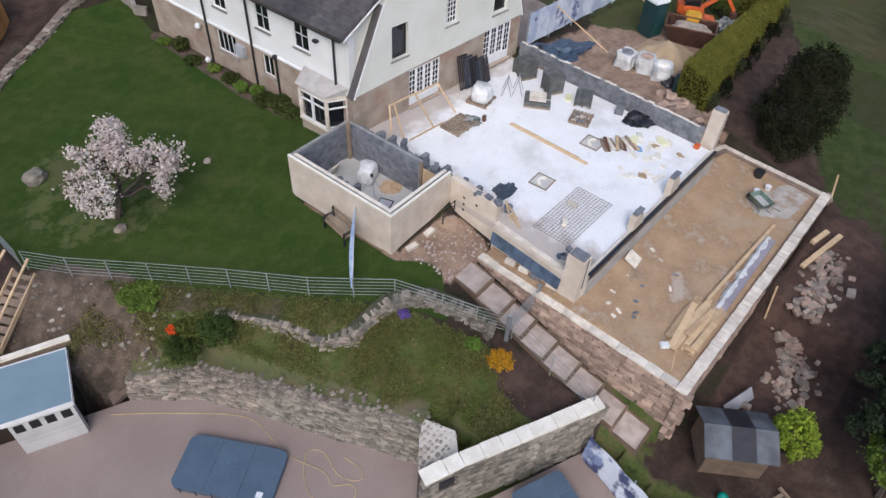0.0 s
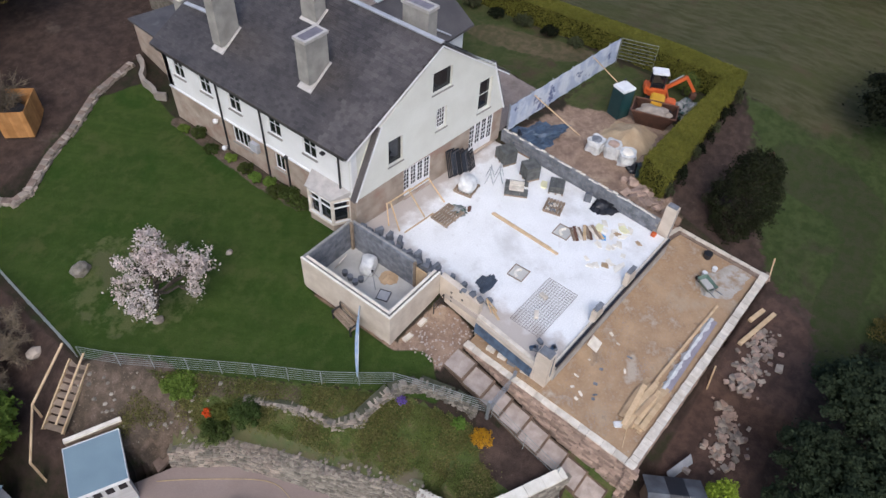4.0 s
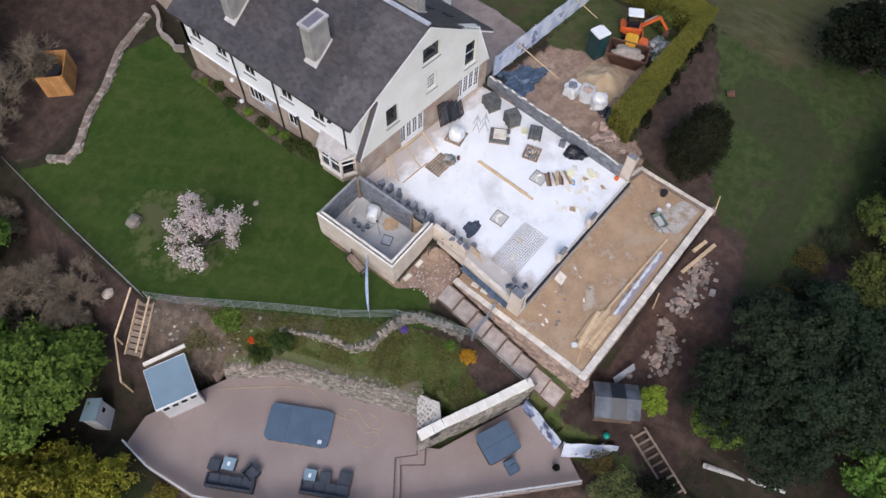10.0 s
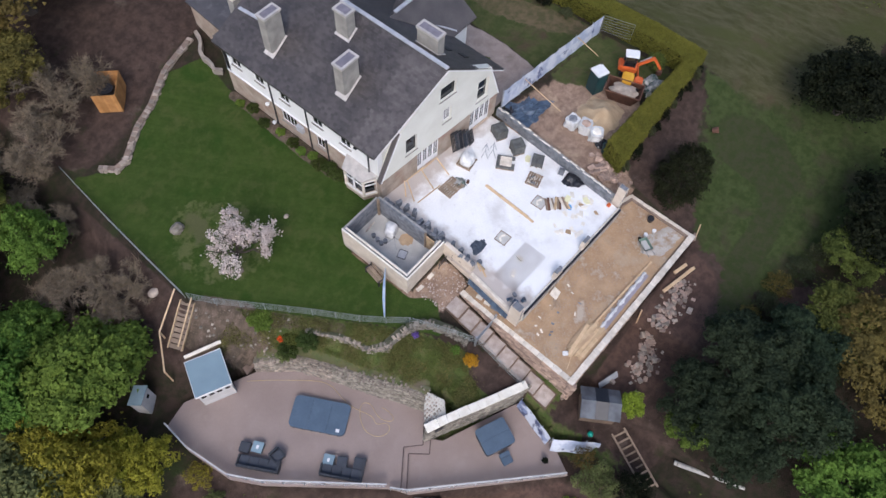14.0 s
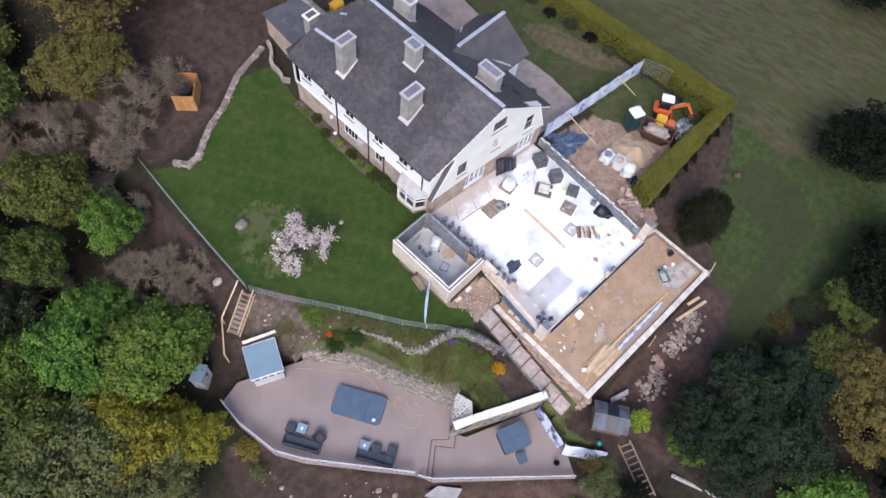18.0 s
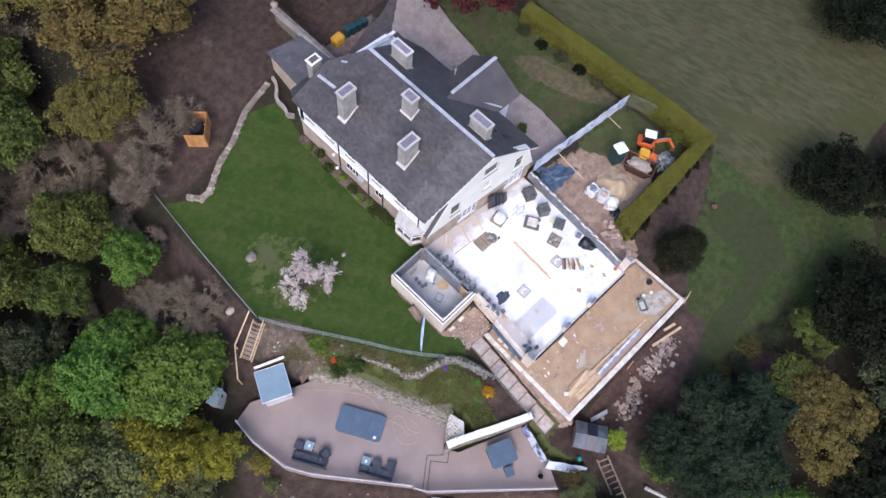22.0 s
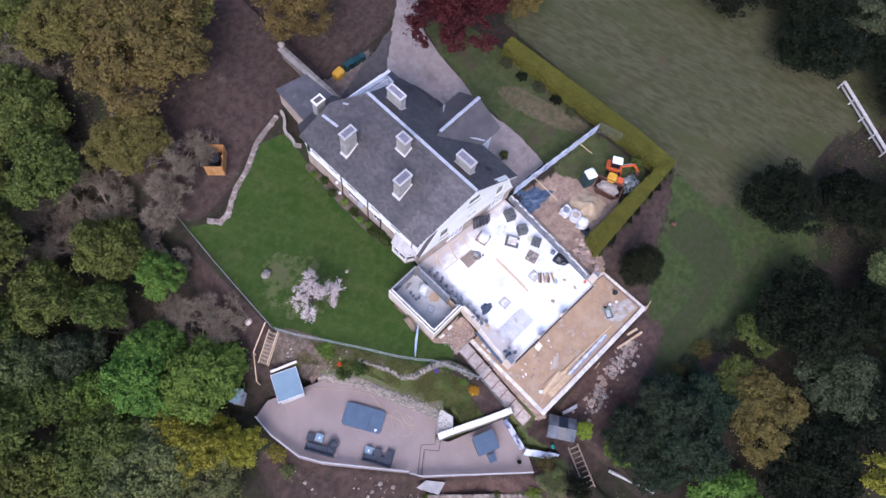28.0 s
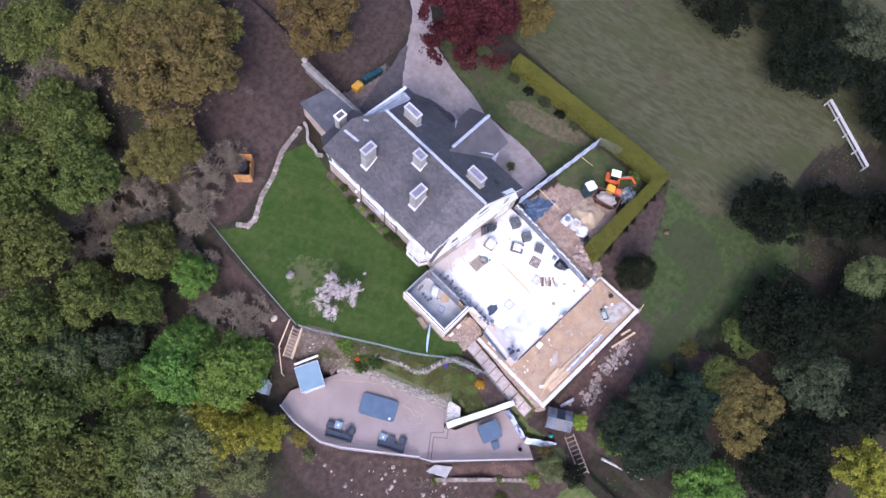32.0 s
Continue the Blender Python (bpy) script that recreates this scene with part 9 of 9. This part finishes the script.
shrub(14.6, 8.0, ground_z(14.6, 8.0), 0.5, 1.2, M_leaf_mid, "clipped green bush at the wing corner", 0.1, 700, 14)
for i, (x, y) in enumerate(((-0.1, 15.6), (-0.2, 14.2), (-0.1, 10.6), (-0.15, 12.2), (-0.3, 17.2), (-0.3, 11.4), (-0.35, 13.2), (0.0, 18.6), (-0.1, 9.8), (-0.2, 19.8))):
    shrub(x, y, ground_z(x, y) - 0.05, 0.4 + 0.2 * (i % 3) * 0.7, 0.4 + 0.12 * (i % 4), M_leaf_bush if i % 3 else M_leaf_bright, "leafy border plants along the house wall", 0.12, 500, 20 + i)


def hedge(pts_in, pts_out, z1, label):
    t = thing("hedge", label=label, category="hedge")
    poly = pts_in + pts_out[::-1]
    # solid core in near-black leaf colour stands for the hedge's inner shade
    part("inside", prism([(x * 1.0, y * 1.0) for x, y in poly], [ground_z(*p) - 0.1 for p in poly], [z1 - 0.12] * len(poly)), M_leaf_dark, t, "solid core coloured dark for the shade within")
    g = np.random.default_rng(77)
    c = []
    for a0, a1, b0, b1 in zip(pts_in, pts_in[1:], pts_out, pts_out[1:]):
        a0, a1, b0, b1 = map(np.array, (a0, a1, b0, b1))
        L = np.linalg.norm(b1 - b0)
        n = int(L * 2000)
        s, w = g.random(n), g.random(n)
        p = (a0 + (a1 - a0) * s[:, None]) * (1 - w[:, None]) + (b0 + (b1 - b0) * s[:, None]) * w[:, None]
        c.append(np.c_[p, z1 - 0.08 + 0.1 * g.random(n) + 0.05 * np.sin(p[:, 0] * 2.3) * np.sin(p[:, 1] * 1.9)])
        for e0, e1 in ((a0, a1), (b0, b1)):
            n = int(L * 1700)
            s = g.random(n)
            p = e0 + (e1 - e0) * s[:, None] + g.normal(size=(n, 2)) * 0.07
            c.append(np.c_[p, g.uniform(ground_z(*e0), z1, n)])
    for e0, e1 in ((pts_in[0], pts_out[0]), (pts_in[-1], pts_out[-1])):
        e0, e1 = np.array(e0), np.array(e1)
        s = g.random(2600)
        c.append(np.c_[e0 + (e1 - e0) * s[:, None] + g.normal(size=(2600, 2)) * 0.07, g.uniform(ground_z(*e0), z1, 2600)])
    c = np.concatenate(c)
    o = new("foliage", leaf_mesh("foliage", c, g.uniform(0.06, 0.11, len(c)), M_hedge, 78, 0.5))
    o.parent = t


hedge([(13.7, -3.8), (24.4, -4.0), (24.5, 0.0), (23.7, 16.4)], [(12.9, -5.4), (26.0, -4.8), (26.1, 0.0), (25.1, 16.6)], 2.1, "long clipped olive-green yew hedge round the yard corner")
for i in range(11):
    k = i / 10
    shrub(13.6 + 12.0 * k + 0.3 * math.sin(i * 2.4), -5.6 + 0.55 * k, ground_z(14 + 12 * k, -5.6), 0.42 + 0.12 * math.sin(i * 1.7), 1.2 + 0.4 * math.sin(i * 2.9), M_leaf_dark if i % 3 else M_leaf_dim, "dark green ivy bulging from the foot of the hedge", 0.1, 420, 300 + i)

# blossom tree on the lawn
bt = thing("blossom_tree", (-9.25, 10.75, ground_z(-9.25, 10.75)), label="leaning magnolia tree in pink-white blossom", category="tree")
g = np.random.default_rng(9)
bm = bmesh.new()
limb(bm, (0, 0, -0.2), (0.3, -0.25, 1.3), 0.17, 0.13, g, 0.1, 4)
LOBES = [((0.15, 0.15, 3.0), (1.15, 1.0, 0.95), 30), ((1.9, -1.25, 2.6), (0.85, 0.8, 0.85), 22), ((2.6, -1.2, 2.3), (0.55, 0.6, 0.6), 10), ((-0.95, -1.35, 2.5), (0.7, 0.75, 0.8), 18), ((1.35, 0.75, 3.5), (0.7, 0.75, 0.7), 16), ((0.75, -0.2, 3.6), (0.8, 0.7, 0.6), 14), ((1.0, -0.75, 2.9), (0.85, 0.75, 0.75), 18), ((-0.9, 0.2, 2.2), (0.6, 0.7, 0.7), 10), ((1.3, -2.1, 1.9), (0.45, 0.45, 0.6), 8)]
pts, young = [], []
for c, r, n in LOBES:
    fork = Vector((0.3, -0.25, 1.2)) * 0.85 + Vector((0, 0, 0.15 * g.random()))
    path = limb(bm, fork, c, 0.085, 0.03, g, 0.12, 4)
    for _ in range(n):
        d = g.normal(size=3)
        d /= np.linalg.norm(d)
        q = np.array(c) + d * np.array(r) * g.uniform(0.45, 1.0)
        limb(bm, path[int(g.integers(2, 5))], tuple(q), 0.02, 0.006, g, 0.1, 3)
        m = int(g.integers(24, 60))
        pts.append(q + g.normal(size=(m, 3)) * g.uniform(0.09, 0.17))
        young.append(q + g.normal(size=(6, 3)) * 0.16)
part("trunk", bm, M_bark, bt)
pts, young = np.concatenate(pts), np.concatenate(young)
o = new("blossom", leaf_mesh("blossom", pts, g.uniform(0.07, 0.15, len(pts)), M_blossom, 5))
o.parent = bt
o = new("young_leaves", leaf_mesh("young_leaves", young, g.uniform(0.06, 0.1, len(young)), M_leaf_olive, 6))
o.parent = bt


def bare_tree(seed, h):
    """A leafless tree: forking boughs that end in a haze of thin twigs. Returns the boughs and the twigs."""
    g = np.random.default_rng(seed)
    bm = bmesh.new()
    base, tip = [], []

    def grow(p, d, L, w, depth):
        q = p + d * L
        tube(bm, p, q, w, w * 0.65, 5 if depth < 2 else 3)
        for _ in range(2 if depth < 2 else 13):
            f = g.uniform(0.3, 1.0)
            b = p + d * L * f
            e = (d * 0.7 + Vector(g.normal(size=3)) * 0.75 + Vector((0, 0, 0.12))).normalized()
            base.append(tuple(b)), tip.append(tuple(b + e * g.uniform(0.3, 0.75)))
        if depth < 4:
            for _ in range(int(g.integers(3, 5)) if depth < 3 else 3):
                e = (d + Vector(g.normal(size=3)) * 0.62 + Vector((0, 0, 0.06))).normalized()
                grow(q, e, L * g.uniform(0.58, 0.82), max(w * 0.58, 0.011), depth + 1)

    for _ in range(4):
        grow(Vector((0, 0, 0)), (Vector(g.normal(size=3)) * 0.5 + Vector((0, 0, 1))).normalized(), h * 0.26, 0.13, 0)
    b, t = np.array(base), np.array(tip)
    side = np.cross(t - b, g.normal(size=b.shape))
    side *= 0.019 / np.linalg.norm(side, axis=1)[:, None]
    me = bpy.data.meshes.new("twig_haze")
    me.from_pydata(np.stack([b - side, b + side, t], 1).reshape(-1, 3).tolist(), [], np.arange(3 * len(b)).reshape(-1, 3).tolist())
    me.materials.append(M_twig)
    return finish("trunk", bm, M_twig), me


BARE_ME = [bare_tree(61, 6.0), bare_tree(62, 6.0), bare_tree(63, 6.0)]
for i, (x, y, k, kz) in enumerate(((-9.6, 28.9, 1.12, 0.95), (-12.6, 27.6, 0.9, 0.8), (-16.2, 17.2, 0.95, 0.7), (-14.9, 15.2, 0.7, 0.55), (-18.6, 18.9, 0.8, 0.7), (-22.4, 36.0, 1.2, 1.1), (-17.4, 36.2, 1.2, 1.2), (-16.2, 32.2, 1.0, 0.9), (-13.5, 48.2, 1.3, 1.3), (-18.2, 31.0, 1.0, 0.9), (-15.2, 24.4, 0.8, 0.7), (-26.4, 31.8, 1.1, 1.0), (-21.0, 31.2, 1.0, 0.9), (-17.6, 44.8, 1.3, 1.2), (-24.6, 24.6, 0.9, 0.8))):
    t = thing("bare_tree", label="leafless grey-brown twiggy tree at the wood edge", category="tree", group="bare trees")
    t.matrix_world = pose(x, y, ground_z(x, y) - 0.2, 0, 0, i * 67) @ Matrix.Diagonal((k, k, kz, 1))
    for me, nm in zip(BARE_ME[i % 3], ("trunk", "twig_haze")):
        o = new(nm, me)
        o.parent = t

for i, (x, y, r, h, m, w) in enumerate(((10.8, -18.4, 1.0, 1.0, M_leaf_olive, "scrubby olive brush at the path edge"), (12.4, -18.9, 1.1, 1.1, M_leaf_dim, "scrubby dull green brush at the path edge"), (14.2, -18.8, 1.2, 1.1, M_leaf_olive, "scrubby olive brush at the path edge"), (16.3, -19.4, 1.2, 1.3, M_leaf_dim, "scrubby dull green brush at the path edge"), (18.2, -20.0, 1.1, 1.2, M_leaf_dim, "scrubby dull green brush at the path edge"), (11.6, -20.6, 1.0, 1.2, M_leaf_dim, "scrubby dull green brush at the path edge"), (23.4, 8.6, 0.7, 1.0, M_leaf_dark, "dark low shrub at the foot of the hedge"), (23.3, 10.8, 0.8, 1.0, M_leaf_dim, "dull green low shrub at the foot of the hedge"), (23.0, 13.0, 0.7, 0.9, M_leaf_dark, "dark low shrub at the foot of the hedge"), (22.9, 15.2, 0.8, 1.1, M_leaf_dim, "dull green low shrub at the foot of the hedge"), (23.5, 6.4, 0.6, 0.8, M_leaf_dim, "dull green low shrub at the foot of the hedge"))):
    shrub(x, y, ground_z(x, y) - 0.05, r, h, m, w, 0.11, 800, 160 + i)
for i, (x, y, r, h, m, w) in enumerate(((-8.6, -14.2, 0.7, 0.7, M_leaf_mid, "low green weeds below the lower deck"), (-6.4, -16.4, 0.9, 0.8, M_lime, "lime green bush on the slope below the deck"), (-13.4, -9.4, 0.5, 0.5, M_leaf_mid, "low green weeds below the lower deck"), (-9.8, -15.6, 0.8, 0.7, M_leaf_mid, "low green weeds below the lower deck"), (-3.9, -15.2, 1.0, 1.5, M_leaf_olive, "olive-green bush at the deck corner"), (-20.8, 1.6, 0.8, 0.8, M_leaf_pale, "grey-green bush on the slope"), (-20.4, 3.4, 1.1, 1.0, M_leaf_yellow, "yellow-leaved bush below the deck rail"))):
    shrub(x, y, ground_z(x, y) - 0.05, r, h, m, w, 0.1, 700, 120 + i)
bt = thing("brushwood", (-14.6, -8.6, ground_z(-14.6, -8.6)), label="tangle of dead grey branches on the slope", category="branches")
g = np.random.default_rng(130)
for i in range(16):
    bm = bmesh.new()
    a = g.uniform(0, math.tau)
    limb(bm, (g.normal() * 0.2, g.normal() * 0.2, 0.0), (1.1 * math.cos(a), 1.1 * math.sin(a), g.uniform(0.1, 0.8)), 0.03, 0.008, g, 0.2, 4)
    part("branch", bm, M_twig, bt)

# woodland undergrowth and rough grass
g = np.random.default_rng(101)
under, usize, grass, gsize = [], [], [], []
while len(under) < 14000:
    cx, cy = g.uniform(-48, 60), g.uniform(-45, 60)
    if past(cx, cy, BANK) > 9 or (cy < -15.5 and cx > -3) or (cx < 5 and cy > 31) or (cx > 29 and cy < -10 and cx - cy < 80):
        if inside(cx, cy, BARE) or inside(cx, cy, GRASS_E) or inside(cx, cy, PATH_E) or inside(cx, cy, DIRT_NW) or inside(cx, cy, DRIVE) or inside(cx, cy, PIT) or (-22 < cx < -2 and -14 < cy < 4 and g.random() < 0.8) or (inside(cx, cy, FIELD) and cx < 42 and cy > -14):
            continue
        m = int(g.integers(25, 70))
        r = g.uniform(0.4, 1.1)
        p = g.normal(size=(m, 3)) * np.array([r, r, r * 0.35])
        z = ground_z(cx, cy)
        under += [(cx + a, cy + b, z + abs(c) + 0.05) for a, b, c in p]
        usize += list(g.uniform(0.09, 0.2, m))
ob = new("undergrowth", leaf_mesh("undergrowth", under, usize, M_leaf_mid, 102))
tagged(ob, "low green undergrowth on the woodland floor", "undergrowth", kind="stuff")
while len(grass) < 42000:
    x, y = g.uniform(-16, -2), g.uniform(-8, 10)
    d = past(x, y, BANK)
    if 0.1 < d < 5.5 and not inside(x, y, PIT) and g.random() < 0.25 + 0.9 * ss(noise.noise(Vector((x * 0.9, y * 0.9, 4))) + 0.5 * noise.noise(Vector((x * 3, y * 3, 1))) + 0.5) and x < -3.3 and not inside(x, y, WEDGE) and not (x < -11.6 and y > 5):
        grass.append((x, y, ground_z(x, y) + g.uniform(0.0, 0.06)))
        gsize.append(g.uniform(0.03, 0.065))
ob = new("bank_grass", leaf_mesh("bank_grass", grass, gsize, M_grass, 103))
tagged(ob, "tufted rough grass on the garden bank", "grass", kind="stuff")
M_straw = leafy("yellowing_grass", (0.190, 0.190, 0.066), (0.120, 0.130, 0.042))
straw, ssize = [], []
while len(straw) < 16000:
    cx, cy = g.uniform(-14, -3.4), g.uniform(-8, 8)
    d = past(cx, cy, BANK)
    if 0.2 < d < 5.5 and not inside(cx, cy, PIT) and not inside(cx, cy, WEDGE) and noise.noise(Vector((cx * 0.8, cy * 0.8, 8))) > -0.02:
        m = int(g.integers(8, 30))
        for x, y in g.normal(size=(m, 2)) * 0.16 + (cx, cy):
            straw.append((x, y, ground_z(x, y) + g.uniform(0.02, 0.16)))
            ssize.append(g.uniform(0.04, 0.10))
ob = new("dry_grass", leaf_mesh("dry_grass", straw, ssize, M_straw, 104))
tagged(ob, "straw-coloured dry grass tufts on the garden bank", "grass", kind="stuff")
